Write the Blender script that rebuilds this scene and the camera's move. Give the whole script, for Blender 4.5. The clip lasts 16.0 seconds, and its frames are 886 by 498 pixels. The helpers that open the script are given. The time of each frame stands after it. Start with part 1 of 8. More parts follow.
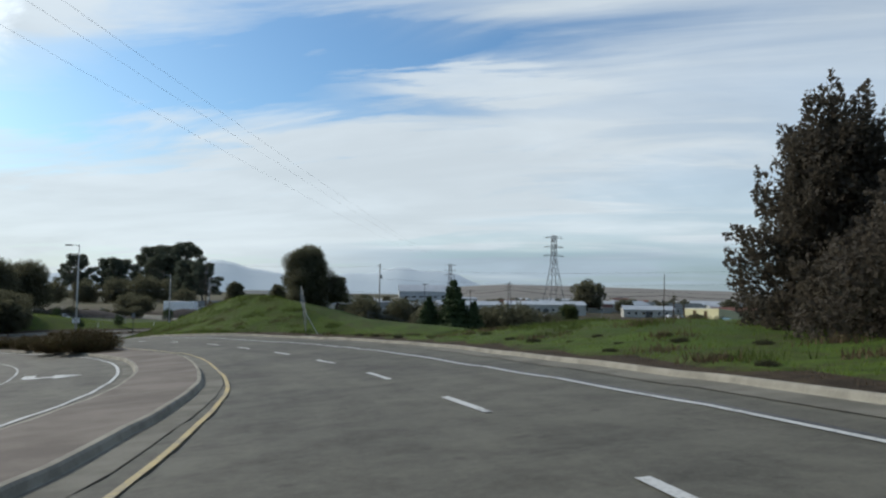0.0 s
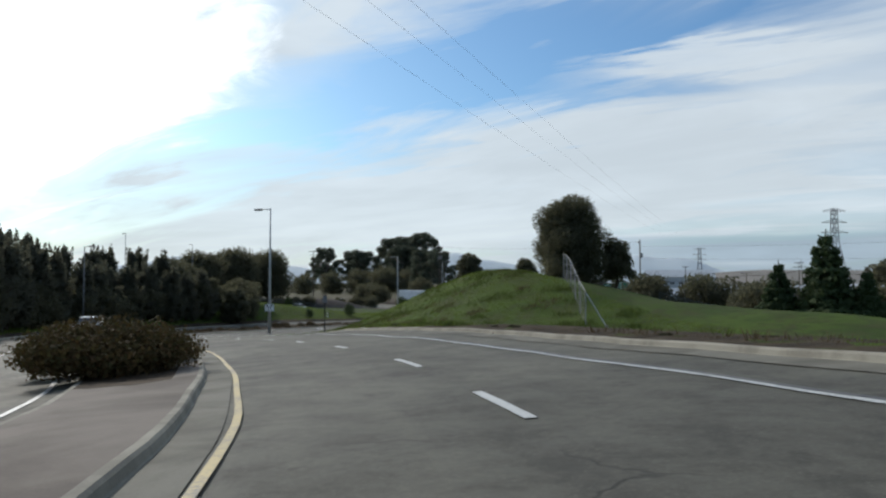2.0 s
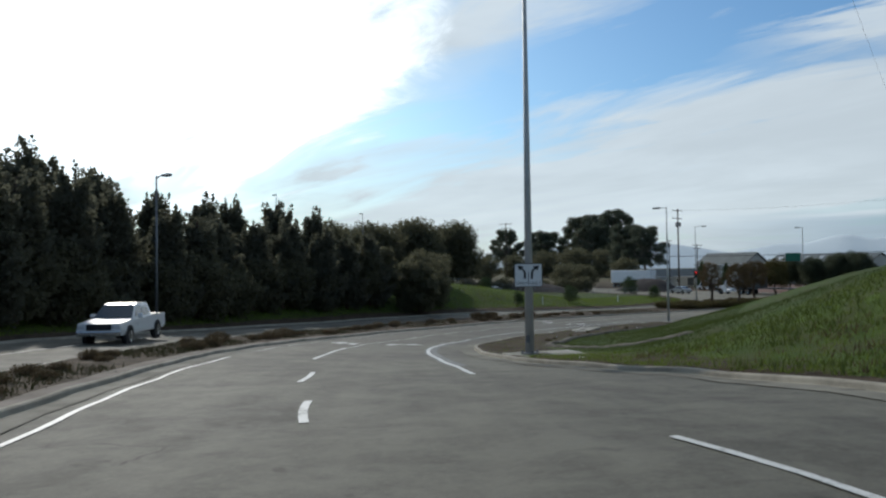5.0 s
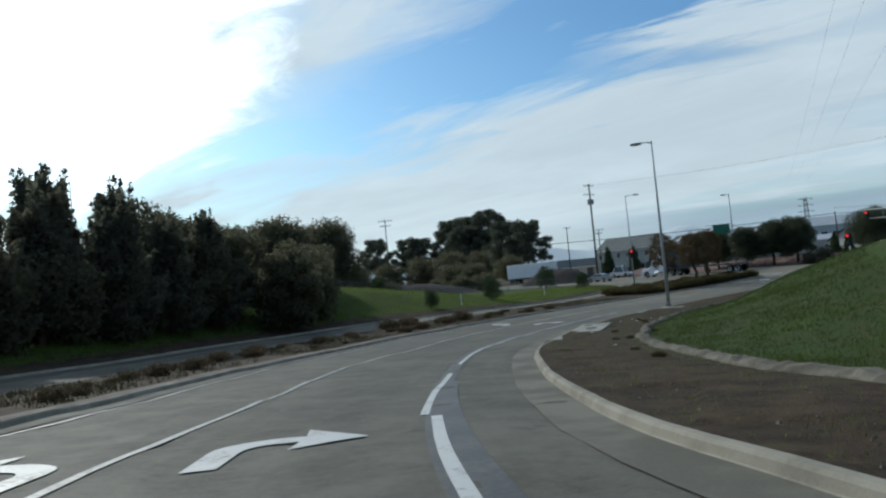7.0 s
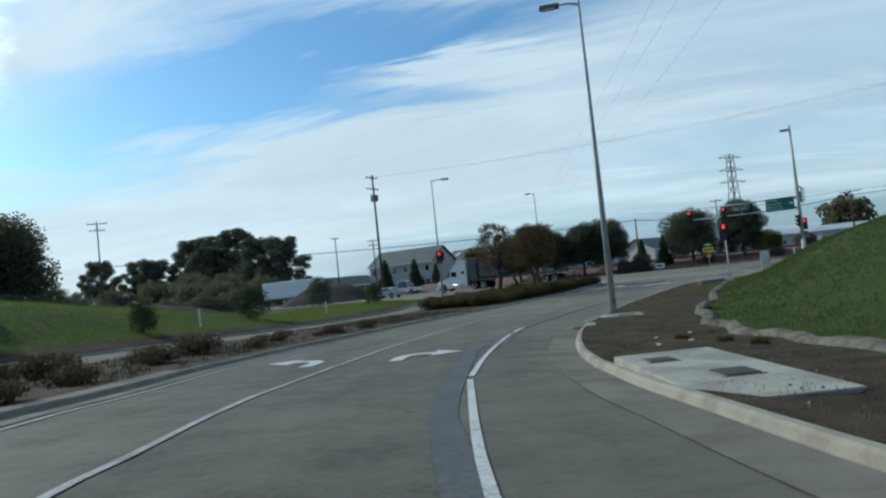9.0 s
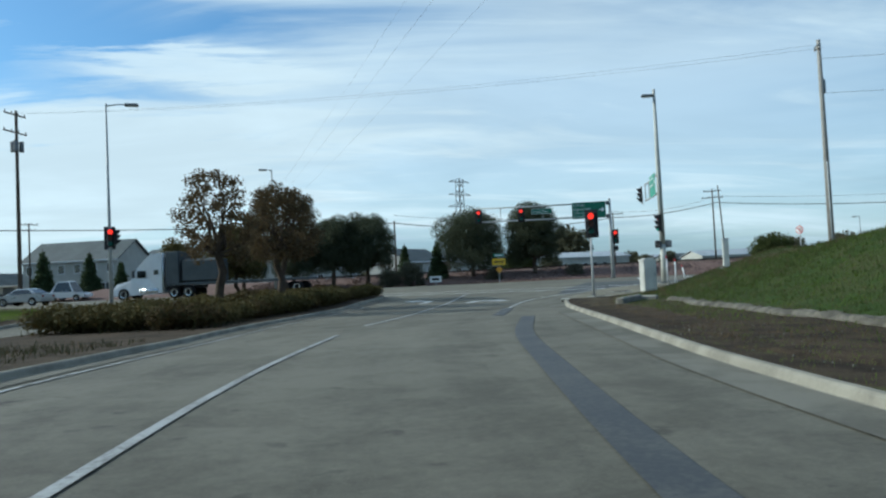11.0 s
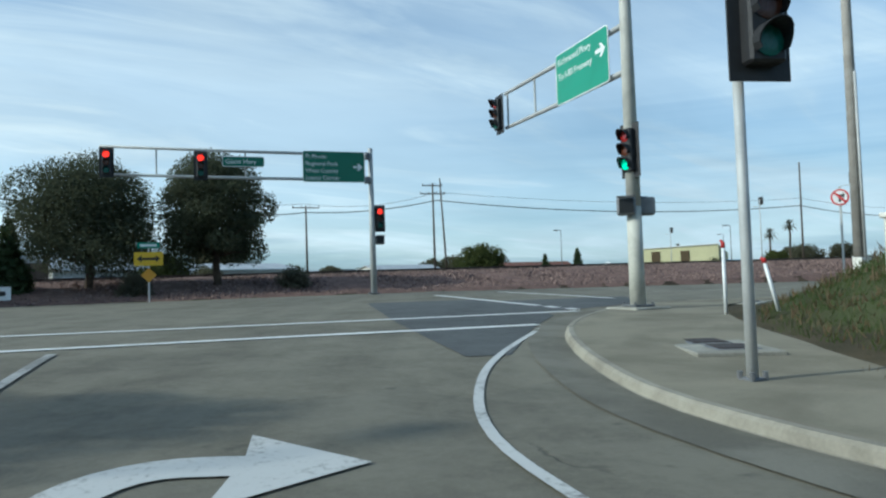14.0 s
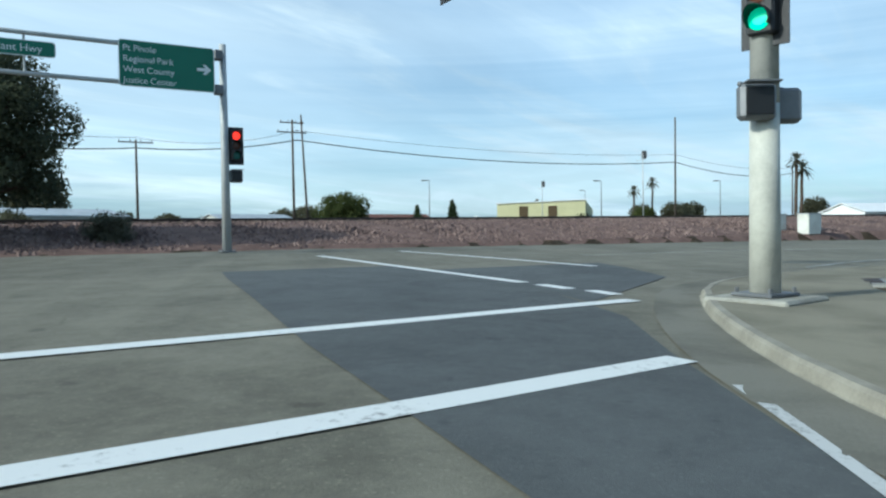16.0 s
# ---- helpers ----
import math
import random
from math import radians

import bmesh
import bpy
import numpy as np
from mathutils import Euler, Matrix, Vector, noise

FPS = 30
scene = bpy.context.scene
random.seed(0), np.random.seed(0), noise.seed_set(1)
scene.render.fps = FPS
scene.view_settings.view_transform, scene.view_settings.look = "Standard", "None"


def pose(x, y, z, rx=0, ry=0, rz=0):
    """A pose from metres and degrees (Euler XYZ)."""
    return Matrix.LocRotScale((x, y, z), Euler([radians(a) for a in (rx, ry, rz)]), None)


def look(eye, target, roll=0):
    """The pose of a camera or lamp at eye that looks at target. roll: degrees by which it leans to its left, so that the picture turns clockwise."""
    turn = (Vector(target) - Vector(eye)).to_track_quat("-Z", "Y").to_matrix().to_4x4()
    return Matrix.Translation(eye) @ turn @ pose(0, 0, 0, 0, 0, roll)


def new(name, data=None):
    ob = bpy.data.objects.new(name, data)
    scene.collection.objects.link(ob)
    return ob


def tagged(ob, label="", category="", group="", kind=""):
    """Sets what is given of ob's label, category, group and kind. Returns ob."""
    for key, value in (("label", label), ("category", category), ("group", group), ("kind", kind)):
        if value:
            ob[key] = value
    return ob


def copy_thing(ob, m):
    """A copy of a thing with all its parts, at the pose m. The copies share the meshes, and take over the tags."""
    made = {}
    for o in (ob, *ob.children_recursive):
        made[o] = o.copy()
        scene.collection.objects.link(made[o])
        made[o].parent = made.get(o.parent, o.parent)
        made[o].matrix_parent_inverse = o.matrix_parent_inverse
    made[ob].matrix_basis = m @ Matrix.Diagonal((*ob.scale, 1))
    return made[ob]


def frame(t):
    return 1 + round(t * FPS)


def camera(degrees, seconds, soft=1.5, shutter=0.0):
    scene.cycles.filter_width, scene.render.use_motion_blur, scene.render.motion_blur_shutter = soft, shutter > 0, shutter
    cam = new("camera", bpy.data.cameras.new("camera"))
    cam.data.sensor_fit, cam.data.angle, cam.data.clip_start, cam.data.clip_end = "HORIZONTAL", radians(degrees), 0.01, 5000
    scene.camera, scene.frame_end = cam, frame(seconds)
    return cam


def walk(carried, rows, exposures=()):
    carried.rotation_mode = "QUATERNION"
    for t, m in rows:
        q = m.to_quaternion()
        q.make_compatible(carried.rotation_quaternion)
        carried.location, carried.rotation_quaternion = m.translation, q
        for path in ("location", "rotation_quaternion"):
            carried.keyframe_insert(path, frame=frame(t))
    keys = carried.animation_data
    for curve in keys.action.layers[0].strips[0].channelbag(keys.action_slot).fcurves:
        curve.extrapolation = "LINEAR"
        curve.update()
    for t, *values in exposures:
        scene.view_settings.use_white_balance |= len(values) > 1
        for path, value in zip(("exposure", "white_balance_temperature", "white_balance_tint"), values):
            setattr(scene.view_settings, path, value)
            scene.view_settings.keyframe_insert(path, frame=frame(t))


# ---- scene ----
cam = camera(62.4, 16.0, 2.3)
PATH = [
    (0, (1.215, -1.192, 1.846), (1.231, 0.805, 1.965), 0.8),
    (0.5, (0.216, 5.707, 1.429), (0.068, 7.699, 1.521), 1.3),
    (1, (-1.467, 13.157, 1.001), (-1.779, 15.13, 1.087), 1.8),
    (1.5, (-3.514, 19.817, 0.655), (-3.962, 21.764, 0.741), 1.1),
    (2, (-6.26, 26.783, 0.336), (-6.862, 28.688, 0.425), -0.1),
    (2.5, (-9.343, 33.264, 0.078), (-10.083, 35.12, 0.169), 0.1),
    (3, (-13.075, 39.765, -0.187), (-13.95, 41.561, -0.099), -0.1),
    (3.5, (-17.261, 45.665, -0.464), (-18.242, 47.406, -0.379), 1.4),
    (3.7, (-19.167, 48.013, -0.581), (-20.184, 49.733, -0.501), 1.0),
    (5.8, (-38.319, 73.402, -2.464), (-39.296, 75.146, -2.411), -2.6),
    (6, (-39.979, 75.572, -2.629), (-40.925, 77.333, -2.573), -3.0),
    (6.5, (-43.55, 81.283, -3.201), (-44.399, 83.092, -3.126), -4.0),
    (7, (-47.204, 87.499, -3.79), (-47.899, 89.373, -3.712), -5.5),
    (7.5, (-50.257, 93.947, -4.214), (-50.806, 95.869, -4.154), -6.1),
    (8, (-53.033, 100.854, -4.653), (-53.428, 102.814, -4.603), -5.3),
    (8.5, (-55.093, 107.55, -5.074), (-55.309, 109.536, -4.986), -5.9),
    (9, (-56.49, 114.64, -5.479), (-56.517, 116.638, -5.393), -6.0),
    (9.5, (-57.206, 121.466, -5.793), (-57.034, 123.457, -5.716), -5.7),
    (10, (-57.174, 128.955, -5.997), (-56.805, 130.919, -5.921), -4.9),
    (10.2, (-56.999, 131.698, -6.1), (-56.558, 133.647, -6.027), -4.1),
    (12.3, (-50.456, 158.404, -6.378), (-49.345, 160.064, -6.282), -2.3),
    (12.5, (-49.479, 160.512, -6.393), (-48.322, 162.141, -6.293), -1.9),
    (13, (-46.843, 165.603, -6.445), (-45.556, 167.13, -6.337), -2.6),
    (13.5, (-44.342, 169.648, -6.484), (-42.94, 171.072, -6.395), -2.6),
    (14, (-41.66, 173.396, -6.521), (-40.148, 174.703, -6.436), -1.9),
    (14.5, (-39.426, 176.077, -6.523), (-37.825, 177.275, -6.475), -2.1),
    (15, (-37.393, 178.312, -6.477), (-35.715, 179.4, -6.466), -1.6),
    (15.5, (-35.997, 179.756, -6.431), (-34.274, 180.77, -6.442), -1.7),
    (16, (-35.113, 180.707, -6.392), (-33.368, 181.683, -6.447), -0.9),
]
EXPOSURES = [(0.0, -0.27, 6400.0, 10.0), (3.5, -0.36, 6350.0, 11.0), (6.5, -0.42, 6150.0, 6.0), (8.5, -0.30, 5850.0, 2.0), (12.5, -0.05, 5800.0, -1.0), (15.0, -0.05, 5800.0, -1.0), (16.0, 0.14, 5800.0, -1.0)]
walk(cam, [(t, look(eye, target, roll)) for t, eye, target, roll in PATH], EXPOSURES)

# ---- light ----
SUN_AZ, SUN_EL = 57.0, 29.0          # degrees left of +y, above the horizon
sun_dir = Vector((-math.sin(radians(SUN_AZ)) * math.cos(radians(SUN_EL)), math.cos(radians(SUN_AZ)) * math.cos(radians(SUN_EL)), math.sin(radians(SUN_EL))))
sun = new("sun", bpy.data.lights.new("sun", "SUN"))
sun.data.energy, sun.data.angle, sun.data.color = 3.5, radians(0.8), (1.0, 0.94, 0.85)
sun.matrix_world = look((0, 0, 60), Vector((0, 0, 60)) - sun_dir)


class Nodes:
    """Short hand for a node tree."""

    def __init__(self, tree):
        self.t = tree
        tree.nodes.clear()

    def add(self, kind, **values):
        n = self.t.nodes.new(kind)
        for k, v in values.items():
            if k in n.inputs:
                if isinstance(v, bpy.types.NodeSocket):
                    self.t.links.new(v, n.inputs[k])
                else:
                    n.inputs[k].default_value = v
            else:
                setattr(n, k, v)
        return n

    def math(self, op, a, b=0.0, c=0.0, clamp=False):
        n = self.t.nodes.new("ShaderNodeMath")
        n.operation, n.use_clamp = op, clamp
        for i, v in enumerate((a, b, c)):
            if isinstance(v, bpy.types.NodeSocket):
                self.t.links.new(v, n.inputs[i])
            else:
                n.inputs[i].default_value = v
        return n.outputs[0]

    def mix(self, f, a, b, blend="MIX"):
        n = self.t.nodes.new("ShaderNodeMix")
        n.data_type, n.blend_type = "RGBA", blend
        for i, v in ((0, f), (6, a), (7, b)):
            if isinstance(v, bpy.types.NodeSocket):
                self.t.links.new(v, n.inputs[i])
            elif i == 0:
                n.inputs[i].default_value = v
            else:
                n.inputs[i].default_value = (*v[:3], 1)
        return n.outputs[2]

    def ramp(self, f, lo, hi):
        n = self.t.nodes.new("ShaderNodeMapRange")
        n.interpolation_type = "SMOOTHSTEP"
        self.t.links.new(f, n.inputs[0])
        n.inputs[1].default_value, n.inputs[2].default_value = lo, hi
        return n.outputs[0]

    def noise(self, vec, scale, detail=4.0, rough=0.55, dist=0.0):
        n = self.t.nodes.new("ShaderNodeTexNoise")
        if vec is not None:
            self.t.links.new(vec, n.inputs["Vector"])
        n.inputs["Scale"].default_value, n.inputs["Detail"].default_value = scale, detail
        n.inputs["Roughness"].default_value, n.inputs["Distortion"].default_value = rough, dist
        return n.outputs[0]


def make_world():
    world = bpy.data.worlds.new("sky")
    scene.world = world
    world.use_nodes = True
    N = Nodes(world.node_tree)
    sky = N.add("ShaderNodeTexSky", sky_type="NISHITA", sun_disc=False, sun_elevation=radians(SUN_EL), sun_rotation=radians(-SUN_AZ), air_density=1.0, dust_density=1.2, ozone_density=1.5)
    coord = N.add("ShaderNodeTexCoord")
    way = N.add("ShaderNodeVectorMath", operation="NORMALIZE")
    world.node_tree.links.new(coord.outputs["Generated"], way.inputs[0])
    sep = N.add("ShaderNodeSeparateXYZ", Vector=way.outputs[0])
    up = N.math("MAXIMUM", sep.outputs[2], 0.0)
    low = N.math("ADD", up, 0.14)
    px, py = N.math("DIVIDE", sep.outputs[0], low), N.math("DIVIDE", sep.outputs[1], low)
    # high streaky cloud drawn out along one direction, and broad veils
    rot = radians(-14)
    a = N.math("ADD", N.math("MULTIPLY", px, math.cos(rot)), N.math("MULTIPLY", py, math.sin(rot)))
    b = N.math("SUBTRACT", N.math("MULTIPLY", py, math.cos(rot)), N.math("MULTIPLY", px, math.sin(rot)))
    streak = N.add("ShaderNodeCombineXYZ", X=N.math("MULTIPLY", a, 0.45), Y=N.math("MULTIPLY", b, 1.5), Z=3.7)
    veil = N.add("ShaderNodeCombineXYZ", X=N.math("MULTIPLY", a, 0.5), Y=N.math("MULTIPLY", b, 0.8), Z=9.1)
    n1 = N.noise(streak.outputs[0], 1.5, 8.0, 0.58, 0.9)
    n2 = N.noise(veil.outputs[0], 0.75, 5.0, 0.5, 0.4)
    c = N.math("ADD", N.math("MULTIPLY", N.ramp(n1, 0.47, 0.70), 0.8), N.math("MULTIPLY", N.ramp(n2, 0.47, 0.62), 0.6), clamp=True)
    # white mass round the sun with a ragged edge
    dot = N.add("ShaderNodeVectorMath", operation="DOT_PRODUCT")
    world.node_tree.links.new(way.outputs[0], dot.inputs[0])
    dot.inputs[1].default_value = sun_dir
    rag = N.math("SUBTRACT", N.noise(streak.outputs[0], 1.7, 8.0, 0.62, 1.0), 0.5)
    near_sun = N.ramp(N.math("ADD", dot.outputs["Value"], N.math("MULTIPLY", rag, 0.19)), 0.885, 0.94)
    # bright haze that stands higher on the side away from the sun
    side = N.add("ShaderNodeVectorMath", operation="DOT_PRODUCT")
    world.node_tree.links.new(way.outputs[0], side.inputs[0])
    side.inputs[1].default_value = (0.82, 0.57, 0.0)
    pale = N.ramp(side.outputs["Value"], 0.35, 0.95)
    brim = N.math("ADD", 0.10, N.math("MULTIPLY", N.math("MINIMUM", side.outputs["Value"], 0.72), 0.30))
    halo = N.ramp(dot.outputs["Value"], 0.74, 0.93)
    lift = N.math("ADD", N.math("SUBTRACT", up, brim), N.math("MULTIPLY", rag, 0.22))
    haze = N.math("SUBTRACT", 1.0, N.ramp(lift, -0.07, 0.07))
    cover = N.math("ADD", N.math("ADD", N.math("MULTIPLY", c, N.math("SUBTRACT", 0.75, N.math("MULTIPLY", pale, 0.42))), N.math("ADD", 0.02, N.math("ADD", N.math("MULTIPLY", pale, 0.36), N.math("MULTIPLY", halo, 0.45)))), N.math("ADD", N.math("MULTIPLY", near_sun, 1.0), N.math("MULTIPLY", haze, N.math("SUBTRACT", 0.74, N.math("MULTIPLY", pale, 0.5)))), clamp=True)
    # single banks of cloud and gaps of open blue: azimuth and height in degrees, their spreads, slope, weight
    wob = N.math("SUBTRACT", N.noise(veil.outputs[0], 2.6, 6.0, 0.6, 0.8), 0.5)
    az = N.math("ADD", N.math("MULTIPLY", N.math("ARCTAN2", sep.outputs[0], sep.outputs[1]), 57.296), N.math("MULTIPLY", wob, 14.0))
    el = N.math("ADD", N.math("MULTIPLY", N.math("ARCSINE", sep.outputs[2]), 57.296), N.math("MULTIPLY", rag, 9.0))
    for u0, v0, su, sv, slope, weight in ((1.5, 16.4, 9.0, 1.0, -0.03, 0.9), (-4.0, 14.3, 6.0, 0.8, 0.0, -0.45), (-6.0, 19.2, 10.0, 1.8, -0.03, -0.75), (-19.0, 15.2, 9.0, 2.8, 0.20, -0.75), (-33.0, 11.0, 8.0, 1.6, 0.10, -0.5), (14.0, 19.0, 9.0, 1.3, 0.0, -0.3), (8.0, 22.5, 16.0, 2.0, 0.0, 0.4), (-10.0, 8.0, 24.0, 2.6, 0.12, 0.45)):
        du, dv = N.math("SUBTRACT", az, u0), N.math("SUBTRACT", el, v0)
        dv = N.math("SUBTRACT", dv, N.math("MULTIPLY", du, slope))
        far2 = N.math("ADD", N.math("POWER", N.math("ABSOLUTE", N.math("DIVIDE", du, su)), 2.0), N.math("POWER", N.math("ABSOLUTE", N.math("DIVIDE", dv, sv)), 2.0))
        cover = N.math("ADD", cover, N.math("MULTIPLY", N.math("POWER", 2.718, N.math("MULTIPLY", far2, -1.0)), weight), clamp=True)
    cover = N.math("MAXIMUM", cover, near_sun)
    glow = N.math("ADD", 1.0, N.math("MULTIPLY", near_sun, 1.3))
    # grey layer low over the horizon
    layer = N.add("ShaderNodeCombineXYZ", X=N.math("MULTIPLY", px, 0.12), Y=N.math("MULTIPLY", py, 0.12), Z=N.math("MULTIPLY", up, 9.0))
    grey = N.math("MULTIPLY", N.ramp(N.noise(layer.outputs[0], 1.6, 5.0), 0.44, 0.60), N.math("MULTIPLY", N.ramp(side.outputs["Value"], 0.3, 0.6), N.math("SUBTRACT", 1.0, N.ramp(up, 0.05, 0.13))))
    flank = N.add("ShaderNodeVectorMath", operation="DOT_PRODUCT")
    world.node_tree.links.new(way.outputs[0], flank.inputs[0])
    flank.inputs[1].default_value = (0.985, 0.17, 0.0)
    bank = N.math("ADD", 0.45, N.math("MULTIPLY", N.ramp(N.noise(layer.outputs[0], 1.1, 6.0, 0.6, 0.6), 0.40, 0.62), 0.55))
    grey2 = N.math("MULTIPLY", bank, N.math("MULTIPLY", N.ramp(flank.outputs["Value"], 0.72, 0.97), N.math("SUBTRACT", 1.0, N.ramp(up, 0.16, 0.42))))
    grey = N.math("MAXIMUM", grey, grey2)
    blue = N.add("ShaderNodeBackground", Color=N.mix(1.0, sky.outputs[0], (0.66, 0.96, 1.16), "MULTIPLY"), Strength=SKY)
    billow = N.math("ADD", 0.91, N.math("MULTIPLY", N.ramp(N.noise(veil.outputs[0], 1.5, 8.0, 0.58, 0.5), 0.28, 0.74), 0.20))
    tone = N.mix(grey, (0.86, 0.95, 1.0), (0.50, 0.62, 0.73))
    cloud = N.add("ShaderNodeBackground", Color=tone, Strength=N.math("MULTIPLY", N.math("MULTIPLY", glow, billow), CLOUD))
    mixer = N.add("ShaderNodeMixShader")
    for i, v in enumerate((N.math("MULTIPLY", cover, 0.92), blue.outputs[0], cloud.outputs[0])):
        world.node_tree.links.new(v, mixer.inputs[i])
    out = N.add("ShaderNodeOutputWorld")
    world.node_tree.links.new(mixer.outputs[0], out.inputs[0])


SKY, CLOUD = 0.125, 0.97
make_world()

# ---- materials ----


def material(name, colour, second=None, rough=0.7, metal=0.0, grain=40.0, blotch=1.5, vary=0.5, bump=0.25, emit=0.0, coat=0.0, contrast=(0.35, 0.65), by_object=0.0, by_island=0.0):
    """A procedural surface: colour and a second tone mixed by blotches and grain, with fine relief."""
    m = bpy.data.materials.new(name)
    m.use_nodes = True
    N = Nodes(m.node_tree)
    second = second or tuple(v * 0.7 for v in colour)
    pos = N.add("ShaderNodeTexCoord").outputs["Object"]
    if by_object == 0.0 and by_island == 0.0:
        pos = N.add("ShaderNodeNewGeometry").outputs["Position"]
    big, fine = N.noise(pos, blotch, 4.0, 0.6, 0.3), N.noise(pos, grain, 3.0, 0.6)
    f = N.math("ADD", N.math("MULTIPLY", N.ramp(big, *contrast), vary), N.math("MULTIPLY", N.math("SUBTRACT", fine, 0.5), 0.7), clamp=True)
    col = N.mix(f, colour, second)
    if by_object:
        info = N.add("ShaderNodeObjectInfo").outputs["Random"]
        col = N.mix(N.math("MULTIPLY", info, by_object), col, tuple(v * 0.45 for v in colour))
    if by_island:
        info = N.add("ShaderNodeNewGeometry").outputs["Random Per Island"]
        col = N.mix(N.math("MULTIPLY", info, by_island), col, second)
    p = N.add("ShaderNodeBsdfPrincipled", Metallic=metal)
    m.node_tree.links.new(col, p.inputs["Base Color"])
    m.node_tree.links.new(N.math("ADD", N.math("MULTIPLY", big, 0.2), rough - 0.1, clamp=True), p.inputs["Roughness"])
    if coat:
        p.inputs["Coat Weight"].default_value, p.inputs["Coat Roughness"].default_value = coat, 0.08
    if emit:
        p.inputs["Emission Color"].default_value, p.inputs["Emission Strength"].default_value = (*colour, 1), emit
    if bump:
        b = N.add("ShaderNodeBump", Strength=bump, Distance=0.02, Height=fine)
        m.node_tree.links.new(b.outputs[0], p.inputs["Normal"])
    if rough >= 0.85:
        p.inputs["Specular IOR Level"].default_value = 0.12
    out = N.add("ShaderNodeOutputMaterial")
    m.node_tree.links.new(p.outputs[0], out.inputs[0])
    return m


def leaf_material(name, colour, second, glow=0.25):
    """Leaves: two greens varied leaf by leaf, with some light let through."""
    m = bpy.data.materials.new(name)
    m.use_nodes = True
    N = Nodes(m.node_tree)
    rnd = N.add("ShaderNodeNewGeometry").outputs["Random Per Island"]
    tree = N.add("ShaderNodeObjectInfo").outputs["Random"]
    col = N.mix(N.math("ADD", N.math("MULTIPLY", rnd, 0.75), N.math("MULTIPLY", tree, 0.25)), colour, second)
    d = N.add("ShaderNodeBsdfPrincipled", Roughness=0.85)
    d.inputs["Specular IOR Level"].default_value = 0.2
    m.node_tree.links.new(col, d.inputs["Base Color"])
    t = N.add("ShaderNodeBsdfTranslucent")
    m.node_tree.links.new(N.mix(0.5, col, tuple(min(1, v * 1.6) for v in second)), t.inputs["Color"])
    mixer = N.add("ShaderNodeMixShader")
    mixer.inputs[0].default_value = glow
    m.node_tree.links.new(d.outputs[0], mixer.inputs[1])
    m.node_tree.links.new(t.outputs[0], mixer.inputs[2])
    out = N.add("ShaderNodeOutputMaterial")
    m.node_tree.links.new(mixer.outputs[0], out.inputs[0])
    return m


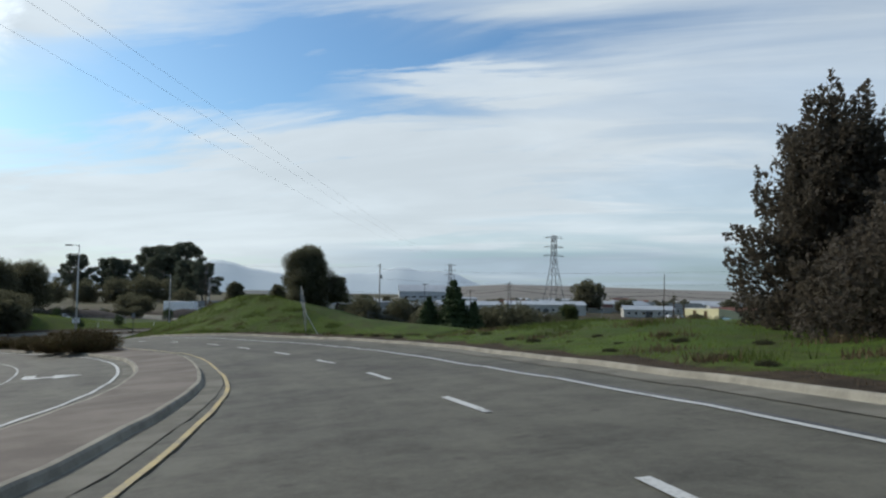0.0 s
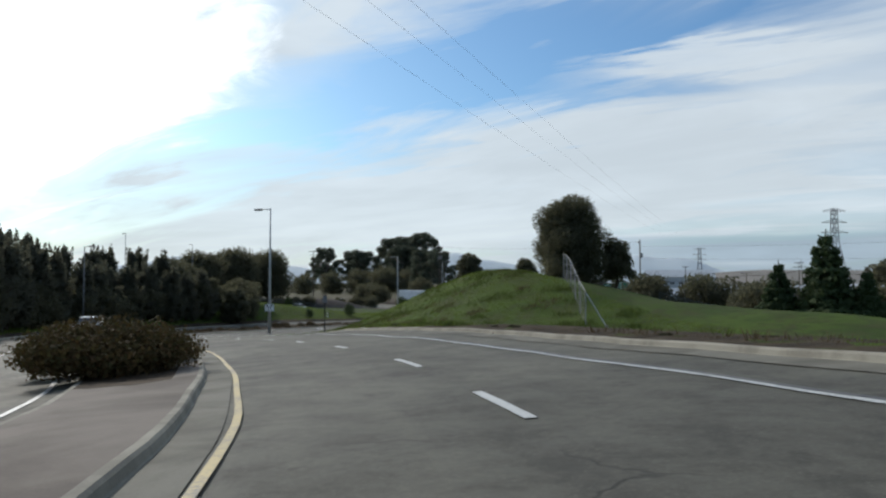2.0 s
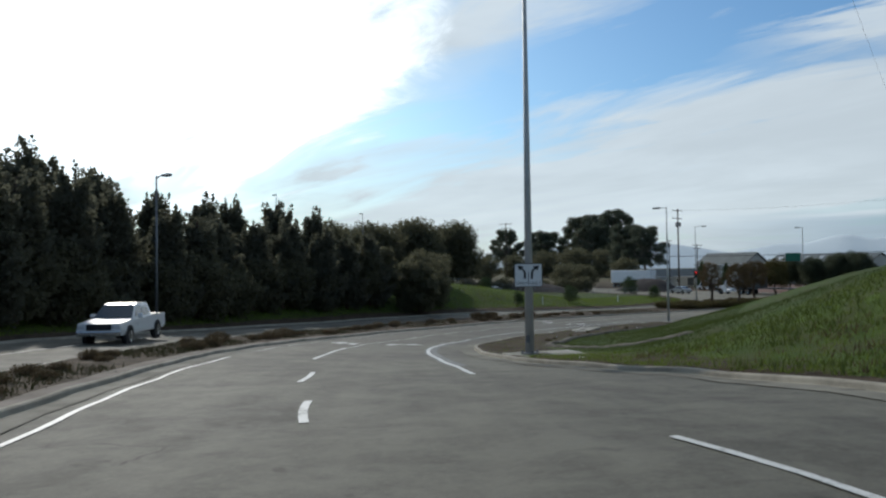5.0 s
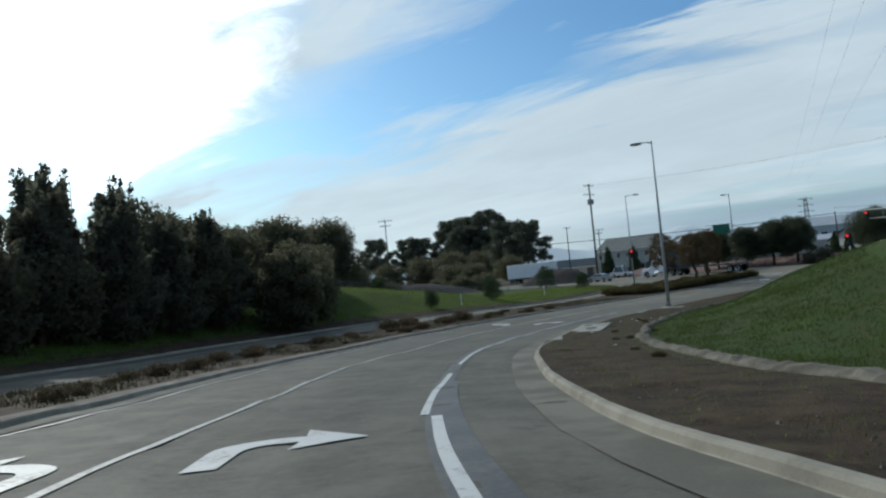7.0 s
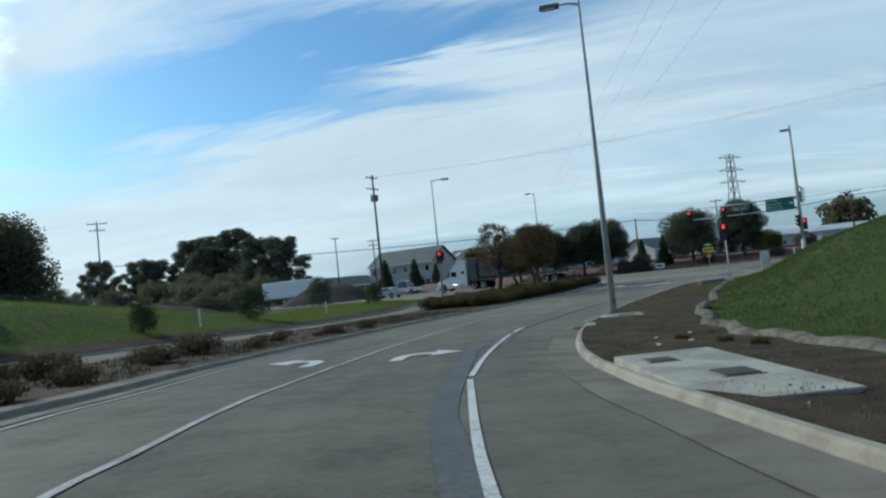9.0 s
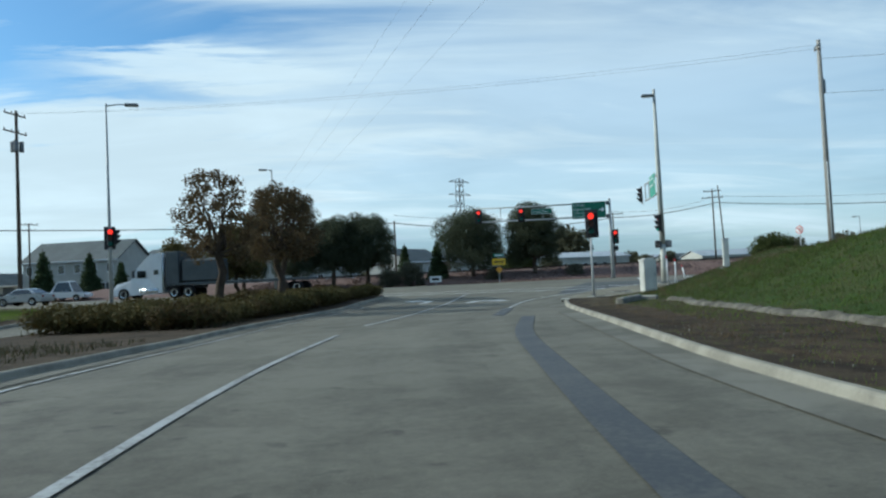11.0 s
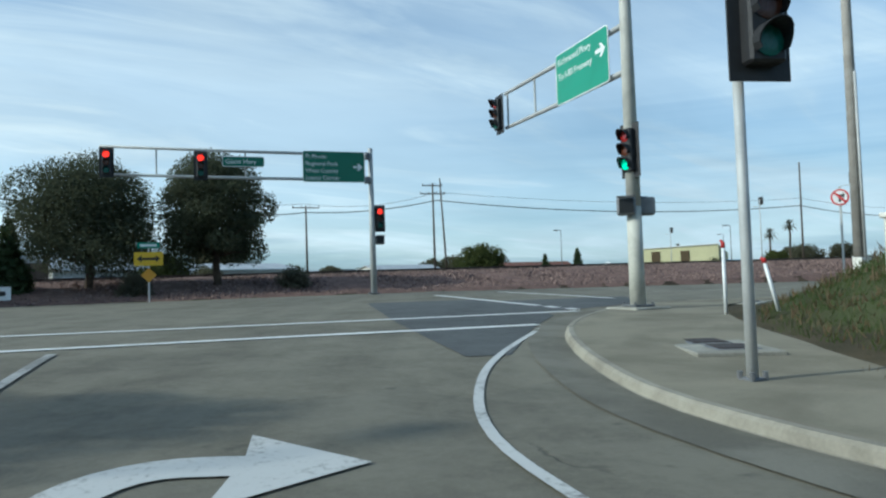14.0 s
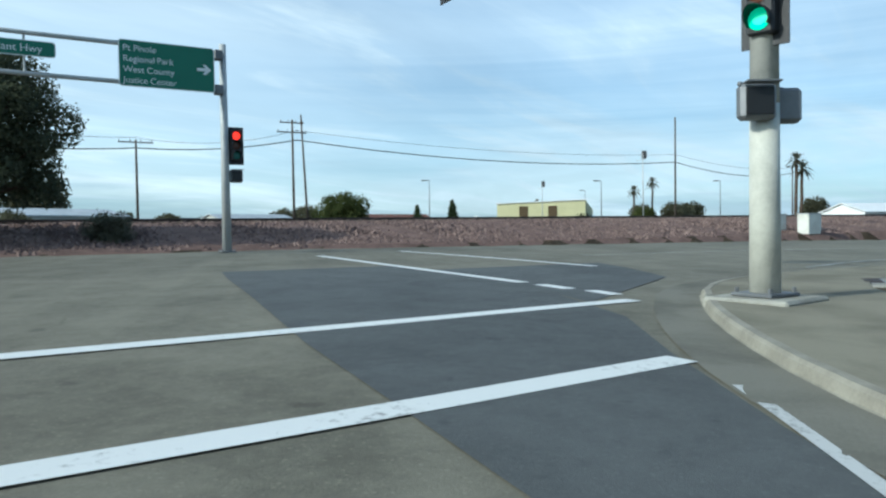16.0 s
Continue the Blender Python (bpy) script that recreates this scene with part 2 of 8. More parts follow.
def asphalt_material(name, colour, second):
    """Worn asphalt: coarse grain, tyre-polished and stained blotches, hairline cracks."""
    m = bpy.data.materials.new(name)
    m.use_nodes = True
    N = Nodes(m.node_tree)
    pos = N.add("ShaderNodeNewGeometry").outputs["Position"]
    big, mid, fine = N.noise(pos, 0.16, 4.0, 0.6, 0.6), N.noise(pos, 1.1, 5.0, 0.65, 0.4), N.noise(pos, 55.0, 3.0, 0.7)
    f = N.math("ADD", N.math("MULTIPLY", N.ramp(big, 0.38, 0.64), 0.5), N.math("MULTIPLY", N.ramp(mid, 0.36, 0.68), 0.45))
    f = N.math("ADD", f, N.math("MULTIPLY", N.math("SUBTRACT", fine, 0.5), 0.9))
    # wheel paths and drips drawn out along the lanes
    lane = N.add("ShaderNodeCombineXYZ", X=N.math("MULTIPLY", N.add("ShaderNodeAttribute", attribute_name="run").outputs["Fac"], 0.05), Y=N.add("ShaderNodeAttribute", attribute_name="off").outputs["Fac"], Z=0.0)
    f = N.math("ADD", f, N.math("MULTIPLY", N.math("SUBTRACT", N.noise(lane.outputs[0], 1.1, 5.0, 0.6), 0.5), 1.3))
    speck = N.math("SUBTRACT", N.noise(pos, 7.0, 5.0, 0.8), 0.5)
    f = N.math("ADD", f, N.math("MULTIPLY", speck, 1.5), clamp=True)
    col = N.mix(f, colour, second)
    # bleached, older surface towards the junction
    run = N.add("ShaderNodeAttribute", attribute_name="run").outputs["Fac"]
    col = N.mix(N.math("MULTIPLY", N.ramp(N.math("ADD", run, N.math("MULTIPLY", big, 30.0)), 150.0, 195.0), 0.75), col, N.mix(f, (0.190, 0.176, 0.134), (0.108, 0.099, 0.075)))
    # pale worn aggregate and dark tar spots
    pit = N.add("ShaderNodeTexVoronoi", feature="F1", Scale=16.0)
    m.node_tree.links.new(pos, pit.inputs["Vector"])
    col = N.mix(N.math("MULTIPLY", N.math("SUBTRACT", 1.0, N.ramp(pit.outputs["Distance"], 0.10, 0.26)), 0.30), col, tuple(v * 1.55 for v in colour))
    spot = N.ramp(N.noise(pos, 2.3, 3.0, 0.5), 0.66, 0.74)
    col = N.mix(N.math("MULTIPLY", spot, 0.45), col, tuple(v * 0.5 for v in second))
    warp = N.add("ShaderNodeVectorMath", operation="ADD")
    wob = N.add("ShaderNodeTexNoise", Scale=0.9, Detail=4.0)
    m.node_tree.links.new(pos, wob.inputs["Vector"])
    m.node_tree.links.new(pos, warp.inputs[0])
    m.node_tree.links.new(wob.outputs["Color"], warp.inputs[1])
    vor = N.add("ShaderNodeTexVoronoi", feature="DISTANCE_TO_EDGE", Scale=0.22)
    m.node_tree.links.new(warp.outputs[0], vor.inputs["Vector"])
    crack = N.math("MULTIPLY", N.math("SUBTRACT", 1.0, N.ramp(vor.outputs["Distance"], 0.001, 0.006)), N.ramp(N.noise(pos, 0.35, 2.0), 0.58, 0.68))
    col = N.mix(N.math("MULTIPLY", crack, 0.55), col, tuple(v * 0.35 for v in second))
    p = N.add("ShaderNodeBsdfPrincipled")
    p.inputs["Specular IOR Level"].default_value = 0.25
    m.node_tree.links.new(col, p.inputs["Base Color"])
    m.node_tree.links.new(N.math("ADD", 0.72, N.math("MULTIPLY", mid, 0.2)), p.inputs["Roughness"])
    h = N.math("SUBTRACT", fine, N.math("MULTIPLY", crack, 1.5))
    b = N.add("ShaderNodeBump", Strength=0.35, Distance=0.012, Height=h)
    m.node_tree.links.new(b.outputs[0], p.inputs["Normal"])
    out = N.add("ShaderNodeOutputMaterial")
    m.node_tree.links.new(p.outputs[0], out.inputs[0])
    return m


def paint_material(name, colour, under, wear=(0.30, 0.48)):
    """Road paint, worn through to the surface below."""
    m = bpy.data.materials.new(name)
    m.use_nodes = True
    N = Nodes(m.node_tree)
    pos = N.add("ShaderNodeNewGeometry").outputs["Position"]
    n = N.math("ADD", N.math("MULTIPLY", N.noise(pos, 14.0, 6.0, 0.7), 0.6), N.math("MULTIPLY", N.noise(pos, 0.9, 3.0), 0.4))
    col = N.mix(N.ramp(n, *wear), under, colour)
    p = N.add("ShaderNodeBsdfPrincipled", Roughness=0.6)
    m.node_tree.links.new(col, p.inputs["Base Color"])
    out = N.add("ShaderNodeOutputMaterial")
    m.node_tree.links.new(p.outputs[0], out.inputs[0])
    return m


def ground_material():
    """Grass and bare earth; the mesh's own 'bare' value tells where the turf gives way."""
    m = bpy.data.materials.new("ground")
    m.use_nodes = True
    N = Nodes(m.node_tree)
    pos = N.add("ShaderNodeNewGeometry").outputs["Position"]
    bare = N.add("ShaderNodeAttribute", attribute_name="bare").outputs["Fac"]
    dry = N.add("ShaderNodeAttribute", attribute_name="dry").outputs["Fac"]
    big, mid, fine = N.noise(pos, 0.13, 5.0, 0.62, 0.5), N.noise(pos, 1.3, 5.0, 0.65), N.noise(pos, 22.0, 4.0, 0.7)
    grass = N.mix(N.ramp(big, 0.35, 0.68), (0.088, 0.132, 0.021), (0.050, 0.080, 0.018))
    # darker grass on the bank: its dimmer light is put into the colour
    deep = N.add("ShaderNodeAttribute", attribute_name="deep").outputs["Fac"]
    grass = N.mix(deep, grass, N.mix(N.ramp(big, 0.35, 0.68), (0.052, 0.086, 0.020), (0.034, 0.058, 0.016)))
    patch = N.noise(pos, 0.45, 5.0, 0.7, 1.2)
    grass = N.mix(N.math("MULTIPLY", N.ramp(patch, 0.44, 0.60), 0.85), grass, (0.070, 0.066, 0.030))
    grass = N.mix(N.math("MULTIPLY", N.ramp(mid, 0.46, 0.66), 0.75), grass, (0.042, 0.060, 0.015))
    grass = N.mix(N.math("MULTIPLY", fine, 0.55), grass, (0.035, 0.060, 0.012))
    earth = N.mix(N.ramp(mid, 0.35, 0.65), (0.070, 0.050, 0.032), (0.032, 0.024, 0.016))
    earth = N.mix(N.math("MULTIPLY", N.ramp(fine, 0.5, 0.75), 0.5), earth, (0.12, 0.10, 0.075))
    straw = N.mix(N.ramp(big, 0.3, 0.7), (0.125, 0.108, 0.07), (0.075, 0.075, 0.042))
    f = N.ramp(N.math("ADD", bare, N.math("MULTIPLY", N.math("SUBTRACT", mid, 0.5), 0.9)), 0.35, 0.65)
    col = N.mix(dry, N.mix(f, grass, earth), straw)
    p = N.add("ShaderNodeBsdfPrincipled", Roughness=0.95)
    p.inputs["Specular IOR Level"].default_value = 0.1
    m.node_tree.links.new(col, p.inputs["Base Color"])
    h = N.math("ADD", N.math("MULTIPLY", mid, 0.8), N.math("MULTIPLY", fine, 0.3))
    b = N.add("ShaderNodeBump", Strength=0.7, Distance=0.15, Height=h)
    m.node_tree.links.new(b.outputs[0], p.inputs["Normal"])
    out = N.add("ShaderNodeOutputMaterial")
    m.node_tree.links.new(p.outputs[0], out.inputs[0])
    return m


ASPHALT = asphalt_material("asphalt", (0.118, 0.112, 0.088), (0.054, 0.051, 0.041))
ASPHALT_NEW = asphalt_material("asphalt_patch", (0.098, 0.102, 0.100), (0.060, 0.063, 0.063))
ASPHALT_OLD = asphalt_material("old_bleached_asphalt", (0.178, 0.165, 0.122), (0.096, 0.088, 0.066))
WHITE = paint_material("white_paint", (0.50, 0.50, 0.475), (0.15, 0.145, 0.13), (0.34, 0.50))
WHITE_FRESH = paint_material("fresh_white_paint", (0.66, 0.66, 0.63), (0.17, 0.165, 0.15), (0.30, 0.44))
WHITE_WORN = paint_material("worn_white_paint", (0.38, 0.38, 0.36), (0.13, 0.125, 0.11), (0.38, 0.58))
LIP = material("crumbling_concrete", (0.17, 0.155, 0.125), (0.065, 0.058, 0.045), 0.95, grain=9, blotch=1.6, vary=0.8, bump=0.9)
YELLOW = paint_material("yellow_paint", (0.44, 0.33, 0.12), (0.18, 0.155, 0.11), (0.36, 0.56))
SEAL = paint_material("road_sealant", (0.030, 0.031, 0.034), (0.080, 0.077, 0.066), (0.36, 0.60))
KERB = material("kerb_concrete", (0.31, 0.29, 0.235), (0.175, 0.16, 0.13), 0.85, grain=30, blotch=1.2, vary=0.7)
GUTTER = material("gutter_concrete", (0.185, 0.175, 0.142), (0.105, 0.099, 0.08), 0.85, grain=30, blotch=0.7, vary=0.8)
MEDIAN = material("median_concrete", (0.20, 0.172, 0.145), (0.12, 0.102, 0.086), 0.9, grain=26, blotch=0.5, vary=0.8)
PAVING = material("walk_concrete", (0.235, 0.214, 0.160), (0.145, 0.131, 0.097), 0.88, grain=26, blotch=0.6, vary=0.8)
PAD = material("pale_concrete", (0.36, 0.35, 0.30), (0.20, 0.19, 0.16), 0.85, grain=26, blotch=1.1, vary=0.8)
GROUND = ground_material()
EARTH = material("bare_earth", (0.068, 0.048, 0.030), (0.030, 0.022, 0.014), 0.95, grain=12, blotch=1.0, vary=0.8, bump=0.8)
BALLAST = material("rail_ballast", (0.185, 0.12, 0.10), (0.085, 0.056, 0.048), 0.95, grain=9, blotch=1.2, vary=0.5, bump=0.9)
ROCK = material("ballast_stone", (0.27, 0.19, 0.165), (0.09, 0.062, 0.055), 0.9, grain=14, by_island=0.9)
FENCE = material("dull_fence_wire", (0.26, 0.27, 0.275), (0.17, 0.18, 0.185), 0.7, 0.2, grain=30, blotch=2.0)
RUSTY = material("rusty_rail", (0.06, 0.045, 0.038), (0.03, 0.024, 0.02), 0.7, 0.4)
GALV = material("galvanised_steel", (0.46, 0.465, 0.45), (0.32, 0.33, 0.325), 0.6, 0.15, grain=30, blotch=2.0)
GALV_DARK = material("weathered_steel", (0.20, 0.205, 0.21), (0.12, 0.125, 0.13), 0.55, 0.5, grain=30, blotch=2.0)
POLEPAINT = material("cream_painted_steel", (0.54, 0.53, 0.455), (0.37, 0.36, 0.305), 0.6, grain=24, blotch=1.6, vary=0.7)
POLEGREY = material("faded_grey_steel", (0.50, 0.49, 0.435), (0.34, 0.335, 0.30), 0.65, grain=24, blotch=1.6, vary=0.7)
WOOD = material("weathered_pole_wood", (0.105, 0.085, 0.068), (0.055, 0.045, 0.037), 0.9, grain=18, blotch=2.5)
WOOD_PALE = material("pale_pole_wood", (0.34, 0.315, 0.28), (0.20, 0.185, 0.165), 0.9, grain=18, blotch=2.0)
BLACK = material("black_housing", (0.018, 0.018, 0.019), (0.010, 0.010, 0.011), 0.55, blotch=6.0)
WIRE = material("black_cable", (0.012, 0.012, 0.013), rough=0.6, bump=0.0)
RED_ON = material("lit_red_lens", (1.0, 0.035, 0.02), (0.9, 0.02, 0.015), 0.4, emit=1.5, bump=0.0)
GREEN_ON = material("lit_green_lens", (0.02, 0.85, 0.45), (0.02, 0.6, 0.35), 0.4, emit=0.3, bump=0.0)
AMBER_ON = material("lit_amber_lens", (1.0, 0.36, 0.04), (0.9, 0.25, 0.02), 0.4, emit=2.0, bump=0.0)
LENS_RED = material("dark_red_lens", (0.26, 0.014, 0.012), rough=0.25, bump=0.0)
LENS_AMBER = material("dark_amber_lens", (0.10, 0.030, 0.012), rough=0.25, bump=0.0)
LENS_GREEN = material("dark_green_lens", (0.016, 0.13, 0.10), rough=0.25, bump=0.0)
SIGN_GREEN = material("green_sign_sheet", (0.012, 0.145, 0.085), (0.010, 0.115, 0.07), 0.4, blotch=1.0, bump=0.0)
# lighter copy of the green sheet, with sunlight put into its colour
SIGN_GREEN_LIT = material("sun_tinted_green_sheet", (0.02, 0.26, 0.16), (0.016, 0.21, 0.13), 0.4, blotch=1.0, bump=0.0)
SIGN_WHITE = material("white_sign_sheet", (0.74, 0.75, 0.74), (0.60, 0.61, 0.60), 0.4, blotch=2.0, bump=0.0)
SIGN_YELLOW = material("yellow_sign_sheet", (0.72, 0.46, 0.02), (0.60, 0.37, 0.02), 0.4, blotch=2.0, bump=0.0)
SIGN_BLACK = material("black_sign_ink", (0.015, 0.015, 0.015), rough=0.5, bump=0.0)
SIGN_RED = material("red_sign_ink", (0.50, 0.03, 0.03), rough=0.4, bump=0.0)
CABINET = material("cream_cabinet_paint", (0.66, 0.65, 0.58), (0.50, 0.48, 0.42), 0.5, grain=20, blotch=1.4, vary=0.7)
BARK = material("bark", (0.10, 0.075, 0.055), (0.045, 0.034, 0.026), 0.95, grain=14, blotch=3.0, bump=0.8)
BARK_PALE = material("pale_bark", (0.28, 0.24, 0.20), (0.14, 0.12, 0.10), 0.9, grain=14, blotch=3.0, bump=0.6)
LEAF_DARK = leaf_material("dark_leaves", (0.076, 0.076, 0.050), (0.118, 0.114, 0.068), 0.5)
LEAF_ROADSIDE = leaf_material("brown_green_needles", (0.056, 0.046, 0.038), (0.086, 0.074, 0.054), 0.4)
LEAF_EUC = leaf_material("grey_green_leaves", (0.066, 0.078, 0.056), (0.105, 0.116, 0.08), 0.35)
LEAF_PINE = leaf_material("pine_needles", (0.080, 0.082, 0.062), (0.118, 0.118, 0.082), 0.5)
LEAF_CONE = leaf_material("conifer_leaves", (0.034, 0.054, 0.024), (0.066, 0.09, 0.036), 0.2)
LEAF_DENSE = leaf_material("dense_dark_green_leaves", (0.052, 0.064, 0.040), (0.090, 0.098, 0.058), 0.4)
LEAF_RUST = leaf_material("rusty_shrub_leaves", (0.105, 0.055, 0.022), (0.050, 0.050, 0.018), 0.2)
LEAF_OLIVE = leaf_material("olive_shrub_leaves", (0.070, 0.070, 0.022), (0.115, 0.085, 0.032), 0.2)
LEAF_AUTUMN = leaf_material("thin_autumn_leaves", (0.070, 0.060, 0.030), (0.110, 0.075, 0.040), 0.3)
LEAF_GOLD = leaf_material("yellow_green_leaves", (0.085, 0.095, 0.026), (0.050, 0.065, 0.020), 0.3)
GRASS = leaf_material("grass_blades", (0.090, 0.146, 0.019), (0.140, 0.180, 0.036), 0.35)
# darker copy of the grass, with the bank's dimmer light in its colour
GRASS_DIMMED = leaf_material("dimmed_grass_blades", (0.040, 0.070, 0.016), (0.072, 0.094, 0.028), 0.3)
STRAW = leaf_material("dry_weeds", (0.15, 0.105, 0.06), (0.085, 0.065, 0.035), 0.2)

# ---- plan ----
CENTRE = [(6.9, -40.8), (5.2, -28.9), (3.5, -17.0), (1.8, -5.2), (0.0, 6.8), (-3.1, 18.5), (-7.4, 29.4), (-13.3, 40.1), (-20.2, 49.3), (-27.7, 59.2), (-34.7, 68.6), (-41.6, 78.4),
          (-47.9, 88.8), (-52.7, 99.8), (-55.9, 111.4), (-57.3, 123.3), (-56.7, 134.6), (-54.3, 147.0), (-50.5, 158.4), (-44.9, 168.9), (-37.4, 178.3), (-26.7, 187.9)]
GRADE = ((-40, -10, 4, 18, 32, 46, 60, 74, 88, 102, 116, 130, 144, 158, 170, 177, 184, 200, 215, 260), (2.8, 1.1, 0.3, -0.44, -1.02, -1.76, -2.71, -3.82, -4.98, -5.99, -6.75, -7.25, -7.50, -7.63, -7.70, -7.68, -7.45, -7.12, -7.05, -7.05))
BANK = ((0, 50, 62, 80, 90, 140, 160, 170), (0.07, 0.07, 0.05, -0.01, -0.025, -0.025, 0, 0))
# edges by run along the centre line and offset to the right of it
KERB_R = ((-40, 10, 25, 45, 65, 76, 84, 90, 94, 98.5, 104, 110, 115, 121, 126, 131, 136, 147, 152, 158, 163, 177, 183, 190), (6.3, 6.3, 6.9, 6.1, 6.7, 7.0, 7.3, 6.5, 5.1, 3.6, 2.9, 2.45, 2.57, 2.75, 2.72, 2.8, 3.05, 3.05, 3.22, 3.6, 4.2, 5.4, 5.5, 4.6))
KERB_L = ((-40, 7, 11, 15, 20, 25, 33, 37, 42, 46, 52, 55, 59, 64, 71, 86, 100, 130, 150, 158, 168, 178, 188, 194, 201, 204), (-2.9, -2.7, -2.4, -2.1, -1.8, -1.72, -1.60, -1.65, -1.92, -2.02, -2.05, -1.98, -2.2, -2.65, -3.6, -5.4, -6.6, -6.6, -6.4, -5.8, -5.5, -5.3, -5.9, -6.6, -8.3, -9.6))
MED_L = ((-40, 0, 14, 20, 27, 32, 36, 42, 48, 55, 62, 80, 100, 118, 135, 150, 165, 175, 188, 198, 204), (-5.2, -4.9, -4.4, -3.95, -3.68, -3.70, -3.78, -4.15, -4.7, -5.5, -6.2, -8.1, -9.9, -11.3, -11.7, -12.4, -11.9, -12.1, -14.4, -14.0, -10.6))
LEFT_W = ((-40, 60, 110, 150, 180, 204), (8.0, 8.0, 6.8, 5.4, 4.6, 4.6))
# cross street: a along it, b across it, from the lamp standard on the corner
ORIGIN, ALONG, ACROSS = np.array((-24.7, 181.7)), np.array((0.866, -0.5)), np.array((0.5, 0.866))
FAR_B = 21.4


def spline(points, step=1.0):
    p = np.array(points, float)
    p = np.vstack([2 * p[0] - p[1], p, 2 * p[-1] - p[-2]])
    out = []
    for i in range(1, len(p) - 2):
        n = max(2, int(np.linalg.norm(p[i + 1] - p[i]) / step))
        for k in range(n):
            t = k / n
            out.append(0.5 * (2 * p[i] + (p[i + 1] - p[i - 1]) * t + (2 * p[i - 1] - 5 * p[i] + 4 * p[i + 1] - p[i + 2]) * t**2 + (3 * p[i] - p[i - 1] - 3 * p[i + 1] + p[i + 2]) * t**3))
    out.append(p[-2])
    return np.array(out)


LINE = spline(CENTRE, 0.8)
RUN = np.r_[0, np.cumsum(np.linalg.norm(np.diff(LINE, axis=0), axis=1))]
RUN -= RUN[np.argmin(np.abs(LINE[:, 1] + 1.95))]
TAN = np.gradient(LINE, axis=0)
TAN /= np.linalg.norm(TAN, axis=1)[:, None]
RIGHT = np.c_[TAN[:, 1], -TAN[:, 0]]


def run_off(x, y):
    """Run along the road's line and offset to its right, for arrays of places."""
    x, y = np.ravel(x), np.ravel(y)
    k = np.empty(len(x), int)
    for i in range(0, len(x), 20000):
        k[i : i + 20000] = ((LINE[None, :, 0] - x[i : i + 20000, None]) ** 2 + (LINE[None, :, 1] - y[i : i + 20000, None]) ** 2).argmin(1)
    off = np.c_[x, y] - LINE[k]
    return RUN[k] + (off * TAN[k]).sum(1), (off * RIGHT[k]).sum(1), k


def place(run, off):
    """World x, y of a run and an offset."""
    run = np.asarray(run, float)
    c = np.c_[np.interp(run, RUN, LINE[:, 0]), np.interp(run, RUN, LINE[:, 1])]
    r = np.c_[np.interp(run, RUN, RIGHT[:, 0]), np.interp(run, RUN, RIGHT[:, 1])]
    return c + r * np.reshape(off, (-1, 1))


def cross(a, b):
    """World x, y of a place on the cross street's own axes."""
    return ORIGIN + np.outer(np.ravel(a), ALONG) + np.outer(np.ravel(b), ACROSS)


def road_form(x, y):
    x, y = np.ravel(np.asarray(x, float)), np.ravel(np.asarray(y, float))
    s, d, k = run_off(x, y)
    yc = LINE[k, 1]
    w = np.clip((y - 165) / 10, 0, 1)
    return np.interp(yc * (1 - w) + y * w, *GRADE) + np.interp(yc, *BANK) * np.clip(d, -18, 12)


RGX, RGY = np.arange(-190, 130, 1.0), np.arange(-44, 290, 1.0)
RGZ = road_form(*np.meshgrid(RGX, RGY, indexing="ij")).reshape(len(RGX), len(RGY))


# the inner corner of the junction lies in a shallow dip
RGZ = RGZ - 0.14 * np.exp(-(((RGX[:, None] + 33) / 4.5) ** 2) - ((RGY[None, :] - 175) / 4.0) ** 2)


def road_z(x, y):
    """Height of the road's surface, as its mesh has it."""
    x, y = np.ravel(np.asarray(x, float)), np.ravel(np.asarray(y, float))
    fx, fy = np.clip(x - RGX[0], 0, len(RGX) - 1.001), np.clip(y - RGY[0], 0, len(RGY) - 1.001)
    i, j = fx.astype(int), fy.astype(int)
    u, v = fx - i, fy - j
    return RGZ[i, j] * (1 - u) * (1 - v) + RGZ[i + 1, j] * u * (1 - v) + RGZ[i, j + 1] * (1 - u) * v + RGZ[i + 1, j + 1] * u * v


def along_run(table, s0, s1, step=1.0, extra=0.0):
    run = np.arange(s0, s1 + 0.01, step)
    return place(run, np.interp(run, *table) + extra)


LEFT_EDGE = (MED_L[0], np.array(MED_L[1]) - np.interp(MED_L[0], *LEFT_W))
RIGHT_LINE = spline(np.vstack([along_run(KERB_R, -38, 176, 4.0), [(-41.4, 165.7), (-39.4, 169.5), (-37.3, 173.1), (-36.2, 174.9), (-34.7, 176.8), (-32.28, 179.0), (-29.75, 180.7), (-27.15, 181.8), (-24.6, 182.5), (-22.4, 182.8)],
                               cross((4, 8, 14, 20, 60, 130), (3.1, 3.7, 3.9, 4, 4, 4))]), 0.8)
LEFT_LINE = spline(np.vstack([along_run(LEFT_EDGE, -38, 186, 4.0), [(-59.6, 186.0), (-60.6, 191.5), (-64.0, 198.0)], cross((-50, -60, -100, -170), (-3, -3, -3, -3))]), 0.8)


def beside(line, x, y):
    """Signed distance of places from a line, positive to its right."""
    out = np.empty(len(x))
    t = np.gradient(line, axis=0)
    t /= np.linalg.norm(t, axis=1)[:, None]
    for i in range(0, len(x), 20000):
        p = np.c_[x[i : i + 20000], y[i : i + 20000]]
        k = ((line[None] - p[:, None]) ** 2).sum(2).argmin(1)
        off = p - line[k]
        across = off[:, 0] * t[k, 1] - off[:, 1] * t[k, 0]
        out[i : i + 20000] = np.where(np.abs(across) > 0.6 * np.linalg.norm(off, axis=1), across, np.sign(across) * np.linalg.norm(off, axis=1))
    return out


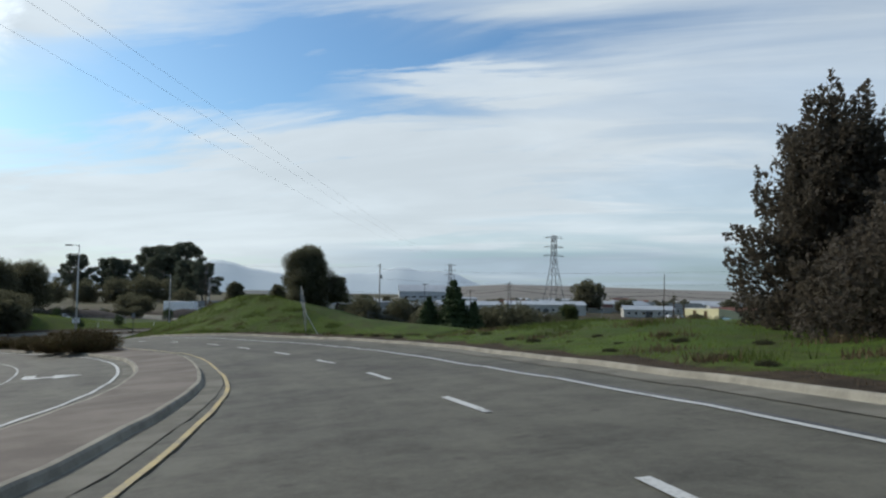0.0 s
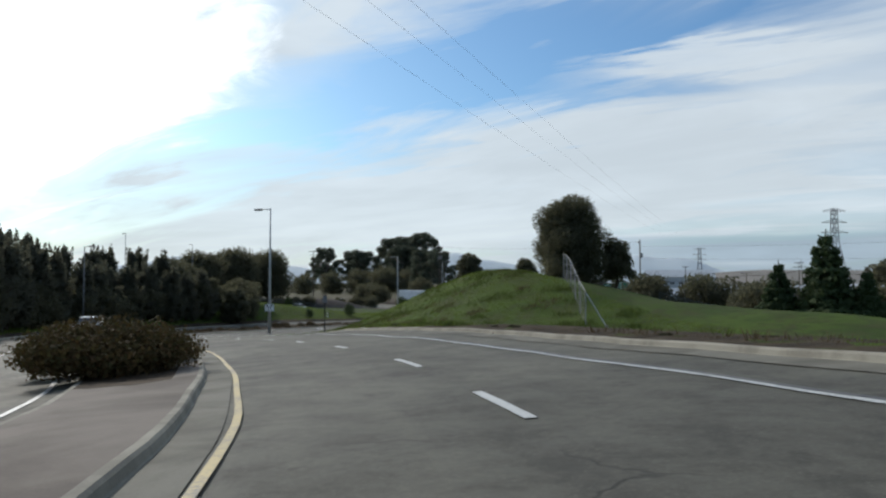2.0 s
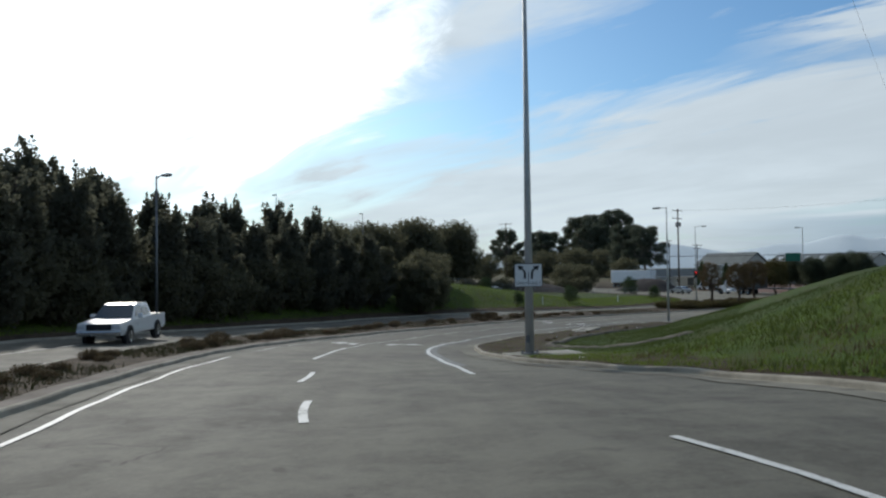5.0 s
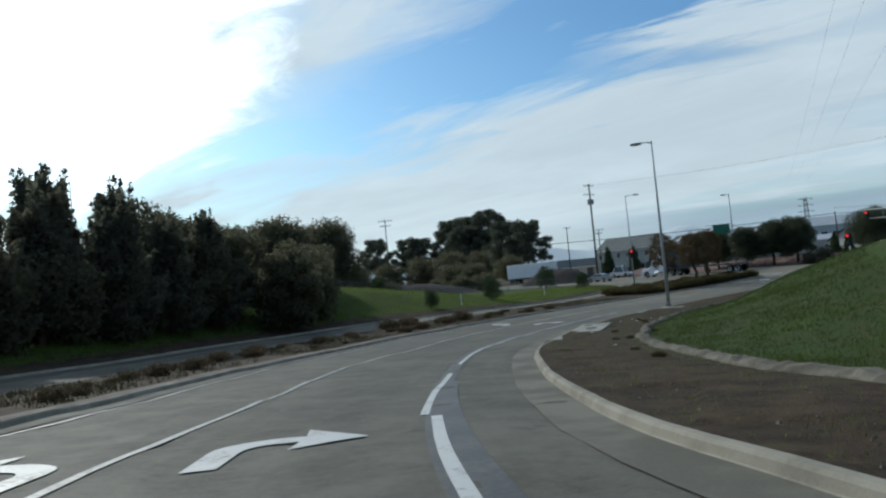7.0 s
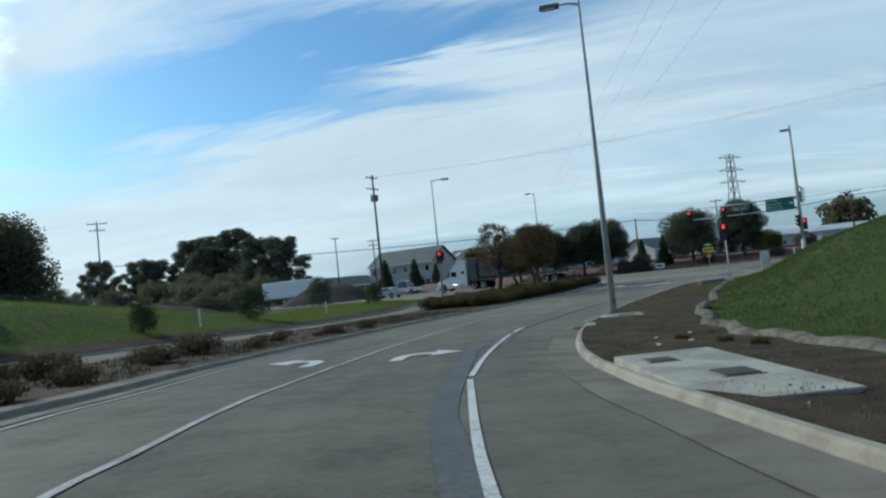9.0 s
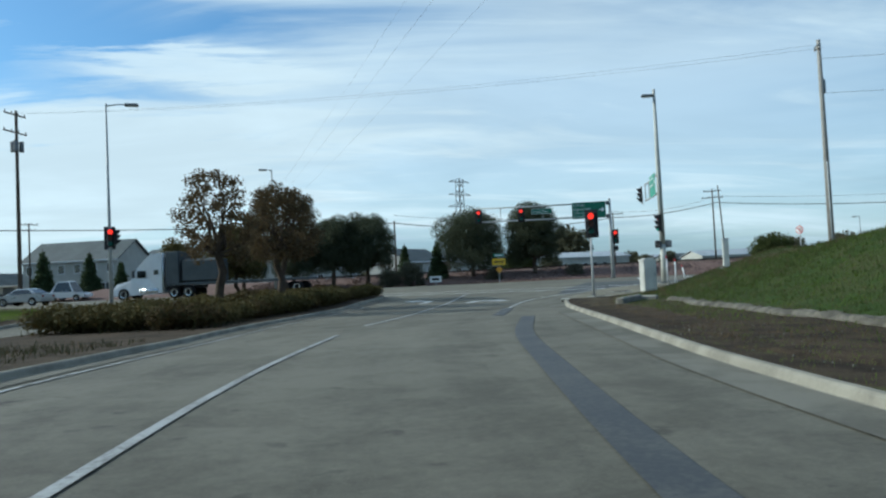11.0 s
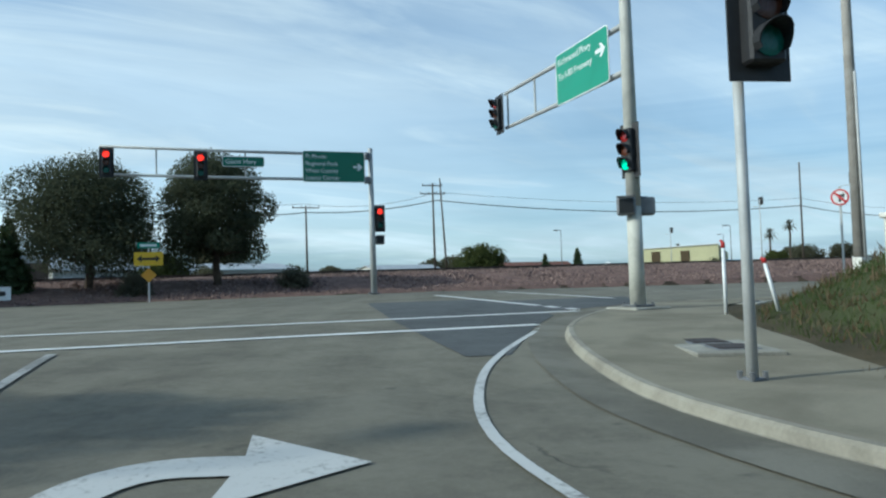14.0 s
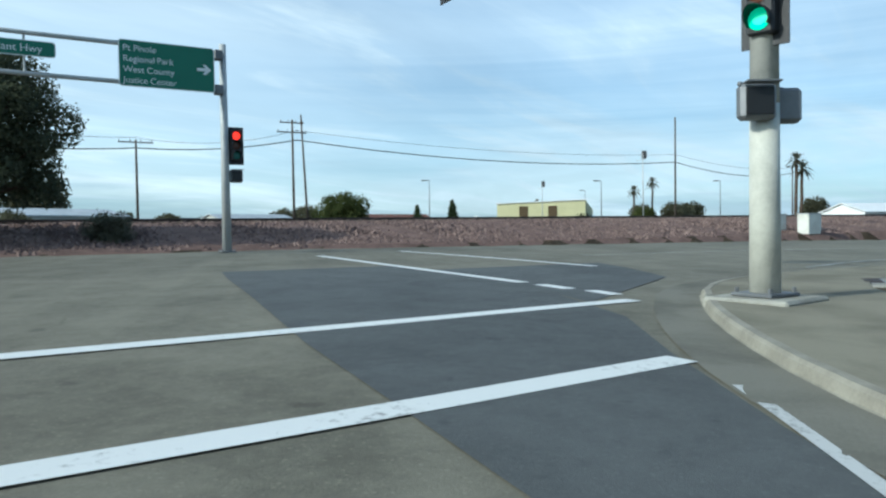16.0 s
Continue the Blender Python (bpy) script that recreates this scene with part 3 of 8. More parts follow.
def outside(x, y):
    """How far a place lies outside the paved area, to the right, to the left, and beyond the cross street."""
    x, y = np.ravel(np.asarray(x, float)), np.ravel(np.asarray(y, float))
    run, d, k = run_off(x, y)
    b = (np.c_[x, y] - ORIGIN) @ ACROSS
    return beside(RIGHT_LINE, x, y), -beside(LEFT_LINE, x, y), b - FAR_B, run, d


HILLS = [(-19.3, 83.4, 7.3, 18.6, 17.3), (-34.6, 81.2, 1.6, 15.8, 21.2), (-26.2, 129.4, 6.4, 16, 31.5), (-14.8, 181.0, 5.1, 12.6, 7.2), (7.2, 40.1, 6.3, 27.9, 29.2), (15.8, 6.2, 5.4, 18.8, 30.0), (3.7, 71.9, 3.0, 14.8, 12.5), (10, -45, 8.5, 40, 40)]


def land_z(x, y):
    """Height of the open ground; under the paved area it lies a little below the asphalt."""
    x, y = np.ravel(np.asarray(x, float)), np.ravel(np.asarray(y, float))
    r, l, f, s, d = outside(x, y)
    base = road_z(x, y)
    hill = np.full(len(x), -7.6)
    for cx, cy, h, sx, sy in HILLS:
        hill += h * np.exp(-(((x - cx) / sx) ** 2) - ((y - cy) / sy) ** 2)
    rough = 0.10 * np.sin(x * 0.55 + 1.3 * np.sin(y * 0.31)) * np.sin(y * 0.47 + 0.9 * np.sin(x * 0.4))
    wide = np.interp(s, (50, 70, 100, 115, 185), (6.0, 15.0, 15.0, 6.9, 6.9))
    flat = np.interp(s, (60, 75, 95, 110, 190), (0.6, 0.4, 1.0, 3.0, 3.0))
    w = np.clip((r - flat) / wide, 0, 1)
    w = w * w * (3 - 2 * w)
    z_right = (base + 0.13) * (1 - w) + (hill + rough) * w
    up = np.interp(s, (40, 100, 120, 150, 165, 176, 186), (0.4, 0.8, 2.0, 3.3, 3.3, 1.9, 0.2))
    wl = np.clip(l / 14, 0, 1)
    z_left = base + 0.12 + up * wl * wl * (3 - 2 * wl) + rough * wl
    wl = np.clip((l - 25) / 60, 0, 1)
    z_left = z_left * (1 - wl) + (-6.9 + rough) * wl
    z = np.where(l > 0, z_left, z_right)
    z = np.where(f > 0, -7.0 - 0.15 * np.clip(f, 0, 3) / 3, z)
    paved = (r < 0.5) & (l < 0.5) & (f < 0.5)
    far = np.hypot(x + 30, y - 100)
    z = np.where(far > 330, -7.4, z)
    return np.where(paved, base - 0.4, z), r, l, f, s


def mesh_object(name, verts, faces, mat, parent=None, smooth=False, label=""):
    me = bpy.data.meshes.new(name)
    me.from_pydata([tuple(map(float, v)) for v in verts], [], faces)
    me.materials.append(mat)
    if smooth:
        me.polygons.foreach_set("use_smooth", [True] * len(me.polygons))
    ob = new(name, me)
    if parent:
        ob.parent = parent
    if label:
        ob["label"] = label
    return ob


def grid_faces(nx, ny, keep=None):
    i, j = np.meshgrid(np.arange(nx - 1), np.arange(ny - 1), indexing="ij")
    q = np.stack([i * ny + j, (i + 1) * ny + j, (i + 1) * ny + j + 1, i * ny + j + 1], -1).reshape(-1, 4)
    return q if keep is None else q[keep.ravel()]


# ---- ground and roads ----
def build_ground():
    gx = np.r_[-4200, -2500, -1500, -900, -600, -420, -320, -250, -200, -165, -140, np.arange(-125, 45, 1.25), 46, 52, 60, 70, 82, 96, 115, 140, 180, 230, 300, 400, 600, 900, 1500, 2500, 4200]
    gy = np.r_[-3000, -1500, -800, -400, -200, -120, -80, -60, -50, np.arange(-44, 235, 1.25), 238, 246, 256, 270, 290, 315, 350, 400, 470, 560, 700, 900, 1200, 1700, 2600, 4500]
    x, y = np.meshgrid(gx, gy, indexing="ij")
    z, r, l, f, s = land_z(x, y)
    ob = mesh_object("ground", np.c_[x.ravel(), y.ravel(), z], grid_faces(len(gx), len(gy)).tolist(), GROUND, smooth=True)
    bare = np.where(l > 0, np.interp(l, (0, 1.5, 3.0, 4.5, 15, 20), (1, 0.9, 0.55, 0.0, 0.05, 0.6)), np.interp(r, (0, 1, 4), (1, 0.9, 0.0)))
    strip = np.interp(s, (60, 85, 95, 188), (0.9, 0.75, 3.4, 4.2))
    bare = np.where((l <= 0) & (f <= 0), np.interp(r - strip, (-1.5, 1.2), (1.0, 0.0)), bare)
    bare = np.where(f > 0, 0.85, bare)
    dry = np.interp(np.hypot(x + 30, y - 100).ravel(), (180, 320), (0.0, 1.0))
    end = np.clip((y - 158) / 14, 0, 1) * np.clip((188 - y) / 4, 0, 1) * np.clip((x + 56) / 8, 0, 1) * np.clip((6 - x) / 10, 0, 1)
    dry = np.maximum(dry, 0.42 * end.ravel())
    # where the right-hand ground takes the dimmed grass colour
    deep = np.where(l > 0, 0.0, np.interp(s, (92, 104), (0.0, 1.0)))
    for key, val in (("bare", bare), ("dry", dry), ("deep", deep)):
        at = ob.data.attributes.new(key, "FLOAT", "POINT")
        at.data.foreach_set("value", np.asarray(val, np.float32))
    tagged(ob, "grassy sloping ground with bare brown earth verges", "ground", kind="structure")
    return ob


def build_road():
    gx, gy = np.arange(-190, 130, 1.0), np.arange(-44, 290, 1.0)
    x, y = np.meshgrid(gx, gy, indexing="ij")
    r, l, f, s, d = outside(x, y)
    ok = ((r < 1.3) & (l < 1.3) & (f < 1.3)).reshape(x.shape)
    keep = ok[:-1, :-1] & ok[1:, :-1] & ok[1:, 1:] & ok[:-1, 1:]
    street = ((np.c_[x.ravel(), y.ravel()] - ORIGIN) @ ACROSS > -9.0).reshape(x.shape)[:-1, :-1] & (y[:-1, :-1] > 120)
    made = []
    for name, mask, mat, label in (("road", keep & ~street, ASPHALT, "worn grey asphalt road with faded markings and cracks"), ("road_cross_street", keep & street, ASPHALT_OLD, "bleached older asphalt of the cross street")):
        q = grid_faces(len(gx), len(gy), mask)
        used, inv = np.unique(q, return_inverse=True)
        vx, vy = x.ravel()[used], y.ravel()[used]
        ob = mesh_object(name, np.c_[vx, vy, road_z(vx, vy)], inv.reshape(q.shape).tolist(), mat, smooth=True)
        for key, val in (("run", s.ravel()[used]), ("off", d.ravel()[used])):
            ob.data.attributes.new(key, "FLOAT", "POINT").data.foreach_set("value", np.asarray(val, np.float32))
        made.append(tagged(ob, label, "road", kind="structure"))
    return made[0]


ground = build_ground()
road = build_road()


def strip(name, left, right, mat, dz=0.006, parent=None, label="", dz2=None, n=1):
    """A surface between two lines of places, lying dz above the road's surface."""
    left, right = np.asarray(left, float), np.asarray(right, float)
    rows = [left + (right - left) * k / n for k in range(n + 1)]
    verts = []
    for k, row in enumerate(rows):
        lift = dz if dz2 is None else dz + (dz2 - dz) * k / n
        verts += np.c_[row, road_z(row[:, 0], row[:, 1]) + lift].tolist()
    m = len(left)
    faces = [(k * m + i, (k + 1) * m + i, (k + 1) * m + i + 1, k * m + i + 1) for k in range(n) for i in range(m - 1)]
    ob = mesh_object(name, verts, faces, mat, parent, True, label)
    return ob


def turf(ob, bare=0.70):
    """Marks a strip of ground as mostly bare earth with thin turf."""
    n = len(ob.data.vertices)
    ob.data.attributes.new("bare", "FLOAT", "POINT").data.foreach_set("value", np.full(n, bare, np.float32))


def offset_line(pts, d):
    pts = np.asarray(pts, float)
    t = np.gradient(pts, axis=0)
    t /= np.linalg.norm(t, axis=1)[:, None]
    return pts + np.c_[t[:, 1], -t[:, 0]] * d


def painted(name, pts, width, mat, step=0.8, dz=0.014):
    pts = spline(pts, step)
    width = width * (0.85 if width < 0.2 and name != "lane_dash" else 1.0)
    return strip(name, offset_line(pts, width / 2), offset_line(pts, -width / 2), mat, dz, road)


def by_run(table, s0, s1, step=1.0, extra=0.0):
    s = np.arange(s0, s1 + 0.01, step)
    return place(s, np.interp(s, *table) + extra)


def kerb(name, pts, label, gutter=0.55, side=1.0, high=0.13, back=None, parent=None):
    """Gutter pan, upright face and rounded top along a line of places; side 1: the raised part lies to the right."""
    profile = [(-gutter, 0.014), (-0.02, 0.016), (0.0, 0.024), (0.02, high - 0.03), (0.05, high), (0.14, high), (0.15, high - 0.12)]
    rows = [offset_line(pts, o * side) for o, _ in profile]
    m = len(pts)
    base = road_z(*np.asarray(pts).T)
    verts = []
    for row, (o, h) in zip(rows, profile):
        verts += np.c_[row, (road_z(*row.T) if o < 0 else base) + h].tolist()
    flip = side > 0
    def faces(k0, k1):
        out = []
        for k in range(k0, k1):
            for i in range(m - 1):
                q = (k * m + i, k * m + i + 1, (k + 1) * m + i + 1, (k + 1) * m + i)
                out.append(q if not flip else q[::-1])
        return out
    ob = mesh_object(name, verts, faces(1, len(profile) - 1), KERB, parent)
    tagged(ob, label, "kerb", kind="structure")
    if gutter > 0.05:
        mesh_object("gutter", verts[: 2 * m], [tuple(v for v in q) for q in faces(0, 1)], GUTTER, ob, False, "pale concrete gutter pan")
    return ob


right_line = RIGHT_LINE
kerb("kerb_right", right_line, "pale concrete kerb along the grassy bank", 0.65)
corner_at = int(np.argmin(((right_line - (-37.3, 173.1)) ** 2).sum(1)))
verge_line = right_line[: corner_at + 1]
strip("verge", offset_line(verge_line, 0.13), offset_line(verge_line, 2.4), GROUND, 0.118, None, "", 0.02, 3)
turf(bpy.data.objects["verge"])
tagged(bpy.data.objects["verge"], "bare brown earth verge behind the kerb", "verge", kind="structure")
end_line = right_line[corner_at - 5 : corner_at + 2]
verge_end = strip("verge_corner", offset_line(end_line, 0.16), offset_line(end_line, 2.6), GROUND, 0.120, None, "", 0.155, 3)
for i, v in enumerate(verge_end.data.vertices):
    v.co.z -= (1 - i % len(end_line) / (len(end_line) - 1)) * (i // len(end_line)) / 3 * 0.13
turf(verge_end)
tagged(verge_end, "bare brown earth where the verge meets the pavement", "verge", kind="structure")
med_right = by_run(KERB_L, -38, 203, 0.9)
med_left = by_run(MED_L, -38, 203, 0.9)
nose = np.array([med_left[-1] + (med_right[-1] - med_left[-1]) * k for k in (0.25, 0.5, 0.75)]) + np.array((0.45, 0.6)) * np.array([[0.8], [1.1], [0.8]])
kerb("kerb_median", np.vstack([med_right, nose[::-1], med_left[-1:]]), "weathered concrete median kerb", 0.50, -1.0)
kerb("kerb_median_far", med_left, "weathered concrete median kerb", 0.35, 1.0)
left_line = LEFT_LINE
kerb("kerb_left", left_line, "low concrete kerb below the tree bank", 0.3, -1.0)
strip("verge_left", offset_line(left_line, -0.13), offset_line(left_line, -2.4), GROUND, 0.118, None, "", 0.02, 3)
turf(bpy.data.objects["verge_left"])
tagged(bpy.data.objects["verge_left"], "shaded earth verge below the trees", "verge", kind="structure")


def median_top(name, s0, s1, mat, label, lift=0.122):
    s = np.arange(s0, s1 + 0.01, 0.9)
    a, b = place(s, np.interp(s, *MED_L) + 0.13), place(s, np.interp(s, *KERB_L) - 0.13)
    ob = strip(name, a, b, mat, lift, None, "", None, 4)
    return tagged(ob, label, "median", kind="structure")


median_top("median_paved", -38, 44.8, MEDIAN, "brownish concrete median paving with stains")
median_top("median_soil", 44.2, 203.5, EARTH, "dry soil median with weeds")
s = np.arange(44.4, 150, 0.9)
tagged(strip("median_band", place(s, np.interp(s, *KERB_L) - 0.14), place(s, np.interp(s, *KERB_L) - 0.6), MEDIAN, 0.128), "narrow concrete band along the median kerb", "median", kind="structure")
# ---- markings ----
DASH_OFF = ((-20, 10, 24, 30, 37, 43, 48, 58, 65, 72, 78, 81, 86), (2.4, 2.3, 2.15, 1.9, 1.7, 1.85, 1.92, 1.87, 1.34, 0.5, 0.0, -0.5, -1.1))
for s0 in (-9.2, -2.7, 3.8, 10.4, 17.1, 23.7, 30.0, 36.5, 43.1, 50.9, 57.8, 63.8, 70.7, 77.7, 84.5):
    long = 1.4 if 50 < s0 < 58 else 2.3
    run = np.array((s0, s0 + long / 2, s0 + long))
    painted("lane_dash", place(run, np.interp(run, *DASH_OFF)), 0.13, WHITE, 0.4)
EDGE_R = ((-38, 8, 24, 35, 45, 62, 70, 79, 86, 94, 98, 104, 108, 116, 128, 140), (4.6, 4.75, 4.85, 4.5, 4.3, 4.55, 4.0, 3.2, 2.6, 1.9, 1.5, 0.9, 0.55, 0.55, 0.5, 1.0))
painted("edge_line", by_run(EDGE_R, -38, 84, 4.0), 0.12, WHITE)
painted("sealed_joint", by_run(EDGE_R, -38, 80, 4.0, 0.12), 0.14, SEAL, dz=0.010)
painted("edge_line", by_run(EDGE_R, 92, 113, 3.0), 0.17, WHITE)
painted("edge_line", place((113.2, 116, 118.6, 120.9), (0.39, 0.47, 0.56, 0.62)), 0.14, WHITE)
painted("edge_line", place((124, 127.8, 131.6, 134), (0.62, 0.54, 0.44, 0.50)), 0.13, WHITE)
painted("edge_line", place((134.2, 138, 144.5), (0.52, 0.70, 0.88)), 0.12, WHITE)
painted("edge_line", place((145.0, 149, 153.3, 156.2), (0.90, 1.03, 1.14, 1.19)), 0.13, WHITE)
painted("edge_line", place((157.2, 158.2, 159.2), (1.21, 1.25, 1.31)), 0.16, WHITE)
painted("lane_line", place((90.4, 91.8, 93.2), (-1.7, -1.72, -1.8)), 0.15, WHITE)
LANE2 = ((98, 101, 107, 116, 123, 129, 136, 145, 154, 159, 165, 175, 184, 192), (-2.55, -2.75, -2.95, -2.75, -2.95, -2.95, -2.7, -2.7, -2.2, -2.0, -1.8, -1.55, -1.6, -1.75))
painted("lane_line", by_run(LANE2, 98.6, 182, 4.0), 0.14, WHITE_WORN)
painted("lane_line", [place([182], [-1.58])[0], (-47.6, 167.1), (-46.5, 168.9), (-45.4, 170.9), (-43.6, 174.0)], 0.16, WHITE_WORN)
painted("lane_line", by_run(LANE2, 98.6, 107, 2.0), 0.15, WHITE, dz=0.018)
painted("lane_line", [(-43.62, 173.95), (-40.7, 179.0), (-37.3, 184.8)], 0.16, WHITE_WORN, dz=0.020)
EDGE_L = ((-38, 7, 13, 18, 22.5, 26, 31.5, 36.8, 40, 43.6, 50.6, 53, 56, 62, 67, 75, 82.5, 88, 97, 103), (-2.0, -1.8, -1.5, -1.25, -1.19, -1.22, -1.09, -1.0, -1.2, -1.42, -1.52, -1.5, -1.48, -1.88, -2.42, -3.3, -4.1, -4.75, -5.6, -5.75))
painted("edge_line_yellow", by_run(EDGE_L, -38, 68, 4.0), 0.11, YELLOW, dz=0.026)
painted("edge_line", by_run(EDGE_L, 68, 103, 4.0), 0.12, WHITE)
painted("edge_line", by_run(KERB_L, 103, 196, 4.0, 0.75), 0.11, WHITE_WORN)
painted("edge_line", by_run(MED_L, -38, 70, 4.0, -0.5), 0.12, WHITE)
painted("edge_line", by_run(MED_L, 70, 180, 5.0, -0.55), 0.11, WHITE_WORN)
painted("lane_line", by_run(MED_L, -38, 180, 5.0, -3.9), 0.10, WHITE_WORN)
painted("stop_line", cross((-21.5, -14, -8, -3.7), (-2.9, -2.75, -2.3, -1.85)), 0.30, WHITE_FRESH)
painted("turn_line", [(-42.0, 169.6), (-40.0, 172.7), (-38.4, 175.2), (-37.2, 176.8), (-35.6, 178.2), (-33.4, 179.6), (-29.6, 181.4)], 0.12, WHITE, 0.5)
painted("crosswalk_line", cross((-22.5, -14, -6, -0.8), (0.2, 0.6, 1.1, 1.55)), 0.30, WHITE_FRESH)
painted("crosswalk_line", cross((-0.4, -0.2, 0.1), (4.7, 9.5, 16.2)), 0.28, WHITE_FRESH)
painted("crosswalk_line", cross((4.2, 4.3, 4.2), (7.8, 12.5, 18.5)), 0.26, WHITE_FRESH)
for b0, b1 in ((2.2, 2.9), (3.3, 4.2)):
    painted("crosswalk_dash", cross((-0.5, -0.45, -0.4), (b0, (b0 + b1) / 2, b1)), 0.28, WHITE_FRESH, 0.3)
painted("edge_line", cross((9, 14, 22, 34), (5.2, 6.4, 7.0, 7.0)), 0.15, WHITE_WORN)
painted("lane_line", cross((8, 30, 60, 100), (12.6, 12.6, 12.6, 12.6)), 0.14, WHITE_WORN)
painted("lane_line", cross((-150, -90, -50, -30), (9.5, 9.5, 9.5, 9.5)), 0.14, WHITE_WORN)


def flat_shape(name, outline, at, heading, mat, scale=1.0, dz=0.016):
    """A flat painted figure: outline in x (right) and y (ahead), laid at a place with a heading in degrees left of +y."""
    h = radians(heading)
    pts = [(at[0] + scale * (x * math.cos(h) - y * math.sin(h)), at[1] + scale * (x * math.sin(h) + y * math.cos(h))) for x, y in outline]
    bm = bmesh.new()
    bm.faces.new([bm.verts.new((px, py, 0)) for px, py in pts])
    bmesh.ops.triangulate(bm, faces=bm.faces[:])
    bmesh.ops.subdivide_edges(bm, edges=bm.edges[:], cuts=1)
    co = np.array([v.co for v in bm.verts])
    for v, z in zip(bm.verts, road_z(co[:, 0], co[:, 1])):
        v.co.z = z + dz
    me = bpy.data.meshes.new(name)
    bm.to_mesh(me)
    bm.free()
    me.materials.append(mat)
    ob = new(name, me)
    ob.parent = road
    return ob


def turn_arrow(side):
    """A stem that bends to one side and ends in a barbed head; side 1 bends right."""
    arc = [(-0.84 + 0.74 * (1 - math.cos(t)), -0.20 + 0.84 * math.sin(t)) for t in np.linspace(0, math.pi / 2, 8)]
    inner = [(-0.48 + 0.34 * (1 - math.cos(t)), -0.26 + 0.46 * math.sin(t)) for t in np.linspace(0, math.pi / 2, 6)]
    out = [(-0.84, -1.2)] + arc + [(0.14, 0.64), (0.10, 1.22), (0.92, 0.42), (0.08, -0.40), (0.12, 0.20)] + inner[::-1] + [(-0.48, -1.2)]
    return [(side * x, y) for x, y in (out if side > 0 else out[::-1])]


def heading_at(run):
    k = np.argmin(np.abs(RUN - run))
    return math.degrees(math.atan2(-TAN[k, 0], TAN[k, 1]))


for run, off, side in ((111.3, -1.1, 1), (110.9, -4.1, -1), (150.5, -0.5, 1), (150.5, -3.95, -1), (198.7, -0.75, 1), (198.5, -4.68, -1)):
    flat_shape("turn_arrow", turn_arrow(side), place([run], [off])[0], heading_at(run), WHITE, 1.08 if run > 190 else 0.94)
flat_shape("turn_arrow", turn_arrow(-1), place([30.0], [-6.3])[0], heading_at(30) + 180, WHITE, 1.1)
# dark resurfaced areas and sealed joints
painted("sealed_joint", by_run(EDGE_R, 95, 120, 3.0, 0.10), 0.5, SEAL, dz=0.009)
painted("sealed_joint", place((119, 124, 128, 131.6, 134, 138.9, 142, 150.5, 153), (0.6, 0.57, 0.48, 0.38, 0.40, 0.50, 0.55, 0.60, 0.85)), 0.34, SEAL, dz=0.009)
painted("sealed_joint", place((152, 155, 158.3, 160.3, 164.6, 170.5, 177, 184), (1.15, 1.18, 1.21, 1.38, 1.97, 2.65, 3.0, 3.3)), 0.42, SEAL, dz=0.010)
painted("sealed_joint", [(-44.9, 164.6), (-43.4, 167.2), (-42.1, 169.5)], 0.42, SEAL, dz=0.011)
strip("dark_patch", cross((-6.9, -6.8, -6.66, -6.43, -6.2, -5.45, -4.9, -4.5), (-6.0, -5.0, -3.5, -1.6, 0.3, 4.6, 8.1, 10.2)), cross((-6.2, -5.6, -4.75, -3.55, -2.2, -0.7, -0.3, 0.0), (-6.0, -5.0, -3.5, -1.6, 0.3, 4.0, 8.6, 10.4)), ASPHALT_NEW, 0.010, road, "darker resurfaced asphalt", None, 4)
strip("dark_patch", cross((-1.6, -0.79, -0.54, -0.29), (1.6, 4.0, 6.4, 8.6)), cross((3.0, 3.6, 4.6, 5.4), (4.4, 5.4, 7.2, 9.0)), ASPHALT_NEW, 0.010, road, "darker resurfaced asphalt", None, 4)


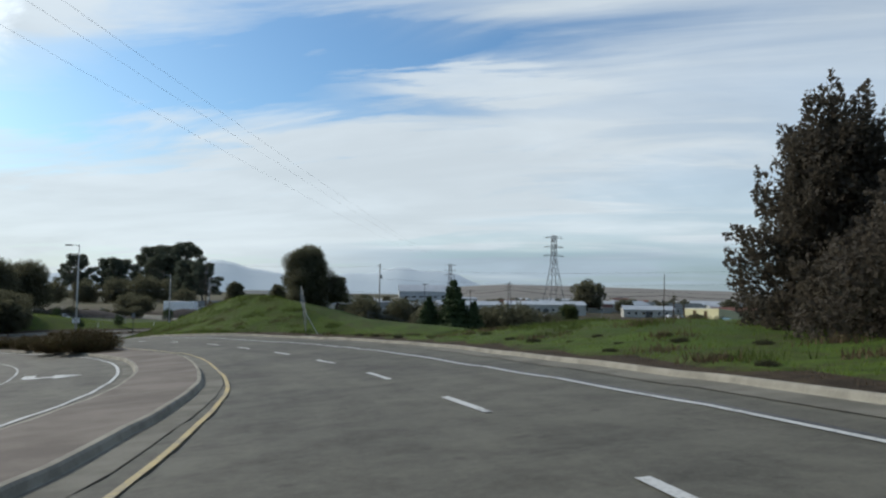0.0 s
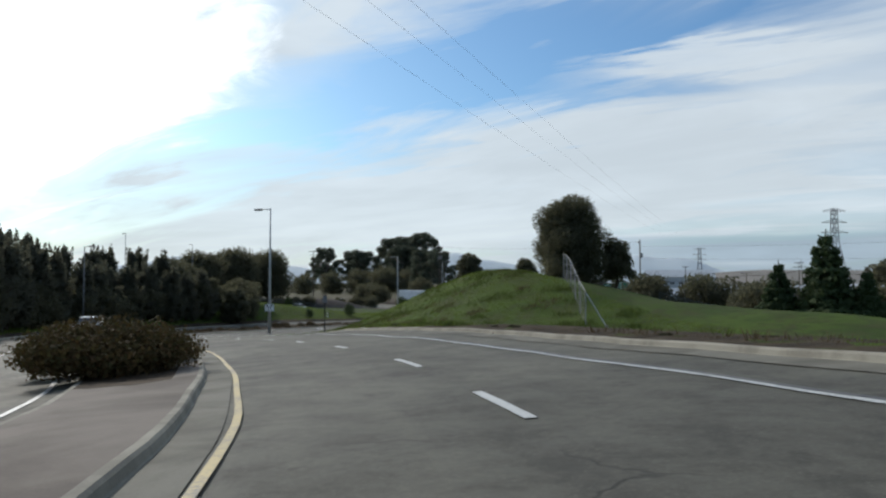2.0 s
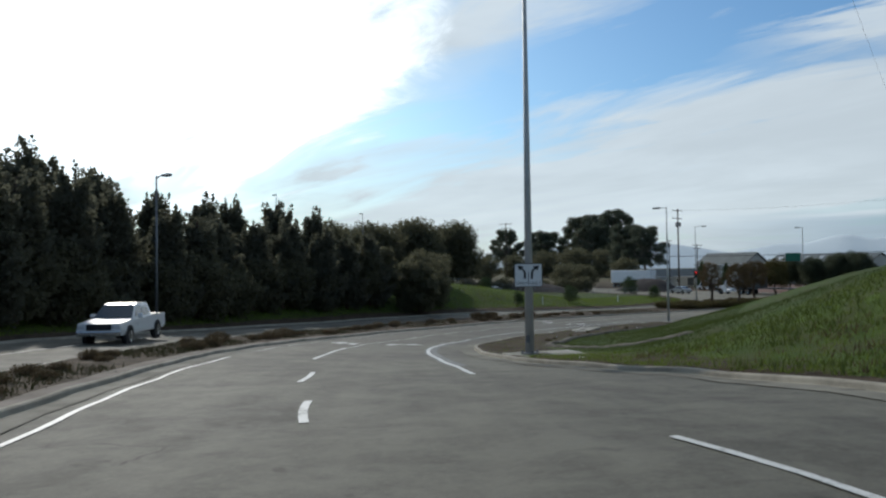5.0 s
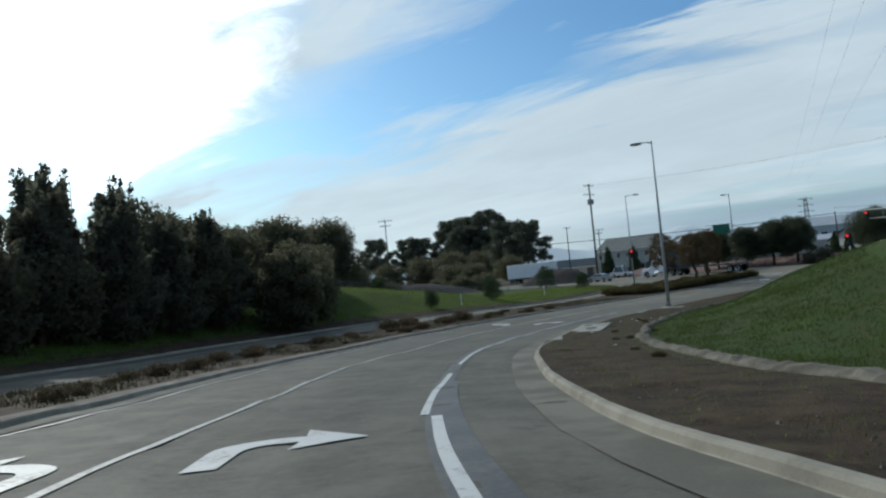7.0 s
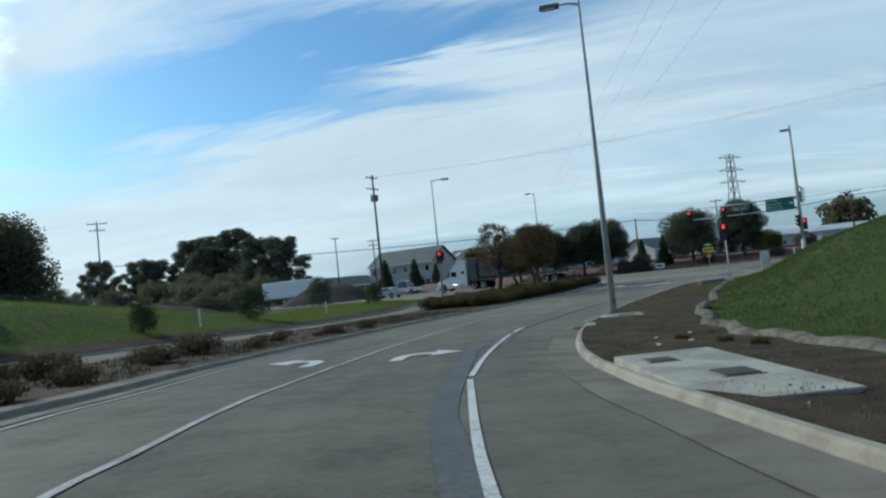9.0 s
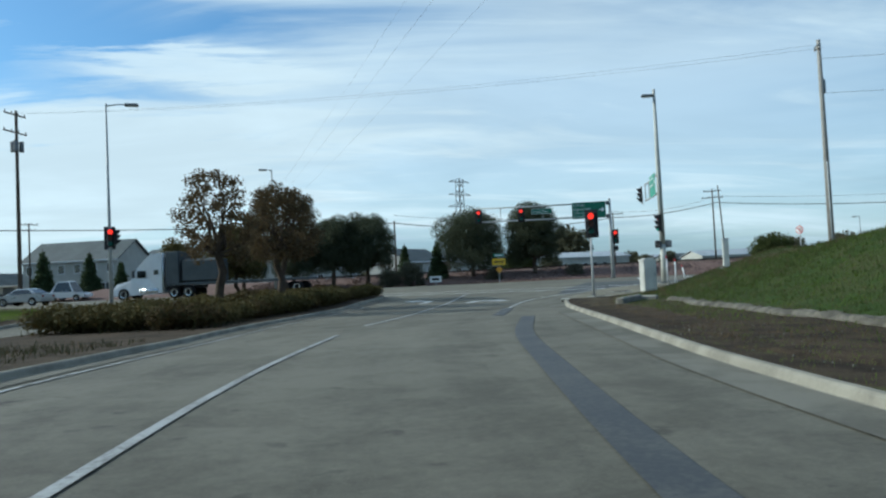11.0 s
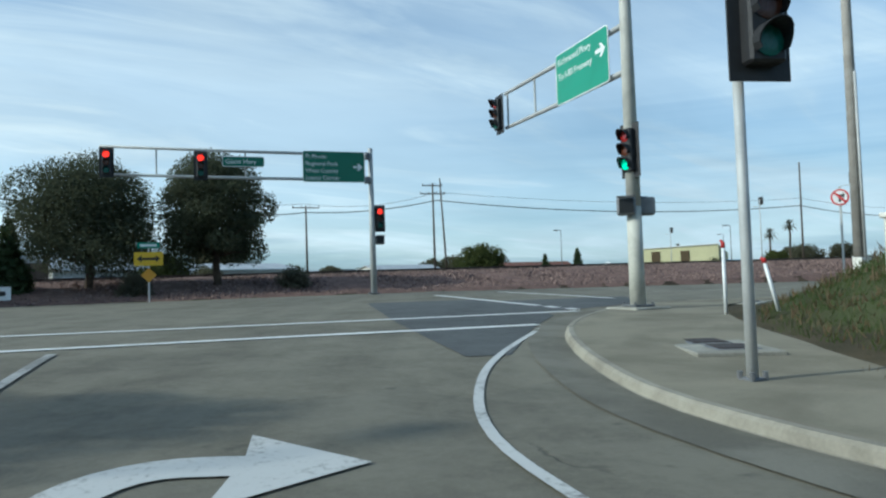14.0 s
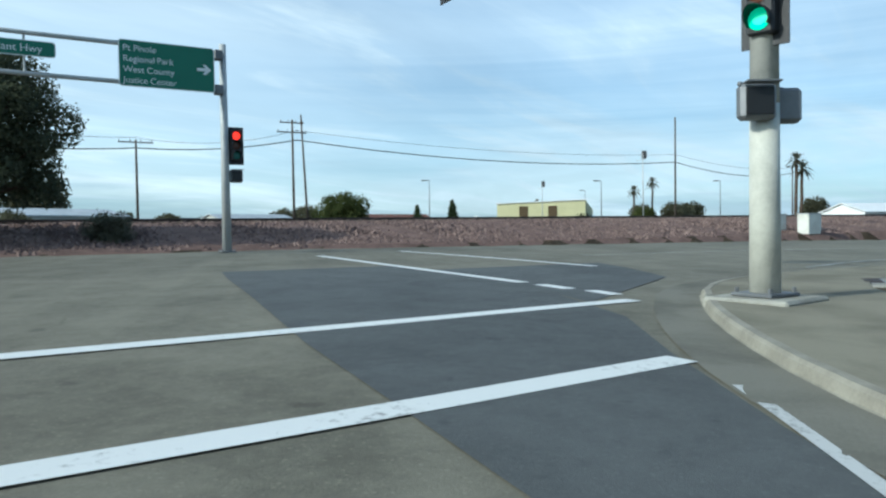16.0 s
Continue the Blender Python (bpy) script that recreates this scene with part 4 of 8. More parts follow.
# ---- tools for things ----
class Geo:
    """Gathers simple solids into one mesh."""

    def __init__(self):
        self.v, self.f = [], []

    def add(self, verts, faces):
        n = len(self.v)
        self.v += [tuple(map(float, p)) for p in verts]
        self.f += [tuple(n + i for i in q) for q in faces]
        return self

    def box(self, centre, size, bevel=0.0, m=None):
        """A block with chamfered edges."""
        h = [v / 2 for v in size]
        b = min(bevel, *[v * 0.45 for v in h]) if bevel else 0.0
        if not b:
            vs = [(sx * h[0], sy * h[1], sz * h[2]) for sx in (-1, 1) for sy in (-1, 1) for sz in (-1, 1)]
            fs = [(0, 1, 3, 2), (4, 6, 7, 5), (0, 4, 5, 1), (2, 3, 7, 6), (0, 2, 6, 4), (1, 5, 7, 3)]
        else:
            vs, idx = [], {}
            for sx in (-1, 1):
                for sy in (-1, 1):
                    for sz in (-1, 1):
                        for ax in range(3):
                            p = [sx * (h[0] - b), sy * (h[1] - b), sz * (h[2] - b)]
                            p[ax] = (sx, sy, sz)[ax] * h[ax]
                            idx[(sx, sy, sz, ax)] = len(vs)
                            vs.append(tuple(p))
            fs = []
            for ax in range(3):
                o = [i for i in range(3) if i != ax]
                for sg in (-1, 1):
                    ring = []
                    for a, c in ((-1, -1), (1, -1), (1, 1), (-1, 1)):
                        k = [0, 0, 0]
                        k[ax], k[o[0]], k[o[1]] = sg, a, c
                        ring.append(idx[(*k, ax)])
                    fs.append(tuple(ring if (sg > 0) != (ax == 1) else ring[::-1]))
                for a in (-1, 1):
                    for c in (-1, 1):
                        k0, k1 = [0, 0, 0], [0, 0, 0]
                        k0[ax], k1[ax] = -1, 1
                        k0[o[0]] = k1[o[0]] = a
                        k0[o[1]] = k1[o[1]] = c
                        fs.append((idx[(*k0, o[0])], idx[(*k1, o[0])], idx[(*k1, o[1])], idx[(*k0, o[1])]))
            for sx in (-1, 1):
                for sy in (-1, 1):
                    for sz in (-1, 1):
                        fs.append(tuple(idx[(sx, sy, sz, ax)] for ax in range(3)))
        vs = [Vector(p) + Vector(centre) for p in vs]
        if m is not None:
            vs = [m @ p for p in vs]
        return self.add(vs, fs)

    def tube(self, points, radii, n=10, cap=True):
        """A round bar along points, of one radius or one for each point."""
        pts = [Vector(p) for p in points]
        radii = radii if hasattr(radii, "__len__") else [radii] * len(pts)
        vs, fs = [], []
        for i, (p, r) in enumerate(zip(pts, radii)):
            way = (pts[min(i + 1, len(pts) - 1)] - pts[max(i - 1, 0)]).normalized()
            side = way.cross(Vector((0, 0, 1)) if abs(way.z) < 0.9 else Vector((1, 0, 0))).normalized()
            other = way.cross(side)
            vs += [p + (side * math.cos(t) + other * math.sin(t)) * r for t in (2 * math.pi * k / n for k in range(n))]
        for i in range(len(pts) - 1):
            for k in range(n):
                fs.append((i * n + k, i * n + (k + 1) % n, (i + 1) * n + (k + 1) % n, (i + 1) * n + k))
        if cap:
            fs += [tuple(range(n)), tuple(range((len(pts) - 1) * n, len(pts) * n))[::-1]]
        return self.add(vs, fs)

    def make(self, name, mat, parent=None, label="", smooth=False):
        me = bpy.data.meshes.new(name)
        me.from_pydata(self.v, [], self.f)
        bm = bmesh.new()
        bm.from_mesh(me)
        bmesh.ops.recalc_face_normals(bm, faces=bm.faces[:])
        bm.to_mesh(me)
        bm.free()
        me.materials.append(mat)
        if smooth:
            me.polygons.foreach_set("use_smooth", [len(p.vertices) == 4 for p in me.polygons])
        ob = new(name, me)
        if parent is not None:
            ob.parent = parent
        if label:
            ob["label"] = label
        return ob


def thing(name, m, label, category, group=""):
    ob = new(name)
    ob.matrix_world = m
    return tagged(ob, label, category, group)


def ground_at(x, y):
    """Height of whatever surface lies at a place."""
    z, r, l, f, s = land_z([x], [y])
    if r[0] < 0.5 and l[0] < 0.5 and f[0] < 0.5:
        return float(road_z([x], [y])[0])
    return float(z[0])


def words(text, size, mat, parent, m, name="lettering", label="", align="LEFT"):
    """Raised lettering, one mesh for each word."""
    x = 0.0
    for word in text.split(" "):
        ob = word_mesh(word, size, mat, parent, m @ Matrix.Translation((x, 0, 0)), name, label, align)
        x += max((v.co.x for v in ob.data.vertices), default=0.0) + size * 0.27
    return ob


def word_mesh(text, size, mat, parent, m, name, label, align):
    cu = bpy.data.curves.new(name, "FONT")
    cu.body, cu.size, cu.align_x, cu.extrude = text, size, align, 0.004
    tmp = bpy.data.objects.new("tmp", cu)
    scene.collection.objects.link(tmp)
    me = bpy.data.meshes.new_from_object(tmp.evaluated_get(bpy.context.evaluated_depsgraph_get()))
    bpy.data.objects.remove(tmp)
    me.materials.clear()
    me.materials.append(mat)
    ob = new(name, me)
    ob.parent = parent
    ob.matrix_local = m
    if label:
        ob["label"] = label
    return ob


def plate(name, outline, thick, mat, parent, m, label=""):
    """A flat sheet with a given outline in x, z, facing -y."""
    n = len(outline)
    vs = [m @ Vector((x, -thick / 2, z)) for x, z in outline] + [m @ Vector((x, thick / 2, z)) for x, z in outline]
    fs = [tuple(range(n)), tuple(range(n, 2 * n))[::-1]] + [(i, i + n, (i + 1) % n + n, (i + 1) % n) for i in range(n)]
    return Geo().add(vs, fs).make(name, mat, parent, label)


def rounded(w, h, r=0.06, n=4):
    out = []
    for cx, cz, a0 in ((w / 2 - r, h / 2 - r, 0), (-w / 2 + r, h / 2 - r, 90), (-w / 2 + r, -h / 2 + r, 180), (w / 2 - r, -h / 2 + r, 270)):
        out += [(cx + r * math.cos(radians(a0 + 90 * k / n)), cz + r * math.sin(radians(a0 + 90 * k / n))) for k in range(n + 1)]
    return out


ARROW = [(-0.5, -0.11), (0.08, -0.11), (-0.1, -0.36), (0.12, -0.36), (0.5, 0.0), (0.12, 0.36), (-0.1, 0.36), (0.08, 0.11), (-0.5, 0.11)]
FACE_V = math.degrees(math.atan2(-ACROSS[0], ACROSS[1]))      # turns a sheet that faces -y so that it faces back along ACROSS


# ---- signals ----
def signal_head(parent, m, lit, plate_on=True, size=1.0):
    """Three lamps in a black housing with hoods, facing -y of m; lit: 0 red, 1 amber, 2 green, None."""
    g = Geo()
    g.box((0, 0.10 * size, 0), (0.36 * size, 0.20 * size, 1.08 * size), 0.03, m)
    if plate_on:
        g.box((0, 0.17 * size, 0), (0.62 * size, 0.02, 1.36 * size), 0.008, m)
    head = g.make("signal_head", BLACK, parent, "black three-lamp traffic signal")
    on, off = (RED_ON, AMBER_ON, GREEN_ON), (LENS_RED, LENS_AMBER, LENS_GREEN)
    for k, z in enumerate((0.35, 0.0, -0.35)):
        z *= size
        lens = [m @ Vector((0.145 * size * math.cos(t) * c, -0.012 - 0.03 * (1 - c), z + 0.145 * size * math.sin(t) * c)) for c in (1.0, 0.55) for t in np.linspace(0, 2 * math.pi, 16, endpoint=False)]
        fs = [tuple(range(16, 32))] + [(i, (i + 1) % 16, 16 + (i + 1) % 16, 16 + i) for i in range(16)]
        Geo().add(lens, fs).make("lens", on[k] if lit == k else off[k], head, smooth=True)
        hood = []
        ts = np.linspace(radians(-35), radians(215), 12)
        for y, r in ((0.0, 0.165), (-0.24, 0.165), (-0.24, 0.153), (0.0, 0.153)):
            hood += [m @ Vector((r * size * math.cos(t), (y * (0.45 + 0.55 * max(0, math.sin(t)))) * size, z + r * size * math.sin(t))) for t in ts]
        n = len(ts)
        fs = [(q * n + i, q * n + i + 1, ((q + 1) % 4) * n + i + 1, ((q + 1) % 4) * n + i) for q in range(4) for i in range(n - 1)]
        Geo().add(hood, fs).make("hood", BLACK, head)
    return head


def ped_head(parent, m, glass, label):
    body = Geo().box((0, 0.10, 0), (0.46, 0.22, 0.46), 0.05, m).make("pedestrian_signal", GALV_DARK, parent, label)
    Geo().box((0, -0.02, 0), (0.36, 0.02, 0.34), 0.008, m).make("screen", glass, body)
    Geo().add([m @ Vector(p) for p in ((-0.22, -0.01, 0.21), (0.22, -0.01, 0.21), (0.22, -0.16, 0.22), (-0.22, -0.16, 0.22), (-0.22, -0.01, 0.23), (0.22, -0.01, 0.23), (0.22, -0.16, 0.24), (-0.22, -0.16, 0.24))],
              [(0, 1, 2, 3), (4, 5, 6, 7), (0, 1, 5, 4), (1, 2, 6, 5), (2, 3, 7, 6), (3, 0, 4, 7)]).make("visor", GALV_DARK, body)
    return body


def base_flange(parent, r, n=4):
    g = Geo().box((0, 0, 0.03), (r * 3.0, r * 3.0, 0.05), 0.01)
    f = g.make("base_plate", GALV_DARK, parent)
    for k in range(n):
        t = radians(45 + 90 * k)
        Geo().tube([(r * 1.75 * math.cos(t), r * 1.75 * math.sin(t), 0.05), (r * 1.75 * math.cos(t), r * 1.75 * math.sin(t), 0.12)], 0.03, 6).make("bolt", GALV_DARK, f)


def pole_shaft(parent, h, r0, r1, mat, n=12, name="pole", label=""):
    return Geo().tube([(0, 0, 0), (0, 0, h * 0.5), (0, 0, h)], [r0, (r0 + r1) / 2, r1], n).make(name, mat, parent, label, True)


def cobra_lamp(parent, h, heading, reach, mat):
    """Arm and flat luminaire at the top of a pole."""
    t = radians(heading)
    d = Vector((-math.sin(t), math.cos(t), 0))
    arm = Geo().tube([Vector((0, 0, h - 0.15)), d * reach * 0.5 + Vector((0, 0, h - 0.05)), d * reach + Vector((0, 0, h - 0.03))], [0.05, 0.04, 0.035], 8).make("lamp_arm", mat, parent, "", True)
    m = Matrix.Translation(d * (reach + 0.32) + Vector((0, 0, h - 0.06))) @ Matrix.Rotation(t, 4, "Z")
    lum = Geo().box((0, 0, 0), (0.36, 0.78, 0.15), 0.05, m).make("luminaire", GALV_DARK, arm, "grey box-shaped street luminaire")
    Geo().box((0, 0.04, -0.085), (0.28, 0.5, 0.03), 0.01, m).make("diffuser", SIGN_WHITE, arm)
    return lum


def street_lamp(x, y, top, heading, reach=0.9, r0=0.11, r1=0.05, mat=None, base=None, label="tall tapered galvanised steel street lamp", pad=False):
    z = ground_at(x, y) + 0.02 if base is None else base
    ob = thing("street_lamp", pose(x, y, z), label, "street lamp", "street lamps")
    h = top - z
    base_flange(ob, r0)
    pole_shaft(ob, h, r0, r1, mat or GALV, 12)
    cobra_lamp(ob, h, heading, reach, mat or GALV)
    Geo().box((0, -r0 - 0.01, 0.45), (0.12, 0.02, 0.22), 0.008).make("hand_hole_cover", GALV_DARK, ob)
    return ob


# lamp with the lane sign
lamp_a = street_lamp(-40.07, 83.4, 6.8, 82, 1.0, 0.13, 0.055, GALV, -4.18, "galvanised street lamp carrying a white lane sign")
sm = pose(0, -0.16, 2.35, 0, 0, 0)
face = math.degrees(math.atan2(-(-39.5 + 40.0), 75.9 - 83.4)) + 180 - 15
tm = Matrix.Rotation(radians(32), 4, "Z") @ Matrix.Translation((-0.03, -0.15, 2.27))
sign = plate("lane_sign", rounded(0.80, 0.67, 0.05), 0.012, SIGN_BLACK, lamp_a, tm, "white lane sign with two black arrows")
plate("sign_face", rounded(0.765, 0.635, 0.045), 0.010, SIGN_WHITE, sign, tm @ Matrix.Translation((0, -0.007, 0)))
BENT = [(0.05, -0.20), (0.05, 0.02), (0.08, 0.12), (0.17, 0.20), (0.13, 0.27), (0.36, 0.30), (0.28, 0.10), (0.24, 0.16), (0.16, 0.10), (0.13, 0.02), (0.13, -0.20)]
for sgn in (1, -1):
    plate("arrow", [(sgn * x * 0.80 + sgn * 0.03, z * 0.76 + 0.05) for x, z in BENT], 0.006, SIGN_BLACK, sign, tm @ Matrix.Translation((0, -0.016, 0)))
    words("ONLY", 0.12, SIGN_BLACK, sign, tm @ Matrix.Translation((sgn * 0.19, -0.015, -0.27)) @ Matrix.Rotation(radians(90), 4, "X"), align="CENTER")
plate("divider", [(-0.01, -0.28), (0.01, -0.28), (0.01, 0.1), (-0.01, 0.1)], 0.006, SIGN_BLACK, sign, tm @ Matrix.Translation((0, -0.016, 0)))
street_lamp(-50.75, 142.2, 4.6, 78, 0.8, 0.13, 0.05, GALV, -7.36)
lamp_m = street_lamp(-58.0, 190.0, 5.0, -95, 1.1, 0.12, 0.05, GALV, -7.25, "grey street lamp with a signal by a side road")
street_lamp(-71.0, 94.6, 4.5, -100, 1.0, 0.10, 0.05, GALV_DARK, None, "thin grey street lamp below dark trees")
lamp_c = street_lamp(-44.3, 218.1, 5.5, 100, 0.6, 0.14, 0.07, GALV, -7.05, "grey lamp standard beyond the crossing")
for z in (7.6, 6.2):
    Geo().tube([(0, -0.05, z), (-4.2, -0.1, z + 0.08)], [0.07, 0.05], 8).make("mast_arm", GALV, lamp_c, "", True)
arm_sign = plate("arm_sign", rounded(2.6, 1.6, 0.08), 0.03, GALV_DARK, lamp_c, Matrix.Translation((-1.7, -0.20, 6.9)), "dark green sign panel on the arm")
plate("sign_face", rounded(2.54, 1.54, 0.07), 0.012, SIGN_GREEN, arm_sign, Matrix.Translation((-1.7, -0.225, 6.9)))
for x, y, top in ((-110, 146, 10.1), (-120, 120, 10.5), (-118, 178, 9.5), (-104, 96, 11.5)):
    street_lamp(x, y, top, 60, 0.9, 0.10, 0.05, GALV_DARK, -6.0, "distant thin highway lamp standing behind trees")
tm = Matrix.Rotation(radians(12), 4, "Z") @ Matrix.Translation((0, -0.16, 4.2))
signal_head(lamp_m, tm, 0)
signal_head(lamp_m, Matrix.Translation((0.42, -0.05, 4.25)) @ Matrix.Rotation(radians(80), 4, "Z"), None, True, 0.8)

# mast on the far side, its arm back along the street
mast = thing("signal_mast", pose(-15.87, 200.4, -7.12, 0, 0, FACE_V), "galvanised signal mast with overhead signs and red signals", "traffic signal")
base_flange(mast, 0.17)
pole_shaft(mast, 7.45, 0.17, 0.12, GALV, 12)
for z in (7.08, 5.80):
    Geo().tube([(0, -0.1, z), (-6, -0.12, z + 0.02), (-12.6, -0.12, z + 0.10)], [0.085, 0.075, 0.06], 10).make("mast_arm", GALV, mast, "", True)
for x in (-12.5, -10.2, -6.2):
    Geo().tube([(x, -0.12, 5.83), (x, -0.12, 7.14)], 0.035, 8).make("strut", GALV, mast)
Geo().box((-0.2, -0.1, 7.03), (0.3, 0.3, 0.35), 0.04).make("arm_collar", GALV_DARK, mast)
Geo().box((-0.2, -0.1, 5.80), (0.3, 0.3, 0.35), 0.04).make("arm_collar", GALV_DARK, mast)
signal_head(mast, Matrix.Translation((-12.3, -0.42, 6.42)), 0)
signal_head(mast, Matrix.Translation((-8.25, -0.42, 6.35)), 0)
signal_head(mast, Matrix.Translation((0.38, -0.12, 3.85)), 0)
ped_head(mast, Matrix.Translation((0.38, -0.1, 2.75)), SIGN_BLACK, "dark pedestrian signal")


def guide_sign(parent, m, w, h, sheet, lines, size, arrow_at=None, name="guide_sign", label="", lead=1.25, arrow=0.5, top=None):
    edge = plate(name, rounded(w, h, 0.10), 0.02, SIGN_WHITE, parent, m, label)
    plate("sign_face", rounded(w - 0.06, h - 0.06, 0.08), 0.012, sheet, edge, m @ Matrix.Translation((0, -0.011, 0)))
    z = (h / 2 - size * 1.25) if top is None else top
    for k, text in enumerate(lines):
        words(text, size, SIGN_WHITE, edge, m @ Matrix.Translation((-w / 2 + 0.13, -0.019, z - k * size * lead)) @ Matrix.Rotation(radians(90), 4, "X"))
    if arrow_at:
        plate("arrow", [(arrow_at[0] + arrow * x, arrow_at[1] + arrow * z) for x, z in ARROW], 0.006, SIGN_WHITE, edge, m @ Matrix.Translation((0, -0.020, 0)))
    return edge


guide_sign(mast, Matrix.Translation((-1.93, -0.30, 6.42)), 3.12, 1.55, SIGN_GREEN, ("Pt Pinole", "Regional Park", "West County", "Justice Center"), 0.295, (1.2, 0.0), label="green guide sign with white lettering and arrow", lead=1.2, arrow=0.48)
guide_sign(mast, Matrix.Translation((-6.3, -0.32, 6.58)), 1.95, 0.50, SIGN_GREEN, ("Giant Hwy",), 0.33, name="street_sign", label="green street name sign with white border", top=-0.11)

# corner standard with lamp, arm and signals
std = thing("corner_standard", pose(-24.7, 181.7, -7.34, 0, 0, FACE_V), "cream painted lamp and signal standard on the corner", "traffic signal")
base_flange(std, 0.20)
Geo().tube([(0, 0, 0), (0, 0, 2.5)], [0.198, 0.185], 16).make("lower_shaft", POLEPAINT, std, "cream painted lower shaft", True)
Geo().tube([(0, 0, 2.503), (0, 0, 7.0), (0, 0, 12.7)], [0.183, 0.155, 0.085], 16).make("upper_shaft", POLEGREY, std, "", True)
cobra_lamp(std, 12.35, 100, 0.12, GALV_DARK)
for z in (7.15, 5.95):
    Geo().tube([(0, 0.1, z), (0.0, 3.8, z + 0.03), (0, 7.5, z + 0.1)], [0.08, 0.07, 0.06], 10).make("mast_arm", GALV, std, "", True)
for y in (3.7, 5.2, 7.3):
    Geo().tube([(0, y, 6.0), (0, y, 7.22)], 0.035, 8).make("strut", GALV, std)
FACE_A = Matrix.Rotation(radians(-90), 4, "Z")
guide_sign(std, Matrix.Translation((-0.16, 2.0, 6.58)) @ FACE_A, 2.85, 1.5, SIGN_GREEN_LIT, ("Richmond Pkwy", "To I-80 Freeway"), 0.29, (1.05, 0.18), label="green guide sign coloured lighter as if sunlit, white lettering", lead=1.5, arrow=0.5)
signal_head(std, Matrix.Translation((-0.42, 7.45, 6.5)) @ FACE_A, None)
signal_head(std, Matrix.Translation((-0.24, -0.10, 3.9)) @ Matrix.Rotation(radians(-78), 4, "Z"), 2)
ped_head(std, Matrix.Translation((-0.32, -0.16, 2.5)) @ Matrix.Rotation(radians(-30), 4, "Z"), SIGN_BLACK, "pedestrian signal with a dark screen")
ped_head(std, Matrix.Translation((0.38, 0.06, 2.5)) @ Matrix.Rotation(radians(150), 4, "Z"), GALV_DARK, "weathered pedestrian signal seen from behind")
Geo().box((0, 0.05, 2.74), (0.9, 0.06, 0.05), 0.01).make("signal_bracket", GALV_DARK, std)
foot = thing("pole_footing", pose(-24.7, 181.7, -7.5, 0, 0, FACE_V + 8), "rounded pale concrete footing of the standard", "footing")
Geo().box((0, 0, 0.08), (1.15, 1.15, 0.16), 0.05).make("footing_block", PAD, foot)

near_sig = thing("signal_post", pose(-33.8, 176.0, -7.69, 0, 0, FACE_V + 3), "slim grey signal post with a red traffic signal", "traffic signal")
base_flange(near_sig, 0.07)
pole_shaft(near_sig, 3.25, 0.062, 0.058, GALV, 12)
signal_head(near_sig, Matrix.Translation((0.02, -0.42, 3.85)) @ Matrix.Rotation(radians(-14), 4, "Z"), 0, True, 1.1)
Geo().tube([(0, -0.03, 3.2), (0.02, -0.34, 3.3)], 0.03, 8).make("bracket", BLACK, near_sig)
Geo().box((-0.05, 0.16, 4.53), (0.24, 0.34, 0.20), 0.04).make("detector", BLACK, near_sig, "small black detector on top")
Geo().tube([(0, 0, 3.15), (0, 0, 4.46)], 0.04, 8).make("bracket", BLACK, near_sig)

# ---- poles and wires ----
def cross_arm(parent, z, half, heading, mat, pins=4):
    t = radians(heading)
    m = Matrix.Translation((0, 0, z)) @ Matrix.Rotation(t, 4, "Z")
    arm = Geo().box((0, 0.12, 0), (2 * half, 0.09, 0.12), 0.015, m).make("cross_arm", mat, parent)
    for k in range(pins):
        x = -half + 0.12 + (2 * half - 0.24) * k / max(1, pins - 1)
        Geo().tube([m @ Vector((x, 0.12, 0.05)), m @ Vector((x, 0.12, 0.17)), m @ Vector((x, 0.12, 0.26))], [0.025, 0.06, 0.035], 8).make("insulator", GALV_DARK, arm)
    return arm


def utility_pole(x, y, base, top, arms, mat=None, heading=0, lean=0.0, r=0.15, cans=0, label="weathered wooden utility pole with cross arms"):
    ob = thing("utility_pole", pose(x, y, base, 0, lean, 0), label, "utility pole", "utility poles")
    h = top - base
    pole_shaft(ob, h, r, r * 0.62, mat or WOOD, 10)
    for drop, half in arms:
        cross_arm(ob, h - drop, half, heading, mat or WOOD)
    for k in range(cans):
        t = radians(120 * k + 30)
        Geo().tube([(0.38 * math.cos(t), 0.38 * math.sin(t), h - 3.6), (0.38 * math.cos(t), 0.38 * math.sin(t), h - 2.7)], 0.2, 12).make("transformer", GALV_DARK, ob, "grey transformer can")
    return ob


U1, U2 = (-66.5, 214.5), (-12.8, 179.1)
utility_pole(*U1, -7.0, 9.9, ((0.35, 1.3), (1.9, 1.4)), WOOD, 60, 0, 0.19, 3, "tall dark wooden utility pole with transformer cans")
utility_pole(*U2, -6.2, 8.7, ((0.6, 0.5),), WOOD_PALE, 60, 0, 0.21, 1, "tall pale wooden utility pole on the grassy bank")
u2 = next(o for o in scene.objects if o.get("label") == "tall pale wooden utility pole on the grassy bank")
Geo().tube([(-0.17, -0.20, 0.0), (-0.15, -0.18, 6.5)], 0.05, 8).make("conduit", GALV, u2, "pale metal conduit", True)
utility_pole(-115, 235, -7, 10.3, ((0.4, 1.6), (1.5, 1.2)), WOOD, 20)
utility_pole(-80.0, 262.0, -7, 5.4, ((0.2, 0.8),), WOOD, 20)
utility_pole(-72.0, 258.0, -7, 3.9, ((0.2, 1.2), (1.0, 0.9)), WOOD, 20)
utility_pole(12.4, 241.1, -7, 2.7, ((0.25, 1.6),), WOOD, -30)
utility_pole(24.0, 231.5, -7, 5.2, ((0.3, 1.3), (1.3, 1.6)), WOOD, -30)
